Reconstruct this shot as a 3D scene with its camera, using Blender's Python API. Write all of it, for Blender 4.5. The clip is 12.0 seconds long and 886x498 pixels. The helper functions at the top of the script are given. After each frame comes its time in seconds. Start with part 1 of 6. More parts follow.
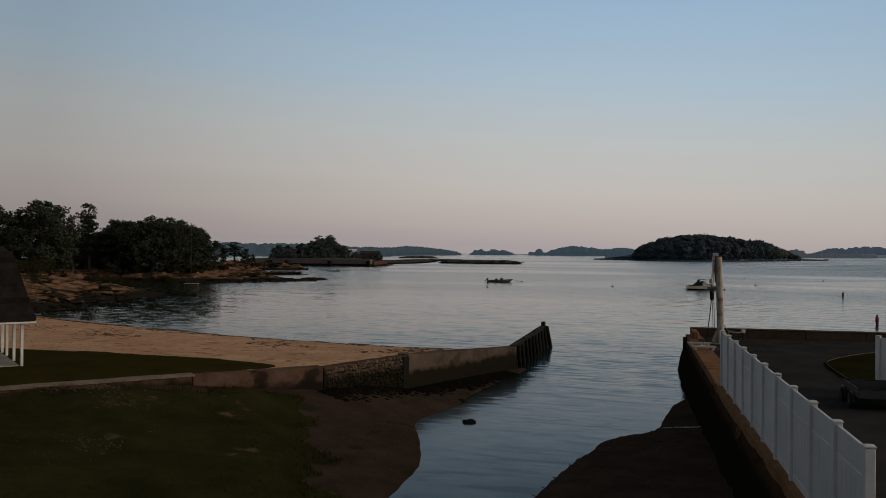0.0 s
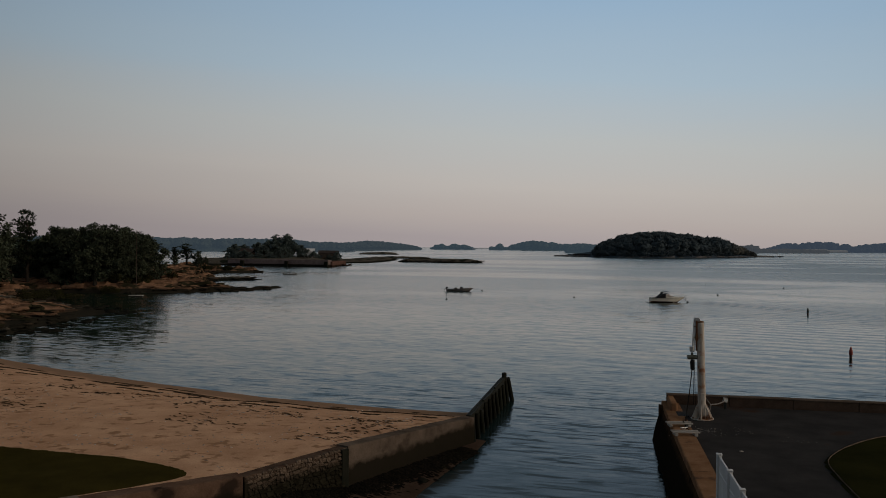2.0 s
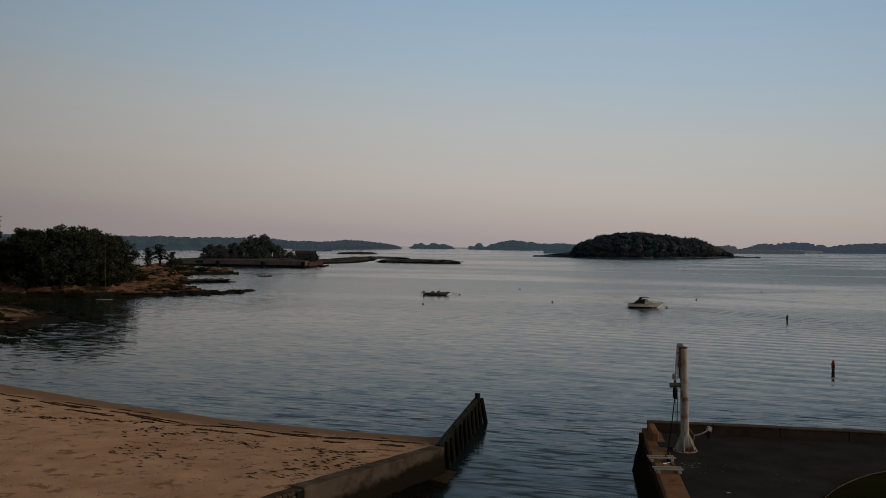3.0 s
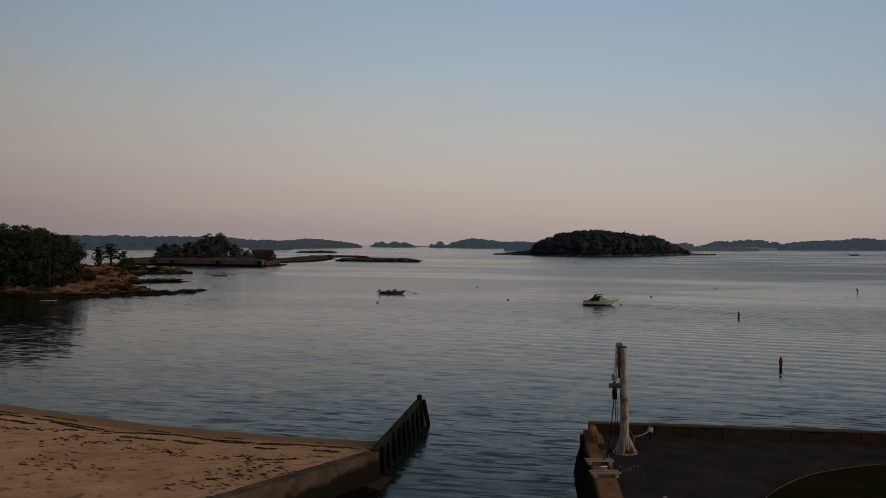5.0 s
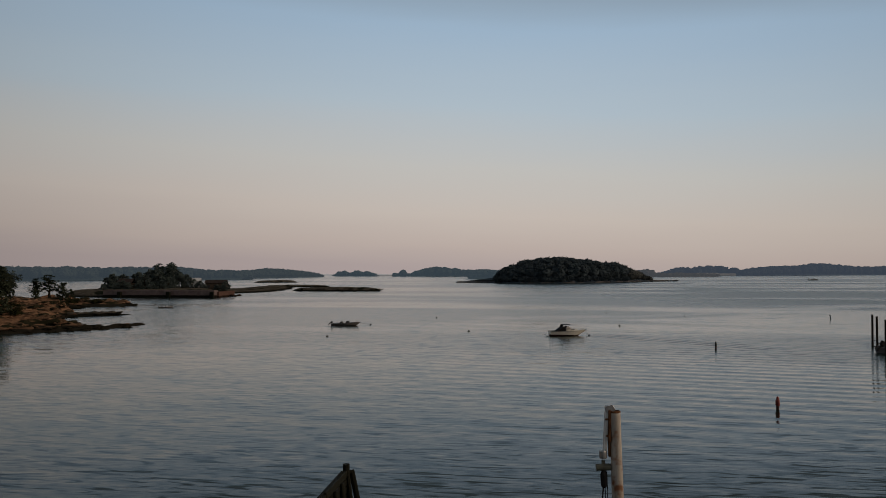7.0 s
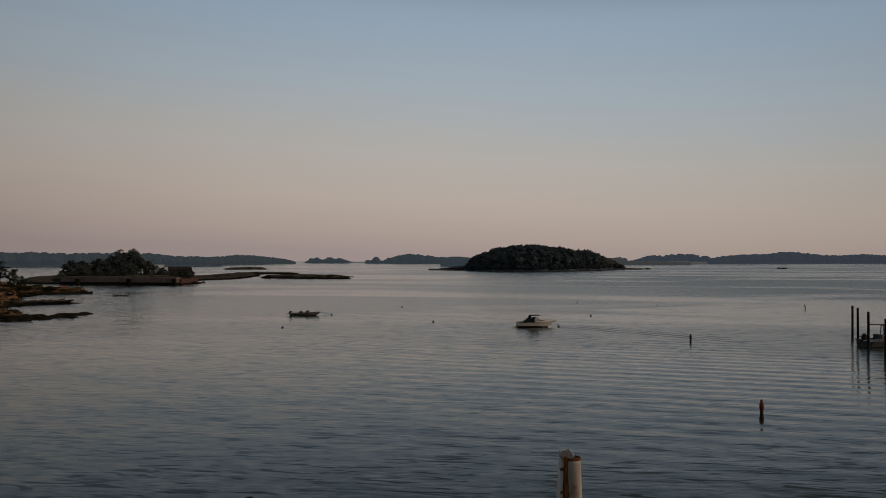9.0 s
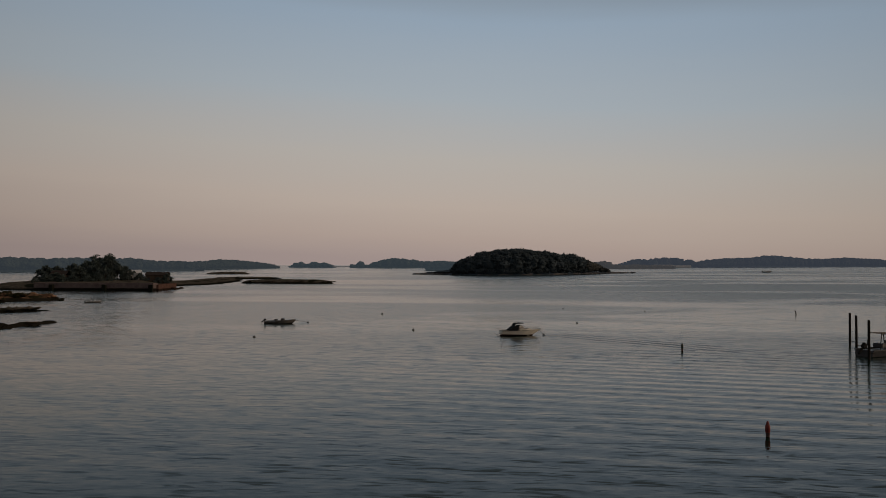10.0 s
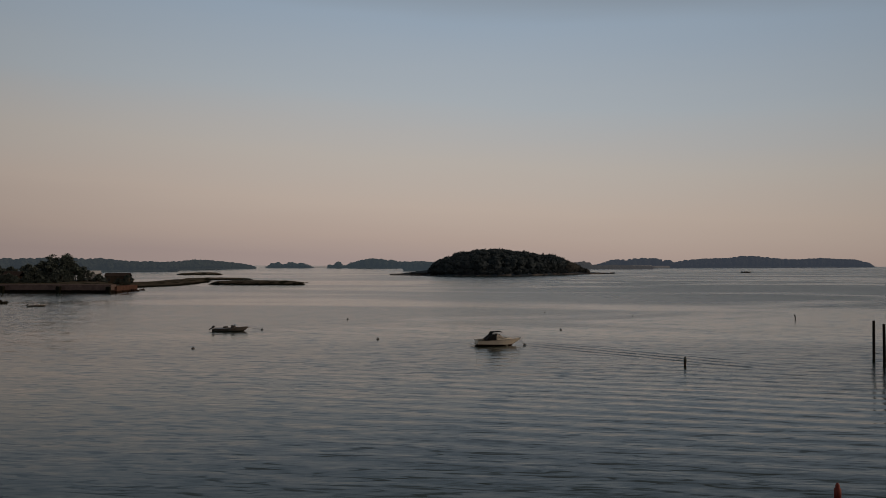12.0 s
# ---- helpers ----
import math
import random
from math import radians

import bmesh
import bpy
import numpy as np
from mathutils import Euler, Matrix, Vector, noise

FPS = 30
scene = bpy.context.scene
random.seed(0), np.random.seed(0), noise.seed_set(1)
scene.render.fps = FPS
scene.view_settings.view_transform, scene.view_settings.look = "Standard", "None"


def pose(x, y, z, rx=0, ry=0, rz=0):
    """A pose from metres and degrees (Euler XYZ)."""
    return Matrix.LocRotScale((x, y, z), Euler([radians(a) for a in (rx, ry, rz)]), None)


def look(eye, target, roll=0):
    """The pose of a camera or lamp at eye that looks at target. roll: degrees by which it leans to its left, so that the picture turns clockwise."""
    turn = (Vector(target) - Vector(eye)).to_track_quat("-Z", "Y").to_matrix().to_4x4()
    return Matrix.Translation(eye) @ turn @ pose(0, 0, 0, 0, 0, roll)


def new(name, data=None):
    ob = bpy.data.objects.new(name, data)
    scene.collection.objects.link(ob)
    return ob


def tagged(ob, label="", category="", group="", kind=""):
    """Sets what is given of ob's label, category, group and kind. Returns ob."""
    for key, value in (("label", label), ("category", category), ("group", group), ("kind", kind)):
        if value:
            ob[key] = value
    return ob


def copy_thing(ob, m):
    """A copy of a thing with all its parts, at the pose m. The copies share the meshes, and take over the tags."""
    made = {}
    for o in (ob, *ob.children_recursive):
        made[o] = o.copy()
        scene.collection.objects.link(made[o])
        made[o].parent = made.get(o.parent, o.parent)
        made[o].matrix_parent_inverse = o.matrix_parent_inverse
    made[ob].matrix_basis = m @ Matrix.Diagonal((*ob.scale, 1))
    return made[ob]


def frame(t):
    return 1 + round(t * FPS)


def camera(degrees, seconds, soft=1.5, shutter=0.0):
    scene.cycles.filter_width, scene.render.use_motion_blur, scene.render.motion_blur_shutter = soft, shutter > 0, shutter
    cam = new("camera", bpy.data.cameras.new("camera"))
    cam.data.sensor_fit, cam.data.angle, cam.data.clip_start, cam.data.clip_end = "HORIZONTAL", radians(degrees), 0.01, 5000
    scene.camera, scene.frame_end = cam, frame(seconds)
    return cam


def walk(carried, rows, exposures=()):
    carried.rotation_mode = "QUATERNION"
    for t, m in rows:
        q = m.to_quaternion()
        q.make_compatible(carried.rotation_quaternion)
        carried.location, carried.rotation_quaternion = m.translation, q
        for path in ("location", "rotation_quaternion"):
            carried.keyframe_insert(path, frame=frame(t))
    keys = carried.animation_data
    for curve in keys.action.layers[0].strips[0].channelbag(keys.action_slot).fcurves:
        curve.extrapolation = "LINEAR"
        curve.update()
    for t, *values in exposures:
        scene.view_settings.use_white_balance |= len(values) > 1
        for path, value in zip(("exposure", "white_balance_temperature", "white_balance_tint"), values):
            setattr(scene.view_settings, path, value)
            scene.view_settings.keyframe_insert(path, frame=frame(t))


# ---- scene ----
cam = camera(57.0, 12.0, soft=0.9)
PATH = [
    (0, (1.229, 19.723, 6.046), (0.916, 21.698, 6.054), 0.4),
    (0.5, (1.152, 20.738, 6.852), (0.863, 22.717, 6.864), 0.4),
    (1, (1.07, 21.921, 7.626), (0.804, 23.903, 7.634), 0.5),
    (1.5, (1.017, 23.122, 8.371), (0.774, 25.108, 8.37), 0.5),
    (2, (1.005, 24.485, 9.044), (0.787, 26.473, 9.036), 0.5),
    (2.5, (1.131, 25.792, 9.66), (0.936, 27.782, 9.654), 0.5),
    (3, (1.232, 26.85, 9.886), (1.064, 28.842, 9.876), 0.7),
    (3.2, (1.341, 27.116, 9.919), (1.183, 29.109, 9.906), 0.6),
    (4.8, (2.168, 27.907, 9.874), (2.083, 29.906, 9.872), 0.6),
    (5, (2.26, 28.188, 9.852), (2.186, 30.187, 9.839), 0.5),
    (5.5, (2.466, 29.426, 9.748), (2.416, 31.425, 9.746), 0.5),
    (6, (2.681, 31.574, 9.674), (2.655, 33.574, 9.642), 0.3),
    (6.5, (2.947, 34.483, 9.65), (2.943, 36.483, 9.612), 0.2),
    (6.6, (3.02, 35.127, 9.657), (3.021, 37.127, 9.619), 0.2),
    (6.7, (3.095, 35.802, 9.669), (3.1, 37.802, 9.682), 0.3),
    (6.8, (3.152, 36.466, 9.681), (3.16, 38.465, 9.724), 0.3),
    (6.9, (3.192, 37.086, 9.693), (3.206, 39.085, 9.741), 0.2),
    (7, (3.236, 37.639, 9.716), (3.251, 39.638, 9.773), 0.0),
    (7.2, (3.375, 38.55, 9.779), (3.397, 40.549, 9.832), 0.0),
    (8.8, (4.698, 43.317, 9.798), (4.769, 45.315, 9.821), 0.4),
    (9, (4.894, 44.053, 9.797), (4.973, 46.051, 9.823), 0.2),
    (9.5, (5.373, 46.384, 9.866), (5.471, 48.381, 9.898), 0.2),
    (10, (5.844, 49.255, 10.016), (5.959, 51.251, 10.052), 0.1),
    (10.5, (6.279, 52.528, 10.051), (6.411, 54.524, 10.088), 0.1),
    (11, (6.789, 55.962, 10.059), (6.933, 57.956, 10.102), 0.1),
    (11.5, (7.402, 59.395, 10.04), (7.557, 61.388, 10.08), 0.1),
    (12, (8.056, 62.73, 10.049), (8.222, 64.723, 10.086), 0.1),
]
walk(cam, [(t, look(eye, target, roll)) for t, eye, target, roll in PATH],
     exposures=[(0.0, 0.13, 6150, 5), (2.0, 0.04, 6150, 5), (5.0, -0.08, 6500, 8), (5.4, 0.12, 6500, 8), (7.0, 0.12, 6500, 8), (9.0, -0.18, 6750, 10), (12.0, -0.17, 7050, 13)])

# ---------------------------------------------------------------- world and light
world = bpy.data.worlds.new("dusk_sky")
scene.world = world
world.use_nodes = True
wn, wl = world.node_tree.nodes, world.node_tree.links
wn.clear()
w_out = wn.new("ShaderNodeOutputWorld")
w_bg = wn.new("ShaderNodeBackground")
w_tc = wn.new("ShaderNodeTexCoord")
w_sep = wn.new("ShaderNodeSeparateXYZ")
w_ramp = wn.new("ShaderNodeValToRGB")
w_sky = wn.new("ShaderNodeTexSky")
w_sky.sky_type = "NISHITA"
w_sky.sun_disc = False
w_sky.sun_elevation = radians(15)
w_sky.sun_rotation = radians(101)
w_sky.air_density = 1.0
w_sky.dust_density = 2.0
# colour of the dusk sky by the height of the ray (0 horizon, 1 zenith)
SKY = [
    (0.000, (0.375, 0.308, 0.305)),
    (0.030, (0.440, 0.362, 0.336)),
    (0.075, (0.490, 0.422, 0.386)),
    (0.130, (0.470, 0.450, 0.432)),
    (0.200, (0.385, 0.448, 0.508)),
    (0.290, (0.308, 0.408, 0.526)),
    (0.370, (0.190, 0.228, 0.268)),
    (0.480, (0.140, 0.158, 0.176)),
    (1.000, (0.145, 0.152, 0.163)),
]
el = w_ramp.color_ramp.elements
while len(el) < len(SKY):
    el.new(0.5)
for e, (p, c) in zip(el, SKY):
    e.position, e.color = p, (*c, 1)
w_noise = wn.new("ShaderNodeTexNoise")
w_noise.inputs["Scale"].default_value = 2.2
w_noise.inputs["Detail"].default_value = 4
w_map = wn.new("ShaderNodeMapping")
w_map.inputs["Scale"].default_value = (1, 1, 9)
wl.new(w_tc.outputs["Generated"], w_map.inputs["Vector"])
wl.new(w_map.outputs["Vector"], w_noise.inputs["Vector"])
w_wob = wn.new("ShaderNodeMath")
w_wob.operation = "MULTIPLY_ADD"
w_wob.inputs[1].default_value = 0.035
wl.new(w_noise.outputs["Fac"], w_wob.inputs[0])
wl.new(w_tc.outputs["Generated"], w_sep.inputs["Vector"])
w_off = wn.new("ShaderNodeMath")
w_off.operation = "SUBTRACT"
w_off.inputs[1].default_value = 0.0175
wl.new(w_sep.outputs["Z"], w_off.inputs[0])
wl.new(w_off.outputs[0], w_wob.inputs[2])
# the sky is bluer towards the right of the bay, duller towards the left
w_side = wn.new("ShaderNodeMath")
w_side.operation = "MULTIPLY_ADD"
w_side.inputs[1].default_value = 0.055
wl.new(w_sep.outputs["X"], w_side.inputs[0])
wl.new(w_wob.outputs[0], w_side.inputs[2])
wl.new(w_side.outputs[0], w_ramp.inputs["Fac"])
w_mix = wn.new("ShaderNodeMixRGB")
w_mix.inputs["Fac"].default_value = 0.08
wl.new(w_ramp.outputs["Color"], w_mix.inputs["Color1"])
w_dim = wn.new("ShaderNodeMixRGB")
w_dim.blend_type = "MULTIPLY"
w_dim.inputs["Fac"].default_value = 1
w_dim.inputs["Color2"].default_value = (0.1, 0.1, 0.1, 1)
wl.new(w_sky.outputs["Color"], w_dim.inputs["Color1"])
wl.new(w_dim.outputs["Color"], w_mix.inputs["Color2"])
w_glow = wn.new("ShaderNodeMapRange")
w_glow.inputs["From Min"].default_value, w_glow.inputs["From Max"].default_value = -1.0, 1.0
w_glow.inputs["To Min"].default_value, w_glow.inputs["To Max"].default_value = 0.72, 1.02
w_dot = wn.new("ShaderNodeVectorMath")
w_dot.operation = "DOT_PRODUCT"
w_dot.inputs[1].default_value = (0.10, 0.99, 0.10)
wl.new(w_tc.outputs["Generated"], w_dot.inputs[0])
wl.new(w_dot.outputs["Value"], w_glow.inputs["Value"])
# the dull side of the sky, away from the afterglow
w_dull = wn.new("ShaderNodeMapRange")
w_dull.inputs["From Min"].default_value, w_dull.inputs["From Max"].default_value = 0.76, 1.0
w_dull.inputs["To Min"].default_value, w_dull.inputs["To Max"].default_value = 0.70, 1.04
wl.new(w_dot.outputs["Value"], w_dull.inputs["Value"])
w_both = wn.new("ShaderNodeMath")
w_both.operation = "MULTIPLY"
wl.new(w_glow.outputs["Result"], w_both.inputs[0])
wl.new(w_dull.outputs["Result"], w_both.inputs[1])
w_lit = wn.new("ShaderNodeVectorMath")
w_lit.operation = "SCALE"
wl.new(w_mix.outputs["Color"], w_lit.inputs[0])
wl.new(w_both.outputs[0], w_lit.inputs["Scale"])
wl.new(w_lit.outputs["Vector"], w_bg.inputs["Color"])
w_bg.inputs["Strength"].default_value = 1.0
wl.new(w_bg.outputs["Background"], w_out.inputs["Surface"])

sun = new("sun", bpy.data.lights.new("sun", "SUN"))
sun.data.energy = 1.15
sun.data.angle = radians(45)
sun.data.color = (1.0, 0.76, 0.57)
sun.matrix_world = look((70, -14, 30), (0, 0, 0))

# ---------------------------------------------------------------- materials


def material(name, dark, light, scale=2.0, rough=0.8, bump=0.3, fine=30.0, stretch=(1, 1, 1), metal=0.0, spots=None, tide=None, vary=0.0, spec=None):
    """A surface that wanders between two colours at two sizes, with relief. spots: colour and share of stains. tide: height under which dark weed grows."""
    m = bpy.data.materials.new(name)
    m.use_nodes = True
    n, l = m.node_tree.nodes, m.node_tree.links
    p = n["Principled BSDF"]
    p.inputs["Roughness"].default_value = rough
    p.inputs["Metallic"].default_value = metal
    p.inputs["Specular IOR Level"].default_value = (0.5 if rough < 0.65 else 0.1 if rough < 0.86 else 0.0) if spec is None else spec
    geo = n.new("ShaderNodeNewGeometry")
    tc = n.new("ShaderNodeTexCoord")
    mp = n.new("ShaderNodeMapping")
    mp.inputs["Scale"].default_value = stretch
    l.new(tc.outputs["Object"], mp.inputs["Vector"])
    big = n.new("ShaderNodeTexNoise")
    big.inputs["Scale"].default_value = scale
    big.inputs["Detail"].default_value = 6
    big.inputs["Roughness"].default_value = 0.62
    small = n.new("ShaderNodeTexNoise")
    small.inputs["Scale"].default_value = fine
    small.inputs["Detail"].default_value = 4
    l.new(mp.outputs["Vector"], big.inputs["Vector"])
    l.new(mp.outputs["Vector"], small.inputs["Vector"])
    add = n.new("ShaderNodeMath")
    add.operation = "MULTIPLY_ADD"
    add.inputs[1].default_value = 0.35
    l.new(small.outputs["Fac"], add.inputs[0])
    l.new(big.outputs["Fac"], add.inputs[2])
    ramp = n.new("ShaderNodeValToRGB")
    ramp.color_ramp.elements[0].position, ramp.color_ramp.elements[0].color = 0.45, (*dark, 1)
    ramp.color_ramp.elements[1].position, ramp.color_ramp.elements[1].color = 0.92, (*light, 1)
    l.new(add.outputs[0], ramp.inputs["Fac"])
    colour = ramp.outputs["Color"]
    if spots:
        tint, share, size = spots
        sp = n.new("ShaderNodeTexNoise")
        sp.inputs["Scale"].default_value = size
        sp.inputs["Detail"].default_value = 5
        l.new(tc.outputs["Object"], sp.inputs["Vector"])
        sr = n.new("ShaderNodeValToRGB")
        sr.color_ramp.elements[0].position = 1 - share
        sr.color_ramp.elements[1].position = min(1.0, 1.08 - share)
        l.new(sp.outputs["Fac"], sr.inputs["Fac"])
        mx = n.new("ShaderNodeMixRGB")
        mx.inputs["Color2"].default_value = (*tint, 1)
        l.new(sr.outputs["Color"], mx.inputs["Fac"])
        l.new(colour, mx.inputs["Color1"])
        colour = mx.outputs["Color"]
    if tide:
        height, weed = tide
        sx = n.new("ShaderNodeSeparateXYZ")
        l.new(geo.outputs["Position"], sx.inputs["Vector"])
        wob = n.new("ShaderNodeMath")
        wob.operation = "MULTIPLY_ADD"
        wob.inputs[1].default_value = -0.9
        l.new(big.outputs["Fac"], wob.inputs[0])
        l.new(sx.outputs["Z"], wob.inputs[2])
        rg = n.new("ShaderNodeMapRange")
        rg.inputs["From Min"].default_value = height - 0.45 - 0.12
        rg.inputs["From Max"].default_value = height - 0.45 + 0.12
        l.new(wob.outputs[0], rg.inputs["Value"])
        mx2 = n.new("ShaderNodeMixRGB")
        mx2.inputs["Color1"].default_value = (*weed, 1)
        l.new(rg.outputs["Result"], mx2.inputs["Fac"])
        l.new(colour, mx2.inputs["Color2"])
        colour = mx2.outputs["Color"]
    if vary:
        oi = n.new("ShaderNodeObjectInfo")
        hs = n.new("ShaderNodeHueSaturation")
        mr = n.new("ShaderNodeMapRange")
        mr.inputs["To Min"].default_value = 1 - vary
        mr.inputs["To Max"].default_value = 1 + vary
        l.new(oi.outputs["Random"], mr.inputs["Value"])
        l.new(mr.outputs["Result"], hs.inputs["Value"])
        l.new(colour, hs.inputs["Color"])
        colour = hs.outputs["Color"]
    l.new(colour, p.inputs["Base Color"])
    if bump:
        bp = n.new("ShaderNodeBump")
        bp.inputs["Strength"].default_value = bump
        bp.inputs["Distance"].default_value = 0.05
        l.new(add.outputs[0], bp.inputs["Height"])
        l.new(bp.outputs["Normal"], p.inputs["Normal"])
    return m


def leaf_material(name, dark, light, through_light=0.15):
    m = bpy.data.materials.new(name)
    m.use_nodes = True
    n, l = m.node_tree.nodes, m.node_tree.links
    p = n["Principled BSDF"]
    p.inputs["Roughness"].default_value = 0.75
    p.inputs["Specular IOR Level"].default_value = 0.0
    geo = n.new("ShaderNodeNewGeometry")
    ramp = n.new("ShaderNodeValToRGB")
    ramp.color_ramp.elements[0].color = (*dark, 1)
    ramp.color_ramp.elements[1].color = (*light, 1)
    l.new(geo.outputs["Random Per Island"], ramp.inputs["Fac"])
    tc = n.new("ShaderNodeTexCoord")
    ns = n.new("ShaderNodeTexNoise")
    ns.inputs["Scale"].default_value = 0.35
    l.new(tc.outputs["Object"], ns.inputs["Vector"])
    hs = n.new("ShaderNodeHueSaturation")
    mr = n.new("ShaderNodeMapRange")
    mr.inputs["From Min"].default_value, mr.inputs["From Max"].default_value = 0.3, 0.7
    mr.inputs["To Min"].default_value, mr.inputs["To Max"].default_value = 0.65, 1.35
    l.new(ns.outputs["Fac"], mr.inputs["Value"])
    l.new(mr.outputs["Result"], hs.inputs["Value"])
    l.new(ramp.outputs["Color"], hs.inputs["Color"])
    l.new(hs.outputs["Color"], p.inputs["Base Color"])
    return m


def haze_glow_material(name, colour, glow):
    """Woods or shore of the distant backdrop; evening haze is painted in as glow."""
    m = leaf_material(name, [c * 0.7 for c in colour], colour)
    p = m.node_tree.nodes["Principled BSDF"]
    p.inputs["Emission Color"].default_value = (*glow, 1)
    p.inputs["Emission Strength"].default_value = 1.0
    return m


M = {}
M["sand"] = material("sand", (0.40, 0.225, 0.128), (0.63, 0.390, 0.240), 0.5, 0.95, 0.8, 14, spots=((0.30, 0.170, 0.095), 0.43, 1.6), tide=(0.38, (0.27, 0.168, 0.105)))
M["cove_sand"] = material("cove_sand", (0.11, 0.062, 0.036), (0.19, 0.115, 0.07), 0.4, 0.95, 0.5, 8, tide=(0.55, (0.035, 0.026, 0.018)))
M["mud"] = material("mud", (0.036, 0.024, 0.017), (0.068, 0.046, 0.034), 0.8, 0.9, 0.5, 9, spots=((0.03, 0.03, 0.015), 0.40, 0.9))
M["lawn"] = material("lawn", (0.027, 0.022, 0.006), (0.048, 0.039, 0.010), 0.6, 0.95, 0.9, 35)
M["bank"] = material("bank", (0.019, 0.020, 0.007), (0.042, 0.037, 0.014), 0.7, 0.95, 0.8, 12, spots=((0.16, 0.105, 0.06), 0.345, 0.5))
M["concrete"] = material("concrete", (0.055, 0.035, 0.025), (0.135, 0.092, 0.065), 1.4, 0.9, 0.35, 24, spots=((0.05, 0.032, 0.022), 0.45, 0.9), tide=(1.52, (0.020, 0.017, 0.012)))
M["end_concrete"] = material("end_concrete", (0.060, 0.046, 0.036), (0.155, 0.120, 0.092), 1.1, 0.9, 0.35, 22, spots=((0.04, 0.03, 0.022), 0.44, 0.7), tide=(0.95, (0.020, 0.017, 0.012)))
M["red_concrete"] = material("red_concrete", (0.075, 0.044, 0.030), (0.170, 0.108, 0.074), 1.6, 0.9, 0.4, 20, spots=((0.035, 0.024, 0.018), 0.46, 0.8), tide=(1.18, (0.020, 0.017, 0.012)))
M["cap"] = material("cap_concrete", (0.14, 0.105, 0.078), (0.26, 0.21, 0.165), 1.8, 0.9, 0.3, 26, spots=((0.12, 0.085, 0.06), 0.40, 1.5))
M["quay_wall"] = material("quay_wall", (0.016, 0.012, 0.009), (0.080, 0.046, 0.025), 1.1, 0.92, 1.0, 7, spots=((0.13, 0.066, 0.030), 0.36, 0.8), tide=(1.4, (0.015, 0.012, 0.009)))
M["parapet"] = material("parapet_concrete", (0.042, 0.029, 0.022), (0.095, 0.066, 0.048), 1.3, 0.9, 0.5, 14, spots=((0.10, 0.06, 0.038), 0.33, 0.7))
M["parapet_cap"] = material("parapet_cap", (0.06, 0.043, 0.033), (0.15, 0.115, 0.088), 2.2, 0.9, 0.4, 18, spots=((0.28, 0.24, 0.2), 0.30, 2.0))
M["strip"] = material("quay_strip", (0.15, 0.078, 0.040), (0.27, 0.155, 0.088), 1.5, 0.9, 0.3, 22, spots=((0.10, 0.06, 0.04), 0.38, 1.1))
M["yard_turf"] = material("yard_turf", (0.013, 0.014, 0.005), (0.026, 0.025, 0.008), 0.6, 0.95, 0.9, 35)
M["asphalt"] = material("asphalt", (0.026, 0.025, 0.025), (0.050, 0.047, 0.045), 0.7, 0.9, 0.4, 60, spots=((0.045, 0.026, 0.017), 0.38, 0.35))
M["stone"] = material("rubble_stone", (0.030, 0.022, 0.016), (0.19, 0.142, 0.105), 3.0, 0.9, 0.4, 20, vary=0.3, tide=(1.25, (0.020, 0.018, 0.012)))
M["granite"] = material("pink_granite", (0.055, 0.036, 0.024), (0.310, 0.175, 0.105), 0.5, 0.9, 1.0, 3.0, stretch=(0.6, 1, 2.4), spots=((0.026, 0.024, 0.014), 0.52, 0.30), tide=(0.72, (0.022, 0.020, 0.015)))
M["reef"] = material("weedy_reef", (0.03, 0.027, 0.020), (0.15, 0.13, 0.105), 0.5, 0.9, 0.9, 3.0, spots=((0.018, 0.02, 0.014), 0.46, 0.16), tide=(0.6, (0.014, 0.014, 0.011)))
M["block_wall"] = material("granite_block_wall", (0.115, 0.088, 0.086), (0.23, 0.178, 0.168), 0.6, 0.9, 0.7, 4, tide=(0.9, (0.015, 0.013, 0.011)), vary=0.3)
M["red_rock"] = material("red_rock", (0.07, 0.042, 0.035), (0.15, 0.088, 0.070), 0.6, 0.9, 0.8, 4, tide=(0.6, (0.03, 0.02, 0.015)))
M["timber"] = material("weedy_timber", (0.007, 0.008, 0.005), (0.018, 0.017, 0.011), 2.5, 0.75, 0.6, 22, stretch=(1, 1, 0.25), tide=(0.7, (0.009, 0.010, 0.006)), vary=0.3)
M["pile"] = material("tarred_pile", (0.012, 0.011, 0.010), (0.04, 0.033, 0.028), 2.5, 0.8, 0.5, 20, stretch=(1, 1, 0.2))
M["pvc"] = material("white_vinyl", (0.47, 0.465, 0.455), (0.62, 0.61, 0.595), 0.8, 0.45, 0.05, 12)
M["white_paint"] = material("white_paint", (0.55, 0.54, 0.51), (0.76, 0.75, 0.72), 2.0, 0.6, 0.1, 14, spots=((0.33, 0.27, 0.2), 0.30, 3.0))
M["pole_paint"] = material("worn_cream_paint", (0.24, 0.185, 0.135), (0.60, 0.555, 0.485), 3.2, 0.6, 0.3, 14, stretch=(1, 1, 0.25), spots=((0.20, 0.085, 0.035), 0.46, 1.7))
M["rust"] = material("rust", (0.08, 0.035, 0.016), (0.22, 0.10, 0.045), 6, 0.85, 0.5, 40)
M["dark_metal"] = material("dark_metal", (0.012, 0.014, 0.013), (0.04, 0.045, 0.04), 5, 0.5, 0.2, 30, metal=0.6)
M["winch"] = material("green_winch_paint", (0.05, 0.055, 0.04), (0.12, 0.12, 0.09), 5, 0.55, 0.2, 30)
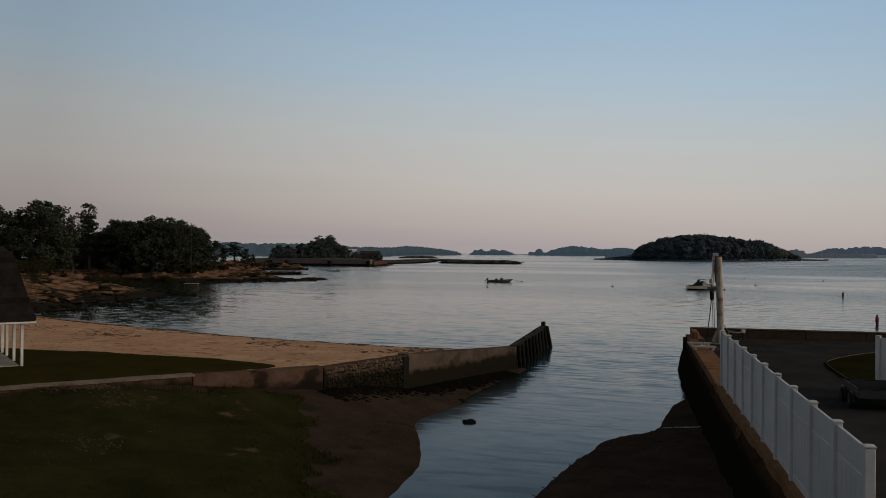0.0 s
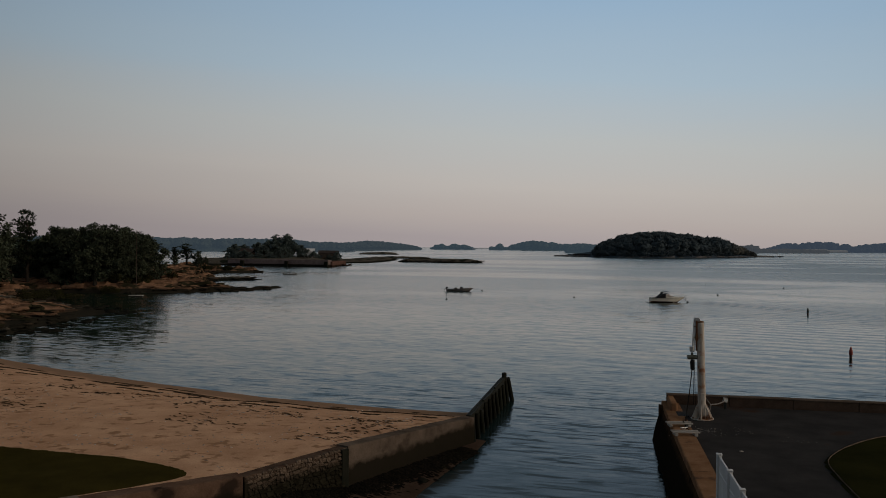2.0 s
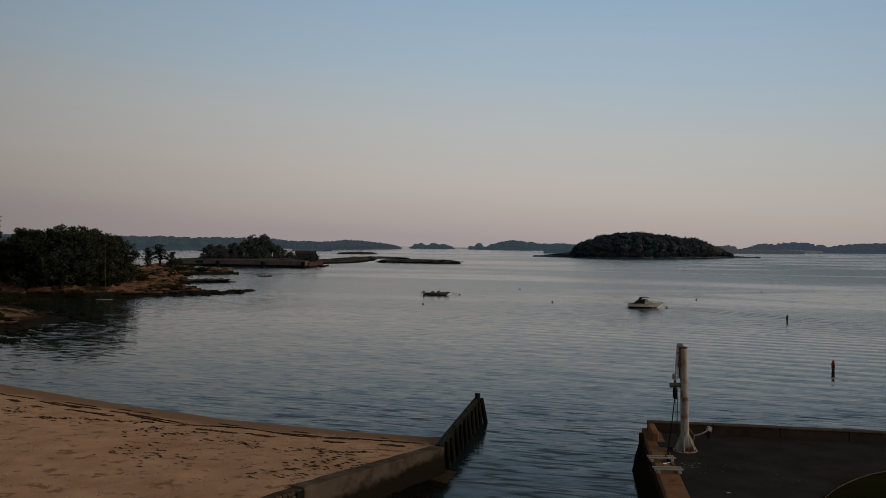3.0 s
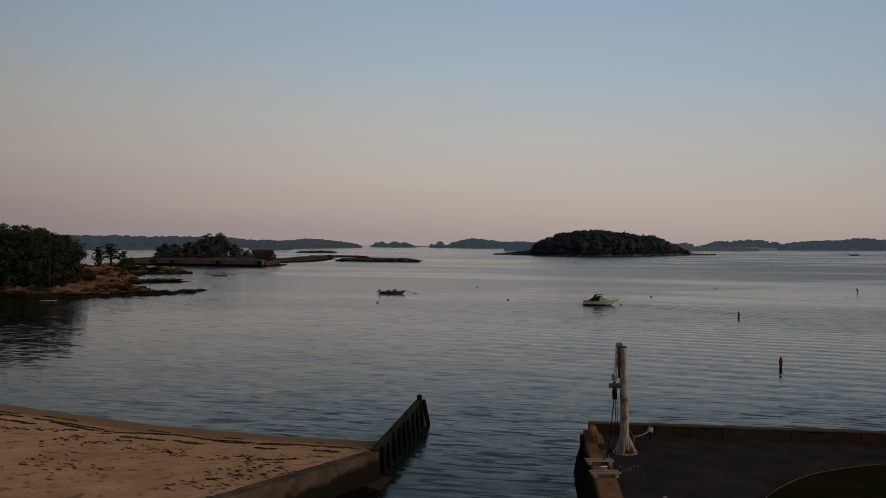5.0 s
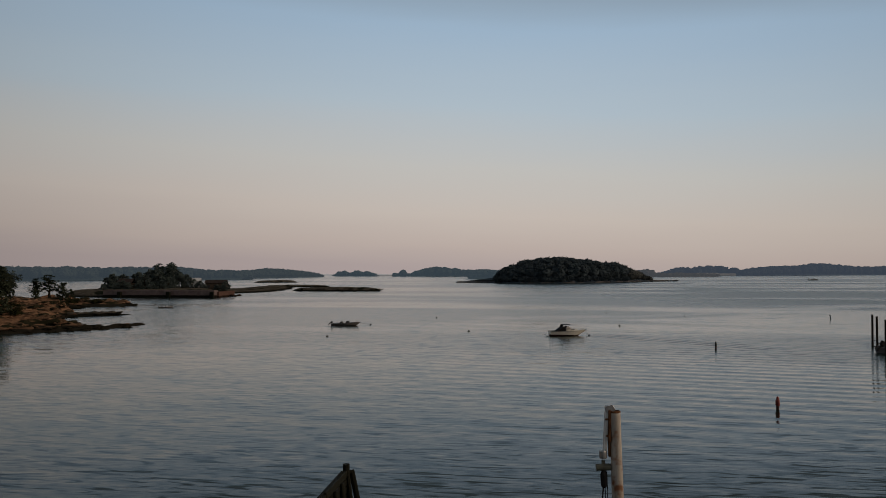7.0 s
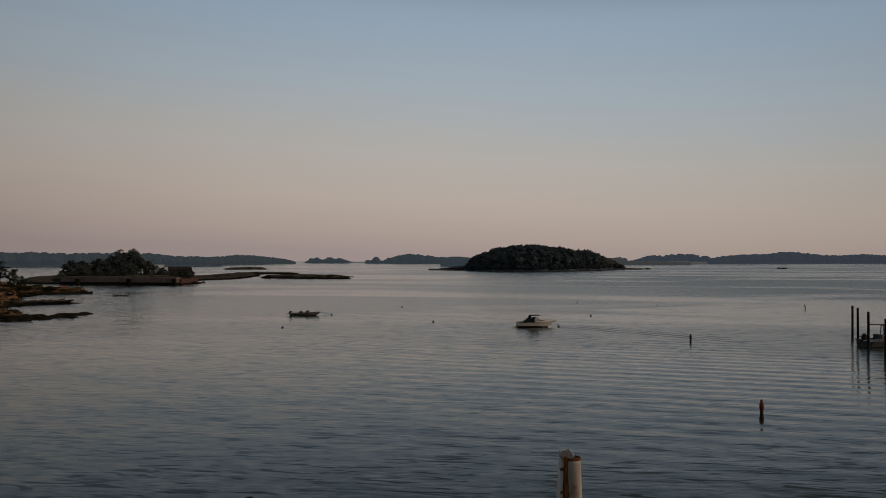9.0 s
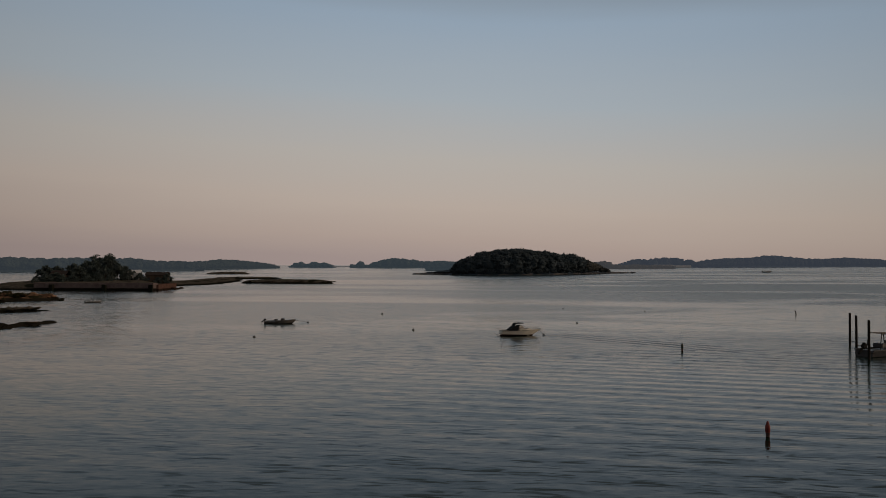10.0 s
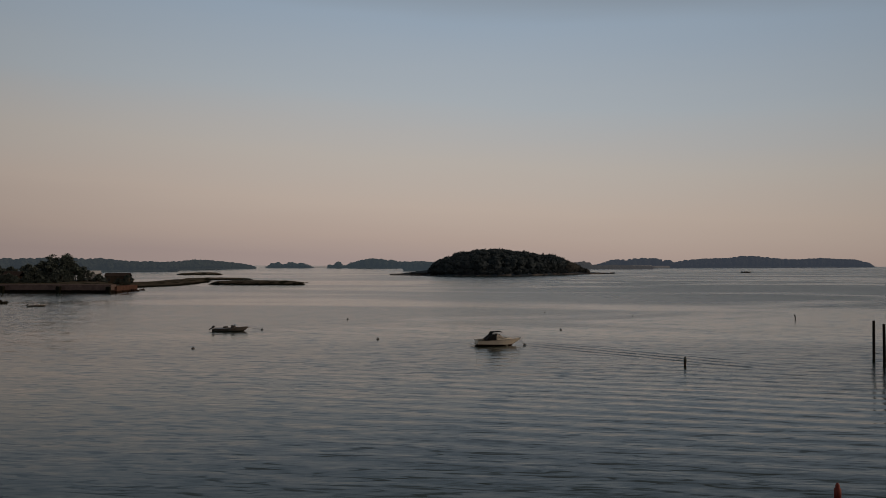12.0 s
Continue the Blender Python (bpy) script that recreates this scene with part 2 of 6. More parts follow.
M["steel"] = material("galvanised_steel", (0.30, 0.30, 0.30), (0.5, 0.5, 0.49), 6, 0.45, 0.1, 30, metal=0.8)
M["rope"] = material("tarred_rope", (0.012, 0.011, 0.010), (0.03, 0.027, 0.024), 20, 0.9, 0.4, 60)
M["grey_pole"] = material("grey_wood", (0.10, 0.09, 0.08), (0.22, 0.20, 0.18), 3, 0.8, 0.3, 24)
M["weathered_board"] = material("weathered_board", (0.22, 0.20, 0.175), (0.40, 0.37, 0.33), 3, 0.8, 0.3, 24, stretch=(0.3, 1, 1))
M["gelcoat"] = material("cream_gelcoat", (0.56, 0.52, 0.45), (0.68, 0.64, 0.56), 0.8, 0.3, 0.03, 10)
M["gelcoat_grey"] = material("grey_gelcoat", (0.36, 0.37, 0.37), (0.55, 0.55, 0.54), 0.8, 0.35, 0.03, 10)
M["hull_dark"] = material("dark_hull_paint", (0.02, 0.022, 0.025), (0.05, 0.05, 0.055), 1, 0.4, 0.05, 10)
M["skiff_hull"] = material("weathered_skiff_hull", (0.075, 0.068, 0.062), (0.14, 0.128, 0.118), 1, 0.5, 0.05, 10)
M["antifoul"] = material("antifouling", (0.035, 0.014, 0.012), (0.07, 0.025, 0.02), 2, 0.7, 0.1, 12)
M["canvas"] = material("black_canvas", (0.008, 0.008, 0.010), (0.025, 0.025, 0.028), 4, 0.85, 0.3, 40)
M["rubber"] = material("rubber", (0.01, 0.01, 0.01), (0.025, 0.025, 0.025), 6, 0.8, 0.3, 40)
M["buoy_red"] = material("red_buoy_paint", (0.15, 0.018, 0.012), (0.27, 0.035, 0.022), 3, 0.6, 0.2, 14, spots=((0.05, 0.03, 0.02), 0.38, 3))
M["buoy_dark"] = material("green_buoy_paint", (0.014, 0.022, 0.016), (0.035, 0.045, 0.035), 3, 0.6, 0.2, 14)
M["buoy_band"] = material("buoy_band", (0.035, 0.010, 0.008), (0.07, 0.02, 0.014), 3, 0.6, 0.2, 14)
M["tan_canvas"] = material("tan_canvas", (0.10, 0.075, 0.05), (0.17, 0.13, 0.09), 4, 0.85, 0.3, 40)
M["float"] = material("mooring_float", (0.05, 0.05, 0.05), (0.13, 0.12, 0.11), 4, 0.5, 0.1, 20)
M["roof"] = material("dark_shingle", (0.010, 0.009, 0.008), (0.026, 0.024, 0.022), 2.5, 0.9, 0.5, 18, vary=0.35)
M["house_wall"] = material("white_clapboard", (0.50, 0.51, 0.52), (0.66, 0.66, 0.66), 1.0, 0.7, 0.1, 10)
M["house_dark"] = material("brown_shingle_wall", (0.05, 0.04, 0.033), (0.11, 0.085, 0.065), 1.0, 0.9, 0.3, 10)
M["house_brown"] = material("brown_roof", (0.036, 0.029, 0.027), (0.065, 0.052, 0.047), 1.0, 0.9, 0.3, 10)
M["green_roof"] = material("mossy_roof", (0.05, 0.075, 0.055), (0.12, 0.15, 0.11), 1.0, 0.9, 0.3, 10)
M["bark"] = material("bark", (0.022, 0.018, 0.014), (0.06, 0.05, 0.04), 3, 0.95, 0.8, 14, stretch=(1, 1, 0.3))
M["leaf"] = leaf_material("leaves", (0.028, 0.034, 0.024), (0.056, 0.066, 0.042))
M["pine"] = leaf_material("pine_needles", (0.014, 0.018, 0.013), (0.032, 0.040, 0.024))
M["shrub"] = leaf_material("shrub_leaves", (0.016, 0.018, 0.008), (0.04, 0.038, 0.016))
M["marsh"] = leaf_material("marsh_grass", (0.026, 0.025, 0.009), (0.044, 0.037, 0.013))
M["tall_grass"] = leaf_material("tall_grass", (0.012, 0.014, 0.005), (0.026, 0.026, 0.009))
M["rubble"] = leaf_material("bank_rubble", (0.04, 0.028, 0.018), (0.13, 0.092, 0.06))
M["weed"] = leaf_material("dry_seaweed", (0.040, 0.028, 0.018), (0.105, 0.070, 0.043))
M["foam"] = leaf_material("foam", (0.20, 0.21, 0.21), (0.45, 0.46, 0.46))
M["rockweed"] = leaf_material("rockweed", (0.006, 0.006, 0.005), (0.017, 0.014, 0.010))
M["shell"] = leaf_material("shells_and_pebbles", (0.26, 0.19, 0.14), (0.60, 0.52, 0.44))
M["shell_dull"] = leaf_material("dull_shells", (0.08, 0.07, 0.06), (0.22, 0.20, 0.18))
# Island greens paler and bluer than near leaves: haze mixed into the base colour.
M["island_leaf_hazed"] = leaf_material("island_woods", (0.048, 0.062, 0.070), (0.060, 0.076, 0.084))
M["scrub_leaf_hazed"] = leaf_material("island_scrub", (0.076, 0.080, 0.076), (0.105, 0.108, 0.100))
# Far coasts emit faintly: haze put in as glow, not a light source.
M["east_leaf"] = haze_glow_material("eastern_woods", (0.030, 0.036, 0.034), (0.034, 0.043, 0.060))
# Leaf colour lifted to stand for the haze over the islet trees.
M["islet_leaf_hazed"] = leaf_material("hazed_islet_leaves", (0.070, 0.090, 0.084), (0.10, 0.12, 0.108))
M["far_leaf"] = haze_glow_material("distant_woods", (0.030, 0.038, 0.030), (0.029, 0.038, 0.048))
M["mid_leaf"] = haze_glow_material("hazy_woods", (0.035, 0.045, 0.035), (0.030, 0.042, 0.054))
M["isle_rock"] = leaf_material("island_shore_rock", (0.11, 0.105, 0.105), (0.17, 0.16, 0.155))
# House, sand and scrub across the bay carry the same haze as emission.
M["far_house"] = haze_glow_material("distant_house", (0.03, 0.03, 0.03), (0.036, 0.046, 0.057))
M["far_sand"] = haze_glow_material("distant_beach", (0.17, 0.15, 0.13), (0.055, 0.060, 0.068))
M["pale_scrub"] = haze_glow_material("pale_scrub", (0.055, 0.048, 0.042), (0.042, 0.046, 0.053))
# Island ground glows a little too, standing in for haze.
M["isle_ground"] = haze_glow_material("island_ground", (0.030, 0.030, 0.026), (0.006, 0.009, 0.0125))
M["glass"] = material("tinted_glass", (0.03, 0.035, 0.04), (0.05, 0.055, 0.06), 1, 0.08, 0, 4)
M["lamp_glass"] = material("lamp_lens", (0.55, 0.55, 0.52), (0.7, 0.7, 0.66), 4, 0.3, 0.05, 20)


def water_material():
    """Dark green sea under small wind waves, an old wake and calm and breezy patches."""
    m = bpy.data.materials.new("sea_water")
    m.use_nodes = True
    n, l = m.node_tree.nodes, m.node_tree.links
    p = n["Principled BSDF"]
    geo = n.new("ShaderNodeNewGeometry")
    where = n.new("ShaderNodeSeparateXYZ")
    l.new(geo.outputs["Position"], where.inputs["Vector"])

    def mapped(length, width, turn):
        """Coordinates whose x runs along the crests, turned from the world's x by so many degrees."""
        mp = n.new("ShaderNodeMapping")
        mp.vector_type = "TEXTURE"
        mp.inputs["Rotation"].default_value = (0, 0, radians(turn))
        mp.inputs["Scale"].default_value = (length, width, 1)
        l.new(geo.outputs["Position"], mp.inputs["Vector"])
        return mp.outputs["Vector"]

    def waves(length, width, turn, detail=2.0, rough=0.5, warp=0.3):
        t = n.new("ShaderNodeTexNoise")
        t.noise_dimensions = "2D"
        t.inputs["Scale"].default_value = 1
        t.inputs["Detail"].default_value = detail
        t.inputs["Roughness"].default_value = rough
        t.inputs["Distortion"].default_value = warp
        l.new(mapped(length, width, turn), t.inputs["Vector"])
        return t

    def span(source, lo, hi, a, b):
        r = n.new("ShaderNodeMapRange")
        r.interpolation_type = "SMOOTHSTEP"
        r.inputs["From Min"].default_value, r.inputs["From Max"].default_value = lo, hi
        r.inputs["To Min"].default_value, r.inputs["To Max"].default_value = a, b
        l.new(source, r.inputs["Value"])
        return r.outputs["Result"]

    def times(a, b):
        q = n.new("ShaderNodeMath")
        q.operation = "MULTIPLY"
        l.new(a, q.inputs[0])
        l.new(b, q.inputs[1])
        return q.outputs[0]

    def slopes(noise_node, kx, ky, strength):
        """Slopes of the surface out of a noise's colours."""
        mid = n.new("ShaderNodeVectorMath")
        mid.operation = "SUBTRACT"
        mid.inputs[1].default_value = (0.5, 0.5, 0.5)
        l.new(noise_node.outputs["Color"], mid.inputs[0])
        k = n.new("ShaderNodeVectorMath")
        k.operation = "MULTIPLY"
        k.inputs[1].default_value = (kx, ky, 0)
        l.new(mid.outputs["Vector"], k.inputs[0])
        sc = n.new("ShaderNodeVectorMath")
        sc.operation = "SCALE"
        l.new(k.outputs["Vector"], sc.inputs[0])
        l.new(strength, sc.inputs["Scale"])
        return sc.outputs["Vector"]

    def plus(a, b):
        q = n.new("ShaderNodeVectorMath")
        q.operation = "ADD"
        l.new(a, q.inputs[0])
        l.new(b, q.inputs[1])
        return q.outputs["Vector"]

    def crests(turn, length, warp, k, strength):
        """Rows of long crests that run at an angle over the water."""
        t = n.new("ShaderNodeTexWave")
        t.bands_direction = "Y"
        t.inputs["Scale"].default_value = 0.314 / length
        t.inputs["Distortion"].default_value = warp
        t.inputs["Detail"].default_value = 1.5
        t.inputs["Detail Scale"].default_value = 0.25 / length
        l.new(mapped(2.2, 1.0, turn), t.inputs["Vector"])
        c = n.new("ShaderNodeMath")
        c.operation = "SUBTRACT"
        c.inputs[1].default_value = 0.5
        l.new(t.outputs["Fac"], c.inputs[0])
        sc = n.new("ShaderNodeVectorMath")
        sc.operation = "SCALE"
        sc.inputs[0].default_value = (-math.sin(radians(turn)) * k, math.cos(radians(turn)) * k, 0)
        l.new(times(c.outputs[0], strength), sc.inputs["Scale"])
        return sc.outputs["Vector"]

    # sheltered creek and cove, open bay, breezy and slick patches
    open_bay = span(where.outputs["Y"], 44, 74, 0.26, 1.0)
    shelter = span(where.outputs["X"], -66, -26, 2.3, 1.0)
    breeze = span(where.outputs["X"], -60, 150, 0.80, 1.35)
    patch = span(waves(190, 70, -10, 5, 0.62, 1.0).outputs["Fac"], 0.40, 0.58, 0.62, 1.0)
    far = span(where.outputs["Y"], 110, 420, 1.0, 0.95)
    force = times(times(open_bay, shelter), times(times(patch, breeze), far))
    wind = slopes(waves(4.4, 0.95, -9, 2.5, 0.55, 0.5), 0.04, 0.115, force)
    ripple = slopes(waves(1.2, 0.30, -4, 2.0, 0.5, 0.6), 0.05, 0.15, force)
    # the steep fronts of the wavelets, thin and dark
    fronts = n.new("ShaderNodeVectorMath")
    fronts.operation = "SCALE"
    fronts.inputs[0].default_value = (-0.014, -0.085, 0)
    l.new(times(span(waves(2.6, 0.44, -11, 2.2, 0.5, 0.7).outputs["Fac"], 0.53, 0.66, 0.0, 1.0), force), fronts.inputs["Scale"])
    swell = slopes(waves(16, 4.2, -16, 1.5), 0.015, 0.030, times(open_bay, shelter))
    away = n.new("ShaderNodeVectorMath")
    away.operation = "DISTANCE"
    away.inputs[1].default_value = (44, 114, 0)
    l.new(geo.outputs["Position"], away.inputs[0])
    rows = crests(-20, 2.8, 9.0, 0.060, times(span(away.outputs["Value"], 8, 66, 1.0, 0.0), open_bay))
    # the wake that trails off from the moored cruiser, in two strips
    trail = n.new("ShaderNodeMapping")
    trail.vector_type = "TEXTURE"
    trail.inputs["Location"].default_value = (26.5, 165.5, 0)
    trail.inputs["Rotation"].default_value = (0, 0, radians(-52))
    l.new(geo.outputs["Position"], trail.inputs["Vector"])
    axes = n.new("ShaderNodeSeparateXYZ")
    l.new(trail.outputs["Vector"], axes.inputs["Vector"])
    across = n.new("ShaderNodeMath")
    across.operation = "ABSOLUTE"
    l.new(axes.outputs["Y"], across.inputs[0])
    strip = times(span(across.outputs[0], 1.4, 4.6, 1.0, 0.0), times(span(axes.outputs["X"], 0, 4, 0.0, 1.0), span(axes.outputs["X"], 20, 40, 1.0, 0.0)))
    line = crests(-52, 2.2, 1.2, 0.26, strip)
    total = plus(plus(plus(wind, ripple), plus(swell, rows)), plus(line, fronts.outputs["Vector"]))
    upright = n.new("ShaderNodeVectorMath")
    upright.operation = "ADD"
    upright.inputs[1].default_value = (0, 0, 1)
    l.new(total, upright.inputs[0])
    tilt = n.new("ShaderNodeVectorMath")
    tilt.operation = "NORMALIZE"
    l.new(upright.outputs["Vector"], tilt.inputs[0])
    l.new(tilt.outputs["Vector"], p.inputs["Normal"])
    l.new(span(where.outputs["Y"], 70, 330, 1.20, 1.335), p.inputs["IOR"])
    # silty in the shallow creek, deep and dark further out
    tone = n.new("ShaderNodeMixRGB")
    tone.inputs["Color1"].default_value = (0.011, 0.022, 0.024, 1)
    tone.inputs["Color2"].default_value = (0.007, 0.018, 0.012, 1)
    l.new(span(where.outputs["Y"], 56, 88, 0.0, 1.0), tone.inputs["Fac"])
    l.new(tone.outputs["Color"], p.inputs["Base Color"])
    l.new(times(times(span(where.outputs["Y"], 60, 330, 0.15, 0.23), patch), breeze), p.inputs["Roughness"])
    return m


M["water"] = water_material()

# ---------------------------------------------------------------- building helpers


def thing(name, x=0, y=0, z=0, turn=0, label="", category="", group="", kind=""):
    """A top-level thing: an Empty at its base that parents its parts."""
    e = new(name)
    e.empty_display_size = 0.3
    e.matrix_world = pose(x, y, z, 0, 0, turn)
    return tagged(e, label, category, group, kind)


def mesh_of(name, bm, mat, smooth=False):
    me = bpy.data.meshes.new(name)
    bmesh.ops.recalc_face_normals(bm, faces=bm.faces)
    bm.to_mesh(me)
    bm.free()
    me.materials.append(M[mat])
    if smooth:
        me.shade_smooth()
    return me


def part(name, bm, mat, parent=None, label="", smooth=False):
    """Links a bmesh as one mesh object under a thing or under a part, or as a thing of its own."""
    ob = new(name, mesh_of(name, bm, mat, smooth))
    ob.parent = parent
    return tagged(ob, label)


def raw(name, verts, faces, mat, parent=None, smooth=False, label=""):
    me = bpy.data.meshes.new(name)
    me.from_pydata(verts, [], faces)
    me.update()
    me.materials.append(M[mat])
    if smooth:
        me.shade_smooth()
    ob = new(name, me)
    ob.parent = parent
    return tagged(ob, label)


def box(bm, c, s, turn=(0, 0, 0), bevel=0.0):
    """A box of size s round c, with its edges broken by bevel."""
    made = bmesh.ops.create_cube(bm, size=1, matrix=pose(*c, *turn) @ Matrix.Diagonal((*s, 1)))["verts"]
    if bevel:
        edges = list({e for v in made for e in v.link_edges})
        bmesh.ops.bevel(bm, geom=edges, offset=bevel, segments=1, affect="EDGES")
    return bm


def rod(bm, a, b, r0, r1=None, seg=10):
    """A round bar from a to b, tapering from r0 to r1."""
    a, b = Vector(a), Vector(b)
    m = Matrix.Translation((a + b) / 2) @ (b - a).to_track_quat("Z", "Y").to_matrix().to_4x4()
    bmesh.ops.create_cone(bm, cap_ends=True, segments=seg, radius1=r0, radius2=r0 if r1 is None else r1, depth=(b - a).length, matrix=m)
    return bm


def pipe(bm, points, r, seg=8):
    for a, b in zip(points, points[1:]):
        rod(bm, a, b, r, r, seg)
    for q in points[1:-1]:
        bmesh.ops.create_icosphere(bm, subdivisions=1, radius=r * 1.02, matrix=Matrix.Translation(q))
    return bm


def lathe(bm, profile, seg=16):
    """A turned form: profile rows of radius and height."""
    rings = []
    for r, z in profile:
        rings.append([bm.verts.new((max(r, 1e-3) * math.cos(2 * math.pi * k / seg), max(r, 1e-3) * math.sin(2 * math.pi * k / seg), z)) for k in range(seg)])
    for lo, hi in zip(rings, rings[1:]):
        for k in range(seg):
            bm.faces.new((lo[k], lo[(k + 1) % seg], hi[(k + 1) % seg], hi[k]))
    bm.faces.new(rings[0][::-1])
    bm.faces.new(rings[-1])
    return bm


def fresh():
    return bmesh.new()


def lattice(ix, iy, seed):
    h = (ix * 374761393 + iy * 668265263 + seed * 974711) & 0x7FFFFFFF
    h = ((h ^ (h >> 13)) * 1274126177) & 0x7FFFFFFF
    return ((h ^ (h >> 16)) & 0xFFFF) / 65535.0


def grain(x, y, seed=0):
    """Smooth value noise, 0 to 1, for arrays."""
    x, y = np.asarray(x, float), np.asarray(y, float)
    ix, iy = np.floor(x).astype(np.int64), np.floor(y).astype(np.int64)
    fx, fy = x - ix, y - iy
    fx, fy = fx * fx * (3 - 2 * fx), fy * fy * (3 - 2 * fy)
    a, b = lattice(ix, iy, seed), lattice(ix + 1, iy, seed)
    c, d = lattice(ix, iy + 1, seed), lattice(ix + 1, iy + 1, seed)
    return (a * (1 - fx) + b * fx) * (1 - fy) + (c * (1 - fx) + d * fx) * fy


def fbm(x, y, octaves=4, seed=0):
    total, amp, norm = 0.0, 1.0, 0.0
    for k in range(octaves):
        total = total + amp * grain(x * 2**k, y * 2**k, seed + k * 17)
        norm += amp
        amp *= 0.55
    return total / norm


def outline_distance(x, y, poly):
    """Signed distance to a closed outline, positive inside, for arrays."""
    x, y = np.asarray(x, float), np.asarray(y, float)
    best = np.full(x.shape, 1e9)
    inside = np.zeros(x.shape, bool)
    for (ax, ay), (bx, by) in zip(poly, poly[1:] + poly[:1]):
        dx, dy = bx - ax, by - ay
        k = np.clip(((x - ax) * dx + (y - ay) * dy) / (dx * dx + dy * dy + 1e-9), 0, 1)
        best = np.minimum(best, np.hypot(x - ax - k * dx, y - ay - k * dy))
        cross = (ay > y) != (by > y)
        at = ax + (y - ay) / (by - ay if by != ay else 1e-9) * dx
        inside ^= cross & (x < at)
    return np.where(inside, best, -best)


def rounded(poly, rounds=2):
    """An outline or line with its corners cut (Chaikin)."""
    for _ in range(rounds):
        out = []
        for (ax, ay), (bx, by) in zip(poly, poly[1:] + poly[:1]):
            out += [(0.75 * ax + 0.25 * bx, 0.75 * ay + 0.25 * by), (0.25 * ax + 0.75 * bx, 0.25 * ay + 0.75 * by)]
        poly = out
    return poly


def along(line, n):
    """n points at even steps along an open line."""
    p = np.array(line, float)
    s = np.r_[0, np.cumsum(np.hypot(*np.diff(p, axis=0).T))]
    t = np.linspace(0, s[-1], n)
    return np.stack([np.interp(t, s, p[:, k]) for k in range(p.shape[1])], 1)


def height_field(name, poly, step, height, mat, margin=3.0, parent=None, smooth=True):
    """Ground over an outline: height(x, y, d) with d the distance inside the shore."""
    px, py = zip(*poly)
    gx = np.arange(min(px) - margin, max(px) + margin + step, step)
    gy = np.arange(min(py) - margin, max(py) + margin + step, step)
    xx, yy = np.meshgrid(gx, gy)
    d = outline_distance(xx, yy, poly)
    zz = height(xx, yy, d)
    keep = d > -margin
    ids = -np.ones(xx.shape, int)
    ids[keep] = np.arange(keep.sum())
    verts = np.stack([xx[keep], yy[keep], zz[keep]], 1).tolist()
    a, b, c, e = ids[:-1, :-1], ids[:-1, 1:], ids[1:, 1:], ids[1:, :-1]
    ok = (a >= 0) & (b >= 0) & (c >= 0) & (e >= 0)
    faces = np.stack([a[ok], b[ok], c[ok], e[ok]], 1).tolist()
    return raw(name, verts, faces, mat, parent, smooth)


def ledges(x, y, size, seed):
    """Stepped, cracked rock relief, about -0.5 to 0.5."""
    f = fbm(x / size, y / (size * 0.6), 4, seed)
    q = np.floor(f * 7) / 7
    e = np.clip((f * 7 - np.floor(f * 7)) * 3.0, 0, 1) / 7
    return (q + e - 0.5) * 1.6 + (fbm(x / (size * 0.18), y / (size * 0.13), 3, seed + 5) - 0.5) * 0.35


def shore_rise(d, run, top):
    """Height over the water by the distance from the shore."""
    return np.where(d > 0, top * (1 - np.exp(-np.maximum(d, 0) / run)), 0.25 * d)

# ---------------------------------------------------------------- the sea and the shores
bm = fresh()
bmesh.ops.create_circle(bm, cap_ends=True, segments=64, radius=4900, matrix=Matrix.Translation((0, 60, 0)))
tagged(part("water", bm, "water"), "calm grey-blue sea with fine evening ripples", "water", kind="structure")
bm = fresh()
bmesh.ops.create_circle(bm, cap_ends=True, segments=48, radius=4900, matrix=Matrix.Translation((0, 60, -3.2)))
tagged(part("seabed", bm, "mud"), "dark muddy seabed under the bay", "seabed", kind="structure")

WALL = [(-24, 36), (-16.1, 42.9), (-11.8, 46.6), (-8.2, 49.6), (-5.8, 53.8), (-1.6, 62.2)]
WATERLINE = [(-75, 99), (-60, 93), (-48, 88), (-38, 82.3), (-32, 79.2), (-22.5, 74.6), (-14.4, 71.2), (-7, 69.2), (-2.6, 68.6), (-0.5, 68.9)]
CREEK = rounded([(-0.9, 63.2), (-2.7, 55.6), (-3.9, 51), (-4.9, 48.6), (-3.3, 44.8), (-2.9, 42.8), (-3.2, 39.4), (-2.6, 34), (-1.2, 29), (-0.6, 33),
                 (0.27, 40), (1.2, 43.5), (2.1, 46.2), (3.2, 47.6), (4.06, 48.3), (4.5, 50.2), (4.9, 52.4), (5.6, 54.4), (6.7, 56.2), (7.6, 72), (0, 75)], 2)
MARSH_EDGE = [(-9.2, 51.0), (-8.3, 49.5), (-5.5, 42.5), (-3.8, 37.2), (-3.2, 30), (-3.0, 6), (-80, 6), (-80, 51)]


def line_distance(x, y, line):
    best = np.full(np.shape(x), 1e9)
    for (ax, ay), (bx, by) in zip(line, line[1:]):
        dx, dy = bx - ax, by - ay
        k = np.clip(((x - ax) * dx + (y - ay) * dy) / (dx * dx + dy * dy), 0, 1)
        best = np.minimum(best, np.hypot(x - ax - k * dx, y - ay - k * dy))
    return best


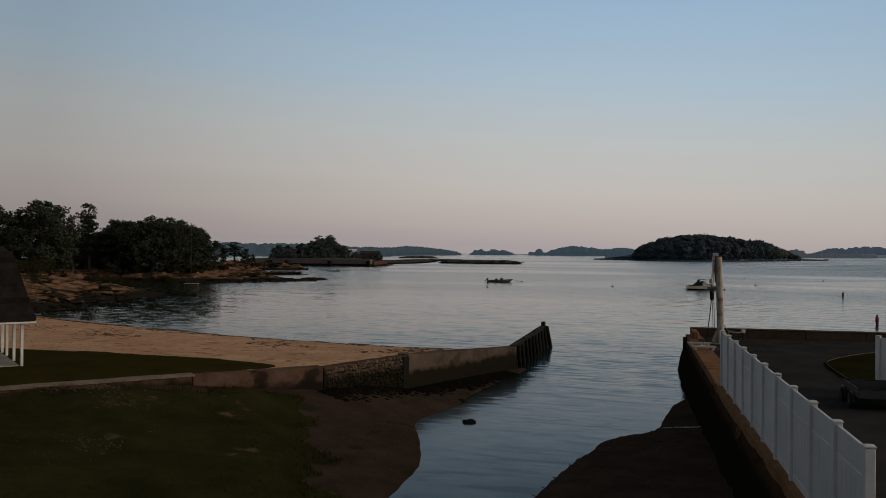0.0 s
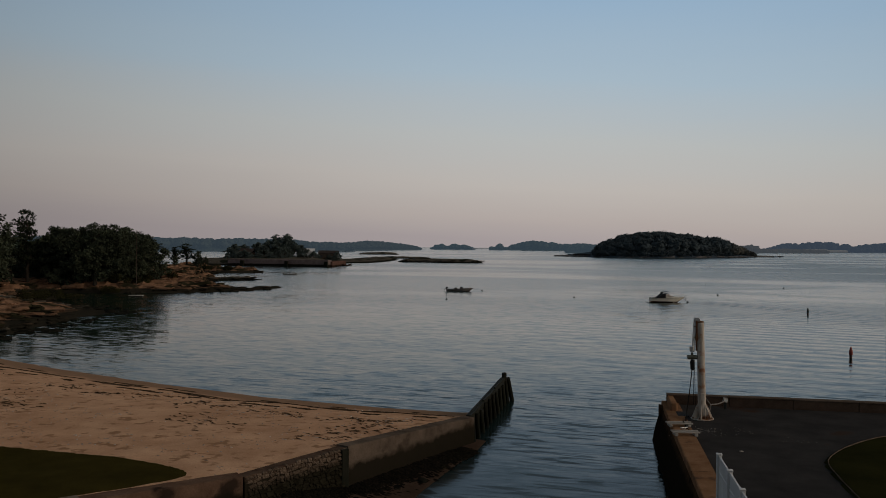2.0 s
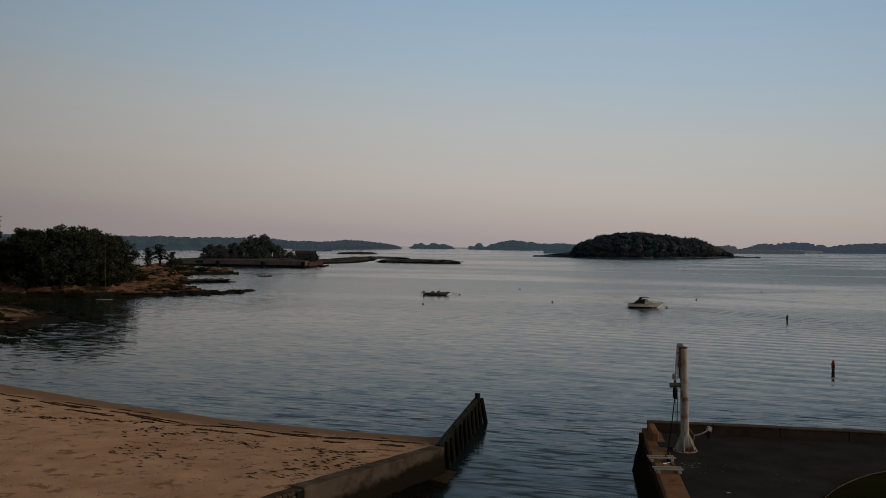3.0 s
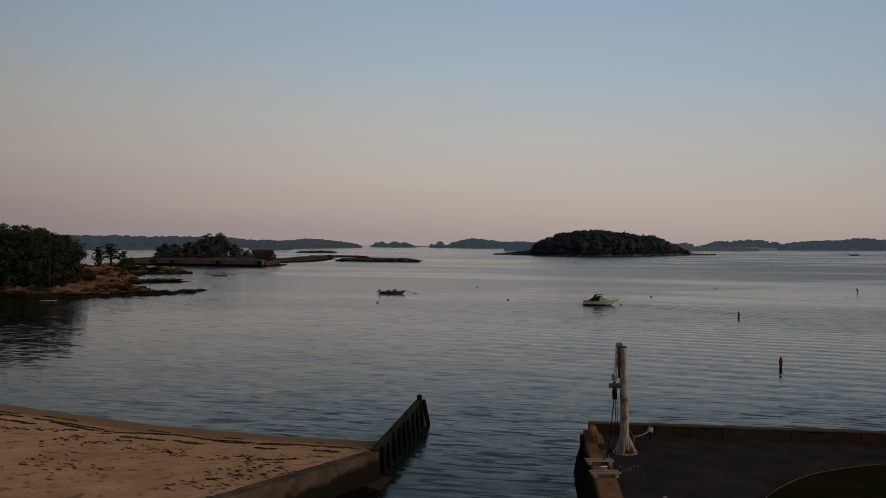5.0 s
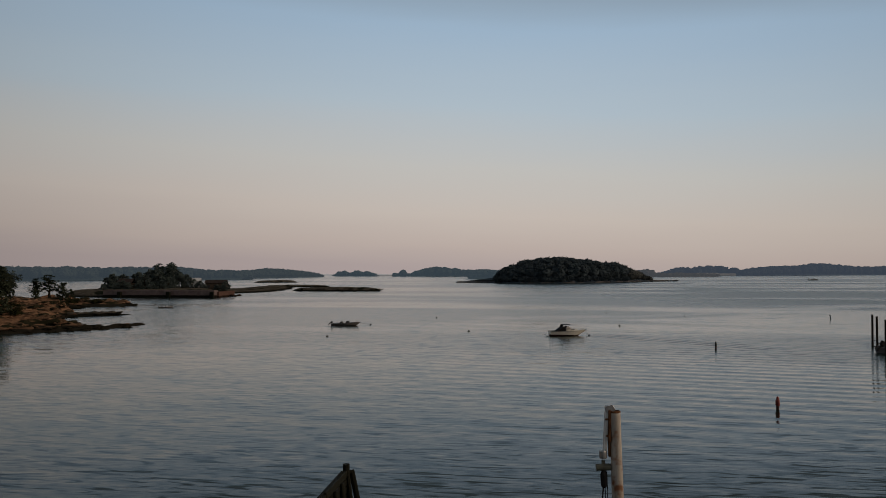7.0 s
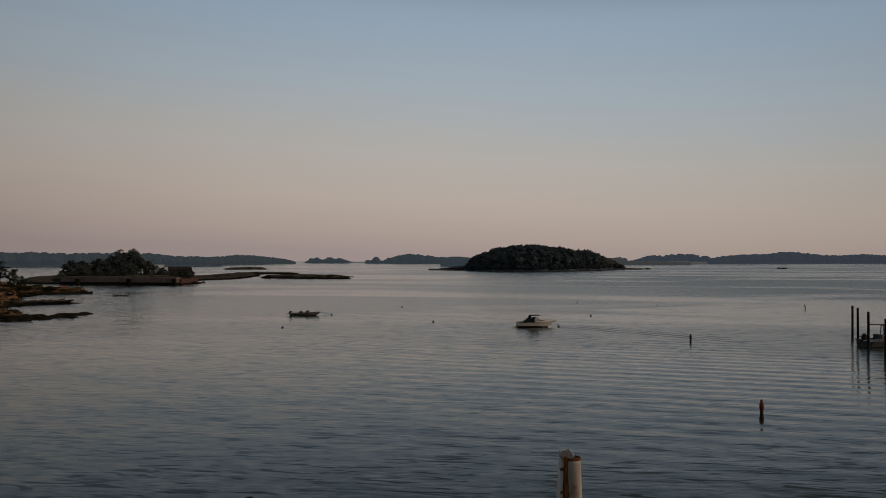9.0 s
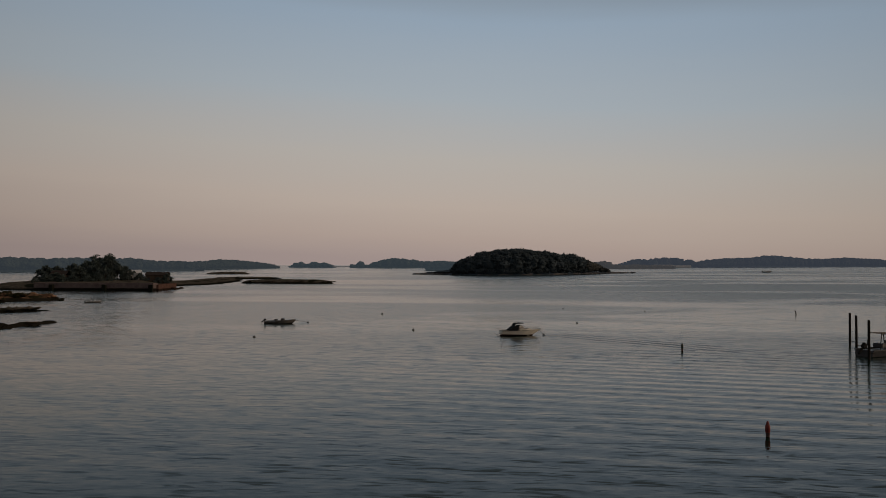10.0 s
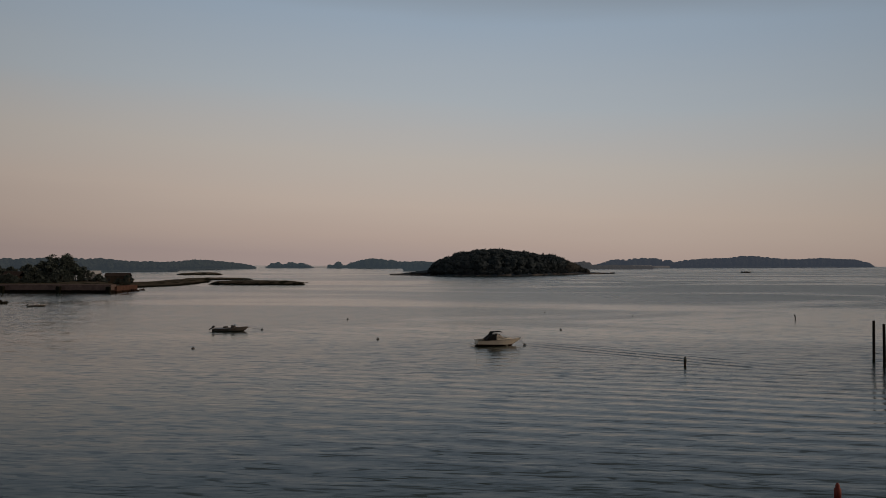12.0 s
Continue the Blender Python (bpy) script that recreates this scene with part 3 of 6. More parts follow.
def ruled(name, back, front, n, m, over, height, mat):
    """A sheet of ground between two lines, carried on past the front one."""
    b, f = np.array(back), np.array(front)
    u = np.linspace(0, len(b) - 1, n)
    ub, uf = u, u * (len(f) - 1) / (len(b) - 1)
    bp = np.stack([np.interp(ub, range(len(b)), b[:, k]) for k in (0, 1)], 1)
    fp = np.stack([np.interp(uf, range(len(f)), f[:, k]) for k in (0, 1)], 1)
    v = np.linspace(0, over, m)[None, :, None]
    p = bp[:, None] * (1 - v) + fp[:, None] * v
    x, y = p[..., 0], p[..., 1]
    z = height(x, y)
    verts = np.stack([x, y, z], -1).reshape(-1, 3).tolist()
    faces = [(i * m + j, i * m + j + 1, (i + 1) * m + j + 1, (i + 1) * m + j) for i in range(n - 1) for j in range(m - 1)]
    return raw(name, verts, faces, mat, None, True)


SEA_SIDE = WATERLINE + [(20, 400), (-400, 400), (-400, 99)]


def sand_height(x, y):
    out = outline_distance(x, y, SEA_SIDE) > 0
    d = line_distance(x, y, WATERLINE) + (fbm(x / 5, y / 5, 2, 4) - 0.5) * 0.4
    z = np.where(out, -0.16 * d, 1.66 * (1 - np.exp(-((np.maximum(d, 0) / 7.5) ** 1.4))))
    z = np.minimum(z, np.interp(x + 0.35 * (y - 58), [-4.5, -2.0, 0.0], [1.66, 1.40, 1.12]))
    wall_x = np.interp(y, [36, 42.9, 46.6, 49.6, 53.8, 62.2, 72], [-24.1, -16.2, -11.9, -8.35, -6.0, -1.98, -0.78])
    z = np.where((x > wall_x) & (y < 72), np.minimum(z, -0.6), z)
    return z + (fbm(x / 1.7, y / 1.7, 4, 9) - 0.5) * 0.10 * np.clip(d / 4, 0.12, 1)


HUMP = rounded([(-16.0, 43.0), (-9.8, 48.3), (-8.5, 47.3), (-7.0, 44.2), (-5.4, 40.4), (-4.3, 36), (-5.5, 32), (-9, 36), (-12.5, 39.6)], 2)


def flat_height(x, y):
    d = -outline_distance(x, y, CREEK) + (fbm(x / 2.6, y / 2.6, 2, 31) - 0.5) * 0.35
    z = np.where(d > 0, 0.42 * (1 - np.exp(-np.maximum(d, 0) / 3.2)), 0.28 * d)
    g = np.clip(outline_distance(x, y, MARSH_EDGE) / 9, 0, 1)
    h = np.clip(outline_distance(x, y, HUMP) / 1.8, 0, 1)
    foot = 0.62 * np.exp(-((line_distance(x, y, WALL) / 3.0) ** 2)) * np.interp(y, [38, 43, 48, 51, 53.5], [0.35, 0.62, 1.05, 0.8, 0.1])
    return z + 0.85 * g * g * (3 - 2 * g) + 0.22 * h * h * (3 - 2 * h) + foot + (fbm(x / 0.9, y / 0.9, 4, 12) - 0.5) * 0.13 * np.clip(np.abs(d) / 1.8, 0.15, 1)


beach = ruled("beach", [(-75, 30), (-40, 33)] + WALL[:1] + WALL[1:] + [(-0.95, 67.0)],
              [(-75, 99), (-48, 88), (-32, 79.2), (-22.5, 74.6), (-14.4, 71.2), (-7, 69.2), (-2.6, 68.6), (-0.62, 69.6)], 240, 90, 1.25, sand_height, "sand")
tagged(beach, "pinkish sand beach with dark seaweed lines", "beach", kind="structure")
CREEK_MID = [(-1.2, 8), (-1.0, 24), (-0.9, 31), (-1.5, 38), (-1.2, 43), (-1.5, 47), (-0.8, 52), (1.9, 63)]
tagged(ruled("ground_west", [(-90, 6), (-80, 28)] + WALL, CREEK_MID, 200, 80, 1.0, flat_height, "mud"), "dark tidal mud flat beside the creek", "mud flat", kind="structure")
QUAY_LINE = [(3.9, 8), (4.55, 24), (4.85, 30), (5.17, 36), (5.57, 43), (5.80, 46.5), (6.00, 49), (6.52, 56), (7.00, 62), (7.12, 63.7)]
tagged(ruled("ground_east", [(x + 0.3, y) for x, y in QUAY_LINE], CREEK_MID, 160, 40, 1.0, flat_height, "mud"), "dark tidal mud below the quay wall", "mud flat", kind="structure")
bm = fresh()
box(bm, (0, -120, 0.0), (500, 262, 2.4))
tagged(part("ground_south", bm, "bank"), "rough grassy land behind the creek", "ground", kind="structure")

# marsh bank: a thin turf over the mud, with rough grass on it
bank_outline = rounded([(-10.2, 47.0), (-9.0, 48.0), (-8.1, 47.6), (-6.6, 44.5), (-5.6, 41.8), (-4.2, 37.4), (-3.6, 33), (-3.4, 20), (-26, 20), (-26, 33.3), (-18, 40.3), (-12, 45.5)], 2)


def ragged(x, y, d):
    """The torn edge of the turf."""
    return d + (fbm(x / 1.3, y / 1.3, 4, 77) - 0.5) * 2.6


def turf_height(x, y, d):
    e = ragged(x, y, d)
    return flat_height(x, y) + np.where(e > 0, 0.10 * np.clip(e / 0.7, 0, 1), 0.3 * e)


turf = height_field("marsh_bank", bank_outline, 0.25, turf_height, "bank", 1.4)
tagged(turf, "rough green-brown marsh turf above the mud", "turf", kind="structure")


def blades(name, outline, count, height, width, lo, hi, mat, seed, bare=0.42):
    """Single bent blades of grass over an outline."""
    rng = np.random.default_rng(seed)
    px, py = zip(*outline)
    x = rng.uniform(min(px), max(px), count * 3)
    y = rng.uniform(min(py), max(py), count * 3)
    ok = (ragged(x, y, outline_distance(x, y, outline)) > 0.05 if bare < 0.3 else outline_distance(x, y, outline) > 0.05) & (fbm(x / 1.6, y / 1.6, 3, seed) > bare)
    x, y = x[ok][:count], y[ok][:count]
    z = height(x, y)
    h = rng.uniform(lo, hi, x.size) * (0.5 + fbm(x / 2.2, y / 2.2, 2, seed + 3))
    a, lean = rng.uniform(0, 2 * np.pi, x.size), rng.uniform(0.1, 0.55, x.size) * h
    wx, wy = np.cos(a) * width, np.sin(a) * width
    tip = np.stack([x - np.sin(a) * lean, y + np.cos(a) * lean, z + h], 1)
    mid = np.stack([x - np.sin(a) * lean * 0.3, y + np.cos(a) * lean * 0.3, z + h * 0.6], 1)
    off = np.stack([wx, wy, 0 * wx], 1)
    foot = np.stack([x, y, z - 0.05], 1)
    v = np.stack([foot - off, foot + off, mid + off * 0.7, mid - off * 0.7, tip], 1).reshape(-1, 3)
    i = np.arange(x.size) * 5
    faces = [(k, k + 1, k + 2, k + 3) for k in i.tolist()] + [(k + 3, k + 2, k + 4) for k in i.tolist()]
    return raw(name, v.tolist(), faces, mat)


tagged(blades("marsh_grass", bank_outline, 52000, lambda x, y: flat_height(x, y) + 0.08, 0.012, 0.02, 0.055, "marsh", 5, 0.2), "rough uncut marsh grass on the creek bank", "grass", kind="stuff")

# the cut lawn behind the sea wall
lawn_outline = rounded([(-9.6, 49.35), (-10.6, 50.4), (-12.7, 51.3), (-15.0, 51.6), (-17.7, 52.1), (-20, 52.4), (-24, 52.6), (-34, 52.8), (-45, 50), (-45, 36), (-24.3, 36.9), (-16.3, 43.5), (-12.0, 47.2)], 2)
tagged(height_field("lawn_beach", lawn_outline, 0.2, lambda x, y, d: sand_height(x, y) + np.where(d > 0, 0.07 * np.clip(d / 0.9, 0, 1), 0.12 * d), "lawn", 0.5), "short dark-green lawn behind the sea wall", "lawn", kind="structure")
tagged(blades("lawn_grass", lawn_outline, 14000, lambda x, y: sand_height(x, y) + 0.07 * np.clip(outline_distance(x, y, lawn_outline) / 0.9, 0, 1) - 0.01, 0.012, 0.012, 0.025, "marsh", 8), "short grass of the beach lawn", "grass", kind="stuff")

# dried seaweed in wavy lines along the beach, and shells near the wall
rng = np.random.default_rng(3)


def scatter(name, pts, lo, hi, flat, mat, seed, label, category, long=(1.0, 2.4)):
    """Small lumps with six to eight corners each, joined."""
    g = np.random.default_rng(seed)
    verts, faces = [], []
    for x, y, z in pts:
        s = g.uniform(lo, hi)
        k, a = 6, g.uniform(0, 6.28)
        st, ln = g.uniform(0.5, 1.0), g.uniform(*long)
        base = len(verts)
        for q in range(k):
            r = s * g.uniform(0.6, 1.2)
            cx, cy = r * math.cos(q * 6.283 / k) * ln, r * math.sin(q * 6.283 / k) * st
            verts.append((x + cx * math.cos(a * 0.12 - 0.75) - cy * math.sin(a * 0.12 - 0.75), y + cx * math.sin(a * 0.12 - 0.75) + cy * math.cos(a * 0.12 - 0.75), z - 0.01))
        verts.append((x, y, z + s * flat))
        faces += [(base + q, base + (q + 1) % k, base + k) for q in range(k)]
    return tagged(raw(name, verts, faces, mat), label, category, kind="stuff")


wl = along(WATERLINE[1:], 2000)
nrm = np.stack([np.gradient(wl[:, 1]), -np.gradient(wl[:, 0])], 1)
nrm /= -np.hypot(nrm[:, 0], nrm[:, 1])[:, None]
if nrm[1000, 1] > 0:
    nrm = -nrm
pts = []
for offset, share, wobble, spread in ((2.4, 0.10, 0.7, 0.05), (3.6, 0.30, 0.5, 0.06), (4.0, 0.22, 0.5, 0.08), (5.4, 0.14, 1.0, 0.10), (7.4, 0.16, 2.0, 0.25), (9.0, 0.18, 2.2, 0.5), (11.0, 0.16, 2.6, 0.7), (13.0, 0.12, 2.6, 0.8)):
    run = fbm(np.arange(2000) / 60.0 + offset * 9, np.full(2000, offset), 3, 7)
    drift = (fbm(np.arange(2000) / 110.0 + offset * 5, np.full(2000, offset + 3), 3, 11) - 0.5) * 2 * wobble
    for k in np.nonzero(run > 1 - share - 0.32)[0]:
        for _ in range(2 if offset < 6 else int(rng.random() < 0.4)):
            q = wl[k] + nrm[k] * (offset + drift[k] + rng.normal(0, spread))
            pts.append(q)
p = np.array(pts)
ok = outline_distance(p[:, 0], p[:, 1], lawn_outline) < -0.2
p = p[ok & (p[:, 0] < -1.6)]
scatter("seaweed_wrack", np.c_[p, sand_height(p[:, 0], p[:, 1]) + 0.025].tolist(), 0.022, 0.06, 0.35, "weed", 2, "dark dried seaweed left by the tide on the sand", "seaweed", (1.6, 5.5))
q = np.c_[rng.uniform(-30, -2, 3000), rng.uniform(47, 68, 3000)]
side = outline_distance(q[:, 0], q[:, 1], [(-24.3, 37), (-16.2, 43.5), (-11.8, 47.2), (-8.3, 50.2), (-6.1, 54.2), (-1.9, 60.3), (-2, 66), (-30, 74)]) > 0.1
q = q[side & (outline_distance(q[:, 0], q[:, 1], lawn_outline) < -0.3) & (fbm(q[:, 0] / 2.5, q[:, 1] / 2.0, 3, 40) > 0.5)]
scatter("shell_litter", np.c_[q, sand_height(q[:, 0], q[:, 1]) + 0.015].tolist(), 0.012, 0.045, 0.5, "shell", 6, "pale broken shells and pebbles on the sand", "shells")
q = np.c_[rng.uniform(-7, 6, 3000), rng.uniform(36, 60, 3000)]
dd = -outline_distance(q[:, 0], q[:, 1], CREEK)
q = q[(dd > -0.3) & (dd < 2.6) & (fbm(q[:, 0] / 1.5, q[:, 1] / 1.5, 3, 44) > 0.53)]
scatter("mud_pebbles", np.c_[q, flat_height(q[:, 0], q[:, 1])].tolist(), 0.015, 0.05, 0.6, "weed", 9, "dark weed and pebbles along the mud edge", "pebbles")

fo = along([(4.4, 48.75), (4.9, 48.65), (5.3, 48.55), (5.75, 48.6)], 70) + rng.normal(0, 0.05, (70, 2))
scatter("foam", np.c_[fo, np.maximum(flat_height(fo[:, 0], fo[:, 1]), 0.0) + 0.012].tolist(), 0.02, 0.05, 0.3, "foam", 17, "thin line of pale foam at a trickle over the mud", "foam")
rub = []
for cx, cy, n_, sx, sy in ((-15.0, 44.0, 160, 0.35, 0.3), (-13.7, 43.3, 420, 0.6, 0.3), (-12.2, 42.4, 260, 0.5, 0.28), (-11.0, 38.7, 200, 0.4, 0.25), (-10.3, 38.4, 120, 0.3, 0.22), (-11.8, 37.4, 50, 0.9, 0.5)):
    rub += [(cx + rng.normal(0, sx), cy + rng.normal(0, sy)) for _ in range(n_)]
rub = np.array(rub)
scatter("bank_rubble", np.c_[rub, flat_height(rub[:, 0], rub[:, 1]) + 0.09].tolist(), 0.018, 0.055, 0.5, "rubble", 14, "loose pale stones washed out of the bank", "stones")
wf = along([(-8.1, 49.0), (-5.5, 53.5), (-1.2, 62.2)], 1000)
k = rng.integers(0, 880, 3800)
q = wf[k] + np.abs(rng.normal(0, 0.55, (3800, 1))) * np.array([0.86, -0.5]) + rng.normal(0, 0.08, (3800, 2))
scatter("rockweed", np.c_[q, np.maximum(flat_height(q[:, 0], q[:, 1]), -0.04)].tolist(), 0.05, 0.13, 0.4, "rockweed", 12, "black rockweed along the foot of the sea wall", "seaweed")


def boulder(name, x, y, z, sx, sy, sz, mat, seed, label):
    bm = fresh()
    bmesh.ops.create_icosphere(bm, subdivisions=3, radius=1)
    noise.seed_set(seed)
    for v in bm.verts:
        k = 1 + 0.35 * noise.noise(v.co * 1.3 + Vector((seed, 0, 0))) + 0.12 * noise.noise(v.co * 4)
        v.co = Vector((v.co.x * sx, v.co.y * sy, v.co.z * sz)) * k
    ob = part(name, bm, mat, smooth=True)
    ob.location = (x, y, z)
    return tagged(ob, label, "rock")


boulder("rock", -2.35, 48.6, 0.0, 0.27, 0.16, 0.11, "reef", 3, "small dark weed-covered rock in the shallow creek")
boulder("rock", -3.2, 52.6, 0.0, 0.17, 0.12, 0.10, "reef", 4, "small dark weed-covered rock in the shallow creek")
boulder("rock", -3.1, 55.2, 0.1, 0.2, 0.14, 0.12, "reef", 5, "small dark weed-covered rock by the wall foot")

# ---------------------------------------------------------------- sea wall of the beach
TOP = 1.74


def wall_run(name, a, b, thick, z0, z1, mat, parent, label="", rough=0.012, batter=0.02, drop=0.0):
    """A straight length of wall with worn faces; a and b are its ends on plan."""
    a, b = Vector((*a, 0)), Vector((*b, 0))
    run = b - a
    t = run.normalized()
    side = Vector((t.y, -t.x, 0))
    n, m = max(2, int(run.length / 0.35)), 6
    ring = [(-0.5, z0), (-0.5, z1), (0.5, z1), (0.5, z0)]
    prof = []
    for (s0, h0), (s1, h1) in zip(ring, ring[1:]):
        prof += [(s0 + (s1 - s0) * k / m, h0 + (h1 - h0) * k / m) for k in range(m)]
    prof.append(ring[-1])
    bm = fresh()
    rows = []
    for i in range(n + 1):
        row = []
        for s, h in prof:
            w = thick * s + (batter * (z1 - h) if s > 0.49 else 0)
            j = 0 if i in (0, n) else rough
            q = a + run * (i / n) + side * (w + random.uniform(-j, j))
            row.append(bm.verts.new((q.x, q.y, h - drop * (i / n) * (h - z0) / (z1 - z0) + random.uniform(-j, j) * (h > z0))))
        rows.append(row)
    for r0, r1 in zip(rows, rows[1:]):
        for k in range(len(prof) - 1):
            bm.faces.new((r0[k], r0[k + 1], r1[k + 1], r1[k]))
    bm.faces.new(rows[0])
    bm.faces.new(rows[-1][::-1])
    return part(name, bm, mat, parent, label)


seawall = thing("wall_sea", kind="structure", label="old concrete and rubble sea wall between beach and creek", category="sea wall")
wall_run("wall_section", (-24, 36), (-11.9, 46.5), 0.42, -0.6, 1.68, "concrete", seawall, "low stained concrete wall")
wall_run("coping", (-24, 36), (-11.85, 46.55), 0.52, 1.68, 1.75, "cap", seawall, "pale worn concrete coping", 0.008, 0)
wall_run("wall_section", (-11.9, 46.55), (-8.2, 49.6), 0.58, -0.6, 1.70, "red_concrete", seawall, "reddish stained concrete wall")
wall_run("wall_section", (-8.2, 49.6), (-5.85, 53.7), 0.46, -0.6, 1.66, "concrete", seawall, "mortar core behind rubble stones")
wall_run("wall_section", (-5.85, 53.75), (-1.82, 61.75), 0.56, -0.8, TOP - 0.03, "end_concrete", seawall, "smooth concrete end of the wall, dark with weed below", drop=0.48)
bm = fresh()
box(bm, (-5.72, 53.45, 0.55), (0.34, 0.22, 2.2), (0, 0, 55), 0.02)
part("buttress", bm, "timber", seawall, "dark upright timber at the joint")

# ---------------------------------------------------------------- timber groin at the wall's end
groin = thing("groin", -1.80, 61.8, 0, 0, "dark weed-grown timber groin running into the water", "groin")
G0, G1 = Vector((0.02, 0.0, 0)), Vector((1.23, 10.3, 0))
gd = (G1 - G0).normalized()
gs = Vector((gd.y, -gd.x, 0))
for k in range(10):
    f = k / 9
    c = G0 + (G1 - G0) * f + gs * 0.15
    bm = fresh()
    lean = Vector((random.uniform(0.06, 0.2), random.uniform(-0.05, 0.05), 0))
    rod(bm, c + lean * 1.2 + Vector((0, 0, -1.2)), c - lean * 0.4 + Vector((0, 0, random.uniform(1.05, 1.22) + 0.12 * f)), 0.13, 0.10, 9)
    part("post", bm, "timber", groin)
for row in range(5):
    for seg in range(3):
        a = G0 + (G1 - G0) * (seg / 3 + 0.003)
        b = G0 + (G1 - G0) * ((seg + 1) / 3 - 0.003)
        mid = (a + b) / 2
        z = 1.13 - row * 0.32 + 0.06 * seg
        bm = fresh()
        box(bm, (mid.x, mid.y, z + random.uniform(-0.015, 0.015)), (0.1, (b - a).length, 0.295), (random.uniform(-0.3, 0.3), 0, -math.degrees(math.atan2(gd.x, gd.y))), 0.015)
        part("plank", bm, "timber", groin)
bm = fresh()
mid = (G0 + G1) / 2 - gs * 0.13
box(bm, (mid.x, mid.y, 1.27), (0.14, 10.3, 0.14), (0.8, 0, -math.degrees(math.atan2(gd.x, gd.y))), 0.02)
part("top_rail", bm, "timber", groin)
bm = fresh()
rod(bm, G1 + Vector((0.02, 0.12, -1.4)), G1 + Vector((0.0, 0.12, 1.66)), 0.15, 0.14, 12)
part("end_post", bm, "timber", groin, "taller squared-off end post")
bm = fresh()
rod(bm, G1 + Vector((0.22, 0.25, 1.32)), G1 + Vector((0.62, 0.55, -0.9)), 0.12, 0.14, 9)
rod(bm, G1 + Vector((0.0, 0.15, 1.27)), G1 + Vector((0.3, 0.28, 1.30)), 0.1, 0.1, 8)
part("brace", bm, "timber", groin, "raking brace at the seaward end")

# ---------------------------------------------------------------- quay with its asphalt yard


def deck(y):
    return np.interp(y, [20, 56, 60, 70], [1.85, 1.85, 1.83, 1.83])


def edge_x(y):
    q = np.array(QUAY_LINE)
    return np.interp(y, q[:, 1], q[:, 0])


quay = thing("wall_quay", kind="structure", label="dark stained quay wall with a weedy foot", category="quay")
ys = np.linspace(8, 63.6, 180)
verts, faces = [], []
for y in ys:
    top = float(deck(y))
    for k in range(12):
        f = k / 11
        z = -1.2 + (top + 1.2) * f
        bulge = (fbm(np.array([y / 0.9]), np.array([z / 0.5]), 4, 21)[0] - 0.5) * 0.5 * (1 - 0.85 * f)
        verts.append((float(edge_x(y)) - 0.75 * (1 - f) + bulge, float(y), z))
for i in range(len(ys) - 1):
    for k in range(11):
        a = i * 12 + k
        faces.append((a, a + 1, a + 13, a + 12))
raw("west_face", verts, faces, "quay_wall", quay, True)
bm = fresh()
box(bm, (23.6, 61.55, 0.3), (33.6, 0.7, 3.0), (0, 0, -4.0), 0.02)
part("north_face", bm, "quay_wall", quay)

# yard surface
gx, gy = np.linspace(0, 1, 50), np.linspace(8, 63.2, 120)
verts, faces = [], []
for y in gy:
    for f in gx:
        x0 = float(edge_x(y)) + 0.01
        far = 63.25 - 0.07 * (f * 34)
        verts.append((x0 + f * 34, min(float(y), far), float(deck(y)) - 0.012 + 0.02 * (float(grain(np.array([f * 20]), np.array([y / 2.5]), 2)[0]) - 0.5)))
for i in range(119):
    for k in range(49):
        a = i * 50 + k
        faces.append((a, a + 1, a + 51, a + 50))
tagged(raw("ground_yard", verts, faces, "asphalt", None, True), "worn dark asphalt yard on the quay", "asphalt yard", kind="structure")

# pale strip along the quay edge
def edge_strip(name, y0, y1, w, mat, lift, parent):
    rows = np.linspace(y0, y1, int((y1 - y0) / 0.4) + 2)
    bm = fresh()
    prev = None
    for y in rows:
        x, z = float(edge_x(y)) - 0.05, float(deck(y))
        ring = [bm.verts.new(q) for q in ((x, y, z - 0.2), (x + random.uniform(-0.015, 0.015), y, z + lift - 0.02), (x + 0.04, y, z + lift), (x + w, y, z + lift), (x + w, y, z - 0.2))]
        if prev:
            for k in range(4):
                bm.faces.new((prev[k], prev[k + 1], ring[k + 1], ring[k]))
        prev = ring
    return part(name, bm, mat, parent)


strip_y = [26, 33, 39.5, 46.9, 51.3, 55.8, 59.4, 61.3, 63.6]
for y0, y1 in zip(strip_y, strip_y[1:]):
    edge_strip("edge_slab", y0 + 0.012, y1 - 0.012, 0.74 if y0 > 46 else 0.24, "strip", 0.05, quay)
# parapet along the seaward side, and its return at the corner
pa, pb = Vector((7.25, 63.28, 0)), Vector((40.2, 60.6, 0))
pd = (pb - pa).normalized()
turn = math.degrees(math.atan2(pd.y, pd.x))
for k in range(12):
    c = pa + pd * (k * 2.75 + 1.375)
    bm = fresh()
    box(bm, (c.x, c.y, 1.83 + 0.08 + random.uniform(-0.012, 0.012)), (2.735, 0.36, 0.62), (0, random.uniform(-0.25, 0.25), turn), 0.03)
    part("parapet_block", bm, "parapet", quay)
    bm = fresh()
    box(bm, (c.x, c.y, 2.245 + random.uniform(-0.01, 0.01)), (2.735, 0.42, 0.055), (0, random.uniform(-0.2, 0.2), turn), 0.012)
    part("parapet_cap", bm, "parapet_cap", quay)
bm = fresh()
box(bm, (7.32, 62.15, 2.00), (0.30, 1.9, 0.44), (0, 0, -4), 0.05)
part("parapet_return", bm, "strip", quay, "worn brown concrete return at the corner")

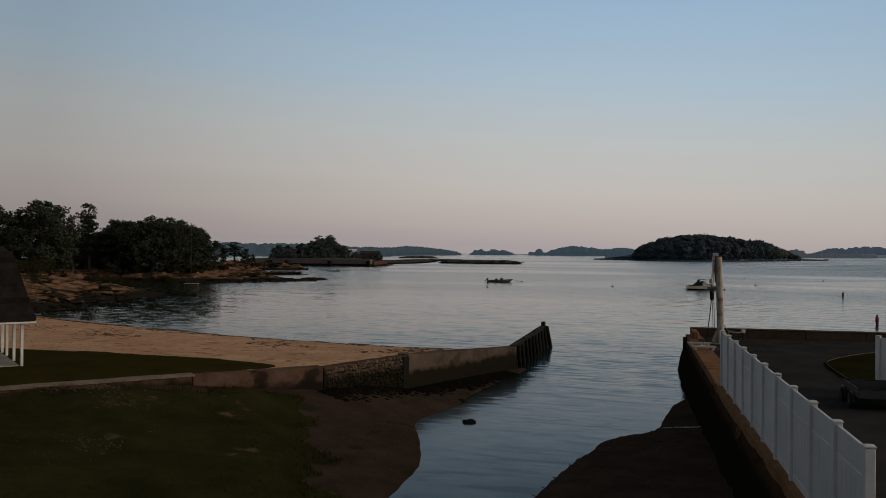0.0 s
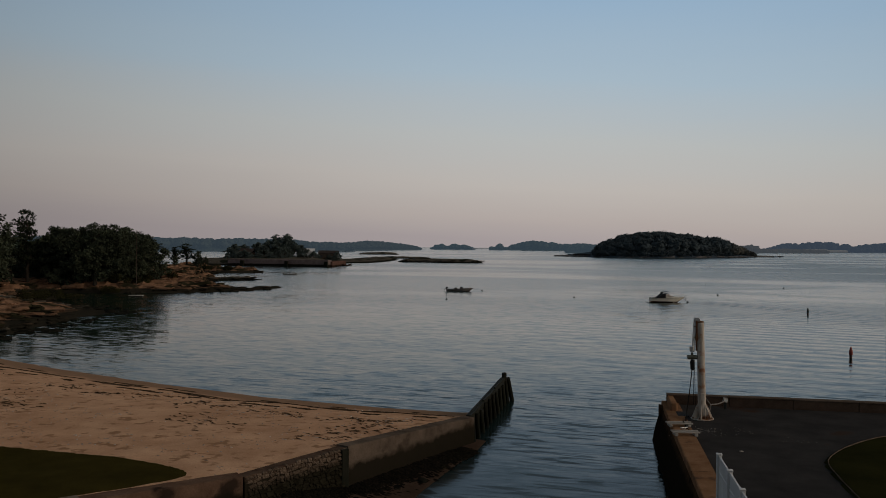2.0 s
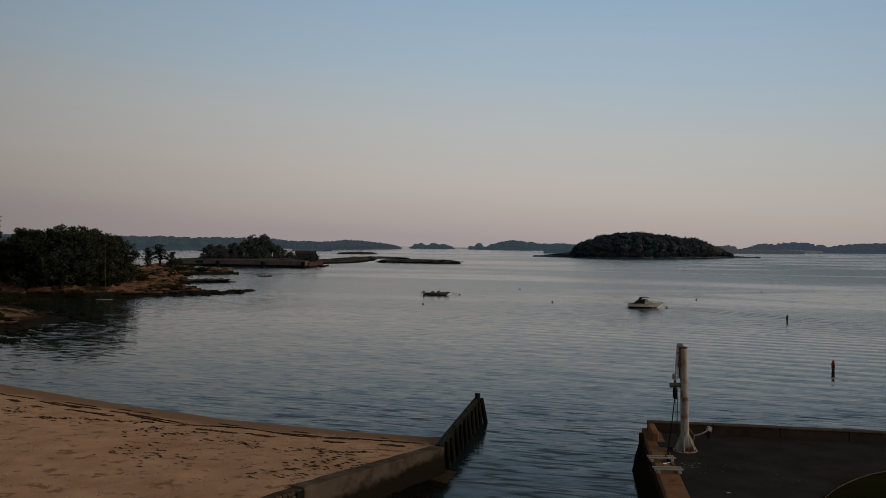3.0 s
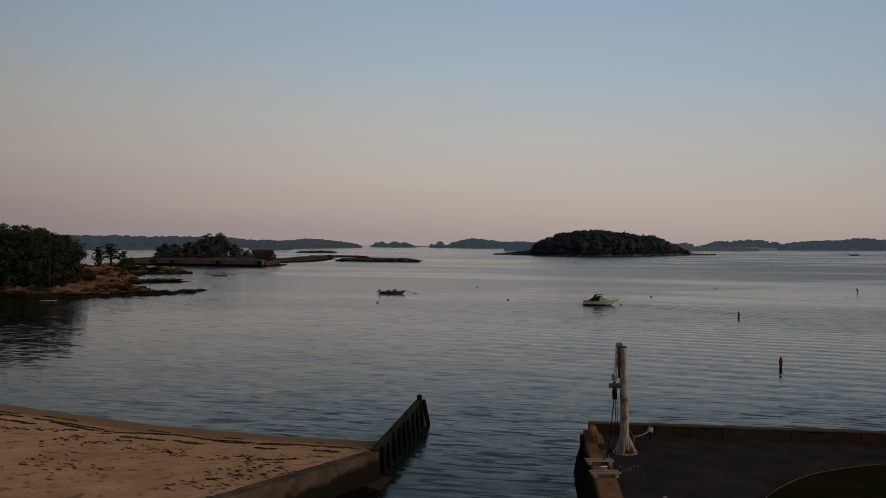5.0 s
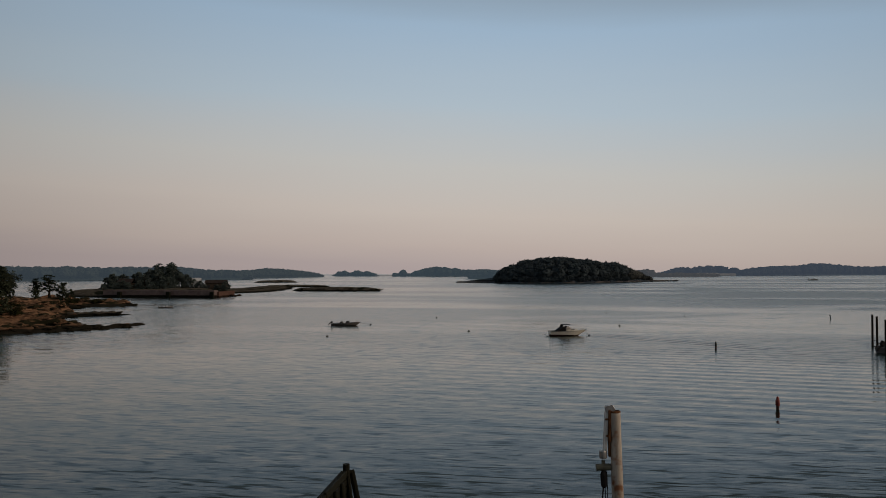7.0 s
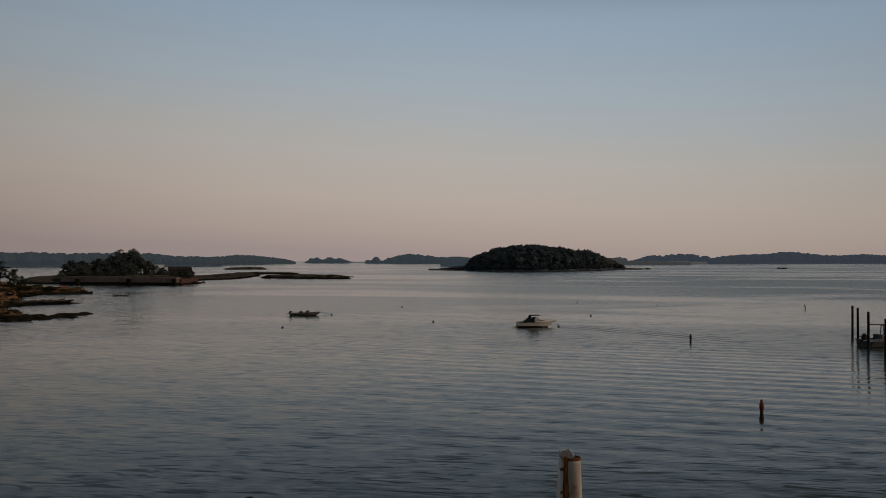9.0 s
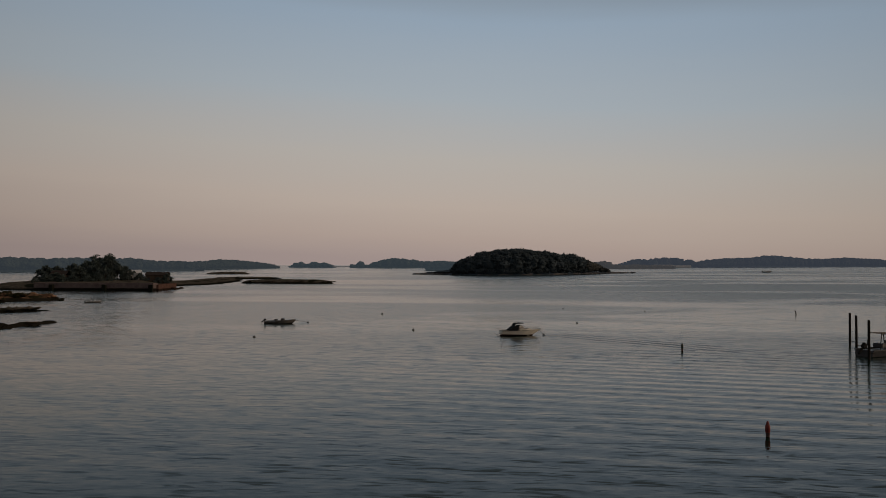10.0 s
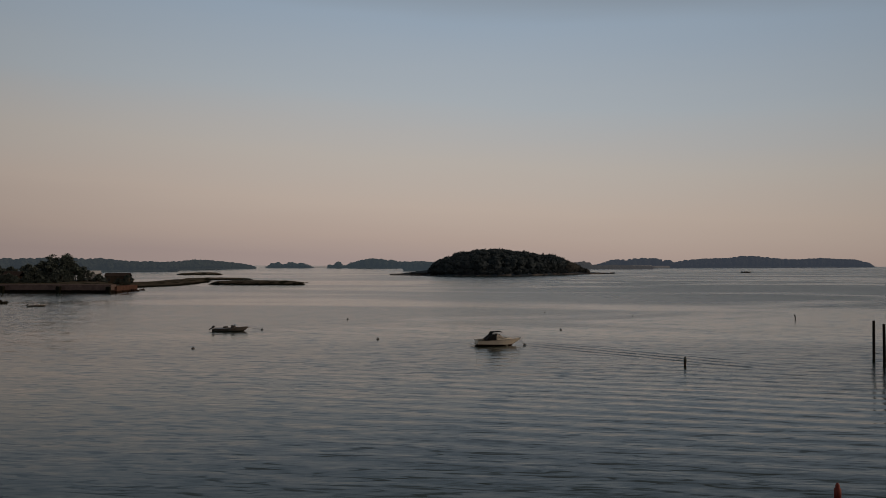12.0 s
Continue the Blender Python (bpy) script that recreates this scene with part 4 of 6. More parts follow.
# lawn patch on the yard with its pale edging
yard_lawn = rounded([(10.2, 46.0), (10.3, 47.4), (10.42, 49.3), (10.6, 51.0), (10.8, 52.7), (11.1, 53.6), (12.1, 55.1), (13.5, 56.6), (14.5, 57.4), (16.5, 58.5), (20, 59.4), (24, 59.6), (26, 55), (24, 46)], 2)
tagged(height_field("lawn_yard", yard_lawn, 0.16, lambda x, y, d: deck(y) + np.where(d > 0, 0.05, 0.05 + 0.5 * d), "yard_turf", 0.2), "dark-green kerbed lawn patch on the yard", "lawn", kind="structure")
tagged(blades("yard_grass", yard_lawn, 7000, lambda x, y: deck(y) + 0.04, 0.012, 0.012, 0.03, "tall_grass", 15), "short grass on the yard lawn", "grass", kind="stuff")
kerb = thing("lawn_edging", kind="structure", label="thin pale stone edging round the yard lawn", category="edging")
loop = [p for p in yard_lawn if p[0] < 19 and p[1] > 46.6]
loop.sort(key=lambda p: p[0] * 0.6 + p[1])
ln = along(loop, 34)
for (ax, ay), (bx, by) in zip(ln, ln[1:]):
    bm = fresh()
    L = math.hypot(bx - ax, by - ay)
    cx, cy = (ax + bx) / 2, (ay + by) / 2
    box(bm, (cx, cy, float(deck(cy)) + 0.04), (L * 0.97, 0.025, 0.07), (0, 0, math.degrees(math.atan2(by - ay, bx - ax))), 0.012)
    part("edging_stone", bm, "parapet_cap", kerb)

# ---------------------------------------------------------------- things on the quay


def fence(name, a, b, panels, base, top, label):
    """A white vinyl privacy fence: posts with caps, rails and boarded panels."""
    root = thing(name, a[0], a[1], 0, 0, label, "fence")
    a, b = Vector((*a, 0)), Vector((*b, 0))
    step = (b - a) / panels
    ang = math.degrees(math.atan2(step.y, step.x))
    L = step.length
    for k in range(panels + 1):
        p = step * k
        z0 = base(a.y + p.y)
        bm = fresh()
        box(bm, (p.x, p.y, (z0 - 0.1 + top) / 2), (0.127, 0.127, top - z0 + 0.1), (0, 0, ang), 0.008)
        post = part("post", bm, "pvc", root)
        bm = fresh()
        box(bm, (p.x, p.y, top + 0.02), (0.150, 0.150, 0.026), (0, 0, ang), 0.006)
        bmesh.ops.create_cone(bm, cap_ends=True, segments=4, radius1=0.098, radius2=0.01, depth=0.018, matrix=pose(p.x, p.y, top + 0.041, 0, 0, ang + 45))
        part("post_cap", bm, "pvc", post)
    for k in range(panels):
        p = step * (k + 0.5)
        z0 = base(a.y + p.y) + 0.06
        for name_, z, h in (("top_rail", top - 0.065, 0.09), ("middle_rail", top - 0.45, 0.07), ("bottom_rail", z0 + 0.07, 0.14)):
            bm = fresh()
            box(bm, (p.x, p.y, z), (L - 0.125, 0.045, h), (0, 0, ang), 0.006)
            part(name_, bm, "pvc", root)
        n = 6
        w = (L - 0.13) / n
        for q in range(n):
            c = p + step.normalized() * ((q + 0.5 - n / 2) * w)
            lo, hi = z0 + 0.14, top - 0.485
            bm = fresh()
            box(bm, (c.x, c.y, (lo + hi) / 2), (w - 0.006, 0.024, hi - lo), (0, 0, ang), 0.004)
            part("board", bm, "pvc", root)
        bm = fresh()
        box(bm, (p.x, p.y, top - 0.2625), (L - 0.13, 0.02, 0.303), (0, 0, ang), 0.003)
        part("accent_panel", bm, "pvc", root)
    return root


fence("vinyl_fence", (5.94, 46.61), (4.96, 30.80), 10, lambda y: 1.86, 3.605, "white vinyl privacy fence with capped posts along the quay")
fence("vinyl_fence", (10.5, 46.5), (14.2, 43.7), 3, lambda y: 1.86, 3.55, "white vinyl fence section beside the yard lawn")

# davit crane
davit = thing("davit_crane", 8.2, 59.95, 1.83, 0, "rust-streaked cream steel davit post with folded white jib", "crane")
davit.matrix_world = pose(8.2, 59.95, 1.83, 0, -1.6, 0)
bm = fresh()
lathe(bm, [(0.170, 0.0), (0.165, 0.5), (0.158, 2.0), (0.148, 4.0), (0.145, 4.08)], 20)
part("post", bm, "pole_paint", davit, smooth=True)
bm = fresh()
lathe(bm, [(0.13, 4.06), (0.152, 4.07), (0.152, 4.11), (0.13, 4.12), (0.12, 4.09)], 20)
part("cap", bm, "rust", davit, "rusted steel cap")
bm = fresh()
lathe(bm, [(0.47, 0.0), (0.47, 0.03), (0.455, 0.035)], 20)
plate = part("base_plate", bm, "pole_paint", davit)
for k in range(8):
    a = k * math.pi / 4 + 0.3
    bm = fresh()
    rod(bm, (0.41 * math.cos(a), 0.41 * math.sin(a), 0.03), (0.41 * math.cos(a), 0.41 * math.sin(a), 0.09), 0.028, 0.028, 6)
    part("bolt", bm, "rust", plate)
for k in range(6):
    a = k * math.pi / 3 + 0.2
    bm = fresh()
    d, s = Vector((math.cos(a), math.sin(a), 0)), Vector((-math.sin(a), math.cos(a), 0)) * 0.014
    prof = [d * 0.19 + Vector((0, 0, 0.03)), d * 0.44 + Vector((0, 0, 0.03)), d * 0.44 + Vector((0, 0, 0.09)), d * 0.205 + Vector((0, 0, 0.62)), d * 0.19 + Vector((0, 0, 0.62))]
    lo, hi = [bm.verts.new(q - s) for q in prof], [bm.verts.new(q + s) for q in prof]
    bm.faces.new(lo)
    bm.faces.new(hi[::-1])
    for q in range(5):
        bm.faces.new((lo[q], lo[(q + 1) % 5], hi[(q + 1) % 5], hi[q]))
    part("gusset", bm, "pole_paint", davit)
bm = fresh()
for s in (-0.06, 0.06):
    box(bm, (-0.13, s, 4.15), (0.24, 0.02, 0.16), (0, -30, 0), 0.006)
rod(bm, (-0.19, -0.08, 4.2), (-0.19, 0.08, 4.2), 0.075, 0.075, 12)
part("sheave_bracket", bm, "steel", davit, "galvanised sheave bracket at the top")
bm = fresh()
box(bm, (-0.27, 0, 3.55), (0.11, 0.10, 1.12), (0, 4.5, 0), 0.02)
box(bm, (-0.22, 0, 4.08), (0.09, 0.09, 0.12), (0, 4.5, 0), 0.01)
part("jib_arm", bm, "white_paint", davit, "white painted jib folded down against the post")
for z in (3.9, 3.45):
    bm = fresh()
    box(bm, (-0.2, 0, z), (0.16, 0.14, 0.05), (0, 0, 0), 0.008)
    part("bracket", bm, "rust", davit)
bm = fresh()
lathe(bm, [(0.09, 2.84), (0.105, 2.86), (0.105, 3.03), (0.09, 3.06)], 14)
for v in bm.verts:
    v.co.x -= 0.36
part("jib_end", bm, "steel", davit)
bm = fresh()
rod(bm, (-0.56, 0, 2.6), (-0.16, 0, 2.6), 0.095, 0.095, 14)
box(bm, (-0.36, 0, 2.72), (0.09, 0.09, 0.16), (0, 0, 0), 0.01)
part("winch_drum", bm, "winch", davit, "weathered green winch drum")
bm = fresh()
lathe(bm, [(0.05, 2.05), (0.085, 2.1), (0.095, 2.4), (0.06, 2.5)], 12)
for v in bm.verts:
    v.co.x -= 0.36
part("hook_block", bm, "rubber", davit, "black hook block")
bm = fresh()
pipe(bm, [(-0.38, 0, 2.06), (-0.5, -0.05, 1.2), (-0.66, -0.2, 0.35), (-0.74, -0.6, 0.06)], 0.022, 6)
pipe(bm, [(-0.33, 0.02, 2.06), (-0.34, 0.0, 0.6)], 0.012, 6)
pipe(bm, [(-0.28, -0.03, 2.5), (-0.27, -0.02, 0.55)], 0.012, 6)
part("cable", bm, "rope", davit, "dark hoisting cables")
bm = fresh()
box(bm, (0.0, -0.21, 0.95), (0.16, 0.05, 0.3), (0, 0, 0), 0.01)
part("switch_box", bm, "pole_paint", davit)

bm = fresh()
box(bm, (-0.165, 0.0, 3.72), (0.07, 0.20, 0.86), (0, 1, 0), 0.012)
box(bm, (-0.185, 0.0, 3.1), (0.05, 0.12, 0.45), (0, 1, 0), 0.012)
part("hinge_plate", bm, "rust", davit, "flaking rusted hinge plate beside the jib")
# pipe stand with a lamp beside the davit
stand = thing("flood_lamp_stand", 8.7, 60.4, 1.82, 0, "white bent pipe stand with a small flood lamp", "lamp stand")
bm = fresh()
pipe(bm, [(-0.23, -0.4, 0.0), (-0.10, -0.2, 0.56), (0.45, 0.9, 0.40), (0.92, 1.8, 0.36)], 0.028, 8)
pipe(bm, [(-0.10, -0.2, 0.56), (-0.36, -0.1, 0.92)], 0.02, 8)
part("pipe", bm, "grey_pole", stand)
bm = fresh()
box(bm, (0.97, 1.86, 0.40), (0.2, 0.16, 0.2), (0, 12, 0), 0.02)
lamp = part("lamp_head", bm, "weathered_board", stand)
bm = fresh()
box(bm, (0.97, 1.775, 0.40), (0.15, 0.012, 0.14), (0, 12, 0), 0.003)
part("lens", bm, "lamp_glass", lamp)
bm = fresh()
box(bm, (0.98, 1.9, 0.15), (0.12, 0.13, 0.32), (0, 0, 0), 0.02)
part("ballast_box", bm, "dark_metal", stand, "dark box below the lamp")

# two pale timbers on feet across the quay edge
for y, x0, x1 in ((58.0, 6.36, 7.46), (56.4, 6.3, 7.42)):
    rack = thing("mooring_timber", (x0 + x1) / 2, y, float(deck(y)) + 0.05, 4, "pale weathered timber on feet across the quay edge", "timber")
    L = x1 - x0 - 0.08
    for s in (-0.14, 0.14):
        bm = fresh()
        box(bm, (0, s, 0.14), (L, 0.1, 0.055), (0, 0, 0), 0.01)
        part("board", bm, "weathered_board", rack)
    for s in (-0.36, 0.36):
        bm = fresh()
        box(bm, (s * L, 0, 0.055), (0.12, 0.42, 0.11), (0, 0, 0), 0.012)
        part("foot", bm, "weathered_board", rack)
cleat = thing("mooring_cleat", 6.95, 57.2, float(deck(57.2)) + 0.05, 25, "small pale galvanised cleat on the quay edge", "cleat")
bm = fresh()
rod(bm, (-0.16, 0, 0.12), (0.16, 0, 0.12), 0.022, 0.022, 8)
for s in (-0.05, 0.05):
    rod(bm, (s, 0, 0), (s, 0, 0.12), 0.025, 0.02, 8)
part("horn", bm, "steel", cleat)
bm = fresh()
pts_ = [(7.46, 59.6, 1.93), (7.35, 58.9, 1.9), (7.1, 58.2, 2.06), (7.15, 57.6, 1.9), (7.3, 57.0, 1.85)]
pipe(bm, pts_, 0.03, 7)
tagged(part("mooring_line", bm, "rope"), "dark rope trailing over the quay edge", "rope")
bm = fresh()
box(bm, (7.5, 60.6, 1.87), (0.46, 0.9, 0.05), (0, 0, -3), 0.01)
tagged(part("hatch_plate", bm, "rubber"), "dark steel plate set in the quay edge", "plate")

bm = fresh()
box(bm, (8.42, 54.32, 1.862), (0.13, 0.08, 0.02), (4, 3, 25), 0.004)
tagged(part("paper_scrap", bm, "weathered_board"), "small pale scrap lying on the dark asphalt", "litter")

rng = np.random.default_rng(71)
bits = np.concatenate([rng.normal((7.95, 57.6), (0.35, 0.6), (60, 2)), rng.normal((9.2, 57.9), (0.5, 0.4), (22, 2)), rng.normal((10.9, 56.4), (0.25, 0.25), (12, 2))])
bits = bits[bits[:, 0] > 7.5]
scatter("shell_bits", np.c_[bits, deck(bits[:, 1]) + 0.0].tolist(), 0.008, 0.028, 0.5, "shell_dull", 19, "pale broken shells dropped on the asphalt", "shells")
# low utility trailer on the yard
cart = thing("utility_trailer", 9.72, 44.2, 1.85, -6, "low dark utility trailer with a worn metal rim", "trailer")
cart.scale = (0.95, 0.73, 0.64)
bm = fresh()
box(bm, (0, 0, 0.48), (1.5, 2.6, 0.08), (0, 0, 0), 0.015)
part("bed_floor", bm, "rubber", cart)
for sx in (-0.75, 0.75):
    bm = fresh()
    box(bm, (sx, 0, 0.68), (0.05, 2.6, 0.36), (0, 0, 0), 0.012)
    side_ = part("side_panel", bm, "hull_dark", cart)
    bm = fresh()
    box(bm, (sx, 0, 0.875), (0.08, 2.64, 0.035), (0, 0, 0), 0.008)
    part("rim", bm, "pile", side_, "worn dark rim")
for sy in (-1.3, 1.3):
    bm = fresh()
    box(bm, (0, sy, 0.68), (1.5, 0.05, 0.36), (0, 0, 0), 0.012)
    end_ = part("end_panel", bm, "hull_dark", cart)
    bm = fresh()
    box(bm, (0, sy, 0.875), (1.56, 0.08, 0.035), (0, 0, 0), 0.008)
    part("rim", bm, "pile", end_, "worn dark rim")
for sx in (-0.84, 0.84):
    for sy in (-0.75, 0.75):
        bm = fresh()
        lathe(bm, [(0.16, -0.09), (0.27, -0.085), (0.29, -0.05), (0.29, 0.05), (0.27, 0.085), (0.16, 0.09)], 18)
        for v in bm.verts:
            v.co = Vector((v.co.z + sx, v.co.x + sy, v.co.y + 0.29))
        wheel = part("wheel", bm, "rubber", cart)
        bm = fresh()
        lathe(bm, [(0.03, -0.095), (0.15, -0.07), (0.155, 0.07), (0.03, 0.095)], 14)
        for v in bm.verts:
            v.co = Vector((v.co.z + sx, v.co.x + sy, v.co.y + 0.29))
        part("rim", bm, "dark_metal", wheel)
    for sy in (-0.75, 0.75):
        bm = fresh()
        pipe(bm, [(sx, sy + 0.36 * math.cos(math.pi * q / 7), 0.29 + 0.36 * math.sin(math.pi * q / 7)) for q in range(8)], 0.03, 6)
        part("mudguard", bm, "dark_metal", cart)
bm = fresh()
rod(bm, (0, -1.3, 0.45), (0, -2.3, 0.4), 0.04, 0.04, 8)
part("drawbar", bm, "dark_metal", cart)

# open pavilion on the beach lawn
pav = thing("beach_pavilion", -22.25, 47.1, 1.66, 0, "open garden pavilion with white posts and dark shingle roof", "pavilion")
R = 4.75
corner = [(R * math.cos(a), R * math.sin(a)) for a in (0, math.pi / 2, math.pi, 3 * math.pi / 2)]
corner = [(x * 0.715, y * 0.715) for x, y in corner]
bm = fresh()
box(bm, (0, 0, 0.0), (4.7, 4.7, 0.2), (0, 0, 45), 0.02)
part("deck", bm, "weathered_board", pav, "pale timber deck")
for k in range(4):
    (ax, ay), (bx, by) = corner[k], corner[(k + 1) % 4]
    for f in (0.0, 0.37, 0.74):
        x, y = ax + (bx - ax) * f, ay + (by - ay) * f
        bm = fresh()
        box(bm, (x, y, 0.88), (0.10, 0.10, 1.62), (0, 0, 45), 0.012)
        part("post", bm, "white_paint", pav)
    bm = fresh()
    L = math.hypot(bx - ax, by - ay)
    box(bm, ((ax + bx) / 2, (ay + by) / 2, 1.70), (L + 0.3, 0.12, 0.14), (0, 0, math.degrees(math.atan2(by - ay, bx - ax))), 0.01)
    part("beam", bm, "white_paint", pav)
bm = fresh()
ex = [(x * 1.16, y * 1.16) for x, y in corner]
up = [(x * 0.86, y * 0.86) for x, y in corner]
rings_ = [[bm.verts.new((x * f, y * f, z)) for x, y in q] for q, f, z in ((ex, 0.97, 1.70), (ex, 1.0, 1.74), (up, 1.0, 4.3))]
apex = bm.verts.new((0, 0, 5.6))
for lo, hi in zip(rings_, rings_[1:]):
    for k in range(4):
        bm.faces.new((lo[k], lo[(k + 1) % 4], hi[(k + 1) % 4], hi[k]))
for k in range(4):
    bm.faces.new((rings_[2][k], rings_[2][(k + 1) % 4], apex))
bm.faces.new(rings_[0][::-1])
part("roof", bm, "roof", pav, "steep dark shingle roof")
for k in range(4):
    (ax, ay), (bx, by) = ex[k], ex[(k + 1) % 4]
    bm = fresh()
    box(bm, ((ax + bx) / 2 * 1.005, (ay + by) / 2 * 1.005, 1.73), (math.hypot(bx - ax, by - ay), 0.03, 0.12), (0, 0, math.degrees(math.atan2(by - ay, bx - ax))), 0.005)
    part("fascia", bm, "white_paint", pav)

# ---------------------------------------------------------------- boats and marks on the water


def hull_mesh(bm, L, B, sheer_bow, sheer_mid, draft, flare=0.75):
    """A planing hull, bow at +x, with a deck edge and a rounded stern."""
    rows = []
    for i in range(13):
        f = i / 12
        x = (f - 0.5) * L
        half = B / 2 * min(1.0, (1 - max(0, (f - 0.45) / 0.55) ** 2.2)) * (0.92 + 0.08 * min(1, f * 4))
        half = max(half, 0.02)
        sheer = sheer_mid + (sheer_bow - sheer_mid) * max(0, (f - 0.25) / 0.75) ** 1.6
        keel = -draft + (draft + sheer * 0.82) * max(0, (f - 0.72) / 0.28) ** 2.2
        chine = keel + (sheer - keel) * 0.38
        hc = half * (flare + 0.1 * (1 - f))
        rows.append([bm.verts.new(q) for q in ((x, -half, sheer), (x, -half * 0.985, sheer - 0.06), (x, -hc, chine), (x, 0, keel), (x, hc, chine), (x, half * 0.985, sheer - 0.06), (x, half, sheer))])
    for a, b in zip(rows, rows[1:]):
        for k in range(6):
            bm.faces.new((a[k], a[k + 1], b[k + 1], b[k]))
    bm.faces.new(rows[0])
    bm.faces.new(rows[-1][::-1])
    return rows


def deck_strip(bm, L, B, z_of, inset, f0, f1, lift=0.0):
    rows = []
    for i in range(11):
        f = f0 + (f1 - f0) * i / 10
        half = max(0.02, B / 2 * min(1.0, (1 - max(0, (f - 0.45) / 0.55) ** 2.2)) * inset)
        z = z_of(f) + lift
        rows.append([bm.verts.new(((f - 0.5) * L, half * s, z + 0.07 * (1 - s * s))) for s in (-1, -0.5, 0, 0.5, 1)])
    for a, b in zip(rows, rows[1:]):
        for k in range(4):
            bm.faces.new((a[k], b[k], b[k + 1], a[k + 1]))
    return bm


def sheer_at(f, bow, mid):
    return mid + (bow - mid) * max(0, (f - 0.25) / 0.75) ** 1.6


# cabin cruiser
cru = thing("cabin_cruiser", 23.2, 163.0, 0, 6, "cream cabin cruiser with black canvas top on a mooring", "boat")
L, B = 5.6, 2.2
bm = fresh()
hull_mesh(bm, L, B, 1.08, 0.92, 0.3)
for v in bm.verts:
    f = max(0.0, v.co.x / L - 0.08) / 0.42
    v.co.x += f ** 2 * (0.75 * v.co.z - 0.55)
    v.co.y *= 1 - 0.28 * f * max(0.0, min(1.0, (0.75 - v.co.z) / 0.75))
under = bm.copy()
bmesh.ops.bisect_plane(under, geom=under.verts[:] + under.edges[:] + under.faces[:], plane_co=(0, 0, 0.22), plane_no=(0.03, 0, 1), clear_outer=True)
bmesh.ops.scale(under, verts=under.verts, vec=(1.008, 1.02, 1.0))
hull = part("hull", bm, "gelcoat", cru, smooth=False)
part("boot_stripe", under, "antifoul", hull, "dark red antifouling below the waterline stripe")
for s in (-1, 1):
    bm = fresh()
    line = []
    for i in range(11):
        f0 = i / 11
        h0 = B / 2 * min(1.0, (1 - max(0, (f0 - 0.45) / 0.55) ** 2.2)) * 0.97
        line.append(((f0 - 0.5) * L, s * h0, sheer_at(f0, 1.08, 0.92) - 0.03))
    pipe(bm, line, 0.035, 6)
    part("rub_rail", bm, "rubber", hull, "dark rubber rub rail")
bm = fresh()
deck_strip(bm, L, B, lambda f: sheer_at(f, 1.08, 0.92), 0.99, 0.42, 0.995, 0.0)
part("foredeck", bm, "gelcoat", cru)
bm = fresh()
rows = []
for f, w, h in ((0.44, 0.72, 0.46), (0.55, 0.66, 0.44), (0.66, 0.55, 0.33), (0.78, 0.36, 0.18), (0.88, 0.18, 0.03)):
    z = sheer_at(f, 1.08, 0.92)
    rows.append([bm.verts.new(((f - 0.5) * L, w * B / 2 * s, z + h * k)) for s, k in ((-1, 0), (-0.86, 0.8), (-0.5, 1), (0.5, 1), (0.86, 0.8), (1, 0))])
for a, b in zip(rows, rows[1:]):
    for k in range(5):
        bm.faces.new((a[k], b[k], b[k + 1], a[k + 1]))
bm.faces.new(rows[0])
bm.faces.new(rows[-1][::-1])
cabin = part("cabin_top", bm, "gelcoat", cru)
for s in (-1, 1):
    bm = fresh()
    box(bm, (0.75, s * 0.68, 1.22), (0.7, 0.02, 0.12), (s * 18, -6, -s * 12), 0.01)
    part("port_light", bm, "glass", cabin)
bm = fresh()
for s in (-1, 1):
    q = [Vector((-0.25, s * 1.0, 1.30)), Vector((0.55, s * 0.72, 1.36)), Vector((0.15, s * 0.66, 1.78)), Vector((-0.35, s * 0.92, 1.72))]
    lo = [bm.verts.new(p) for p in q]
    hi = [bm.verts.new(p * 1.0 + Vector((0, s * 0.015, 0))) for p in q]
    bm.faces.new(lo)
    bm.faces.new(hi[::-1])
q = [Vector((0.55, -0.72, 1.36)), Vector((0.62, 0.72, 1.36)), Vector((0.2, 0.66, 1.78)), Vector((0.15, -0.66, 1.78))]
bm.faces.new([bm.verts.new(p) for p in q])
part("windscreen", bm, "glass", cru)
bm = fresh()
pipe(bm, [(-0.35, -0.93, 1.73), (0.15, -0.67, 1.80), (0.2, 0.67, 1.80), (-0.35, 0.93, 1.73)], 0.02, 6)
part("windscreen_frame", bm, "steel", cru)
bm = fresh()
rows = []
for x, z, w in ((-1.75, 0.98, 1.0), (-1.35, 1.35, 0.98), (-0.95, 1.72, 0.95), (-0.85, 2.10, 0.9), (-0.75, 2.2, 0.88), (0.0, 2.24, 0.86), (0.4, 2.2, 0.84)):
    rows.append([bm.verts.new((x, w * s, z - 0.06 * s * s)) for s in (-1, -0.5, 0, 0.5, 1)] + [bm.verts.new((x, w * s, z - 0.06 * s * s - 0.07)) for s in (1, 0.5, 0, -0.5, -1)])
for a, b in zip(rows, rows[1:]):
    for k in range(10):
        bm.faces.new((a[k], b[k], b[(k + 1) % 10], a[(k + 1) % 10]))
bm.faces.new(rows[0])
bm.faces.new(rows[-1][::-1])
for s in (-1, 1):
    q = [(-1.8, s * 1.0, 0.9), (-0.35, s * 0.97, 0.92), (-0.4, s * 0.9, 1.66), (-0.9, s * 0.93, 1.74), (-1.35, s * 0.97, 1.3)]
    a = [bm.verts.new(p) for p in q]
    b = [bm.verts.new((p[0], p[1] - s * 0.03, p[2])) for p in q]
    bm.faces.new(a)
    bm.faces.new(b[::-1])
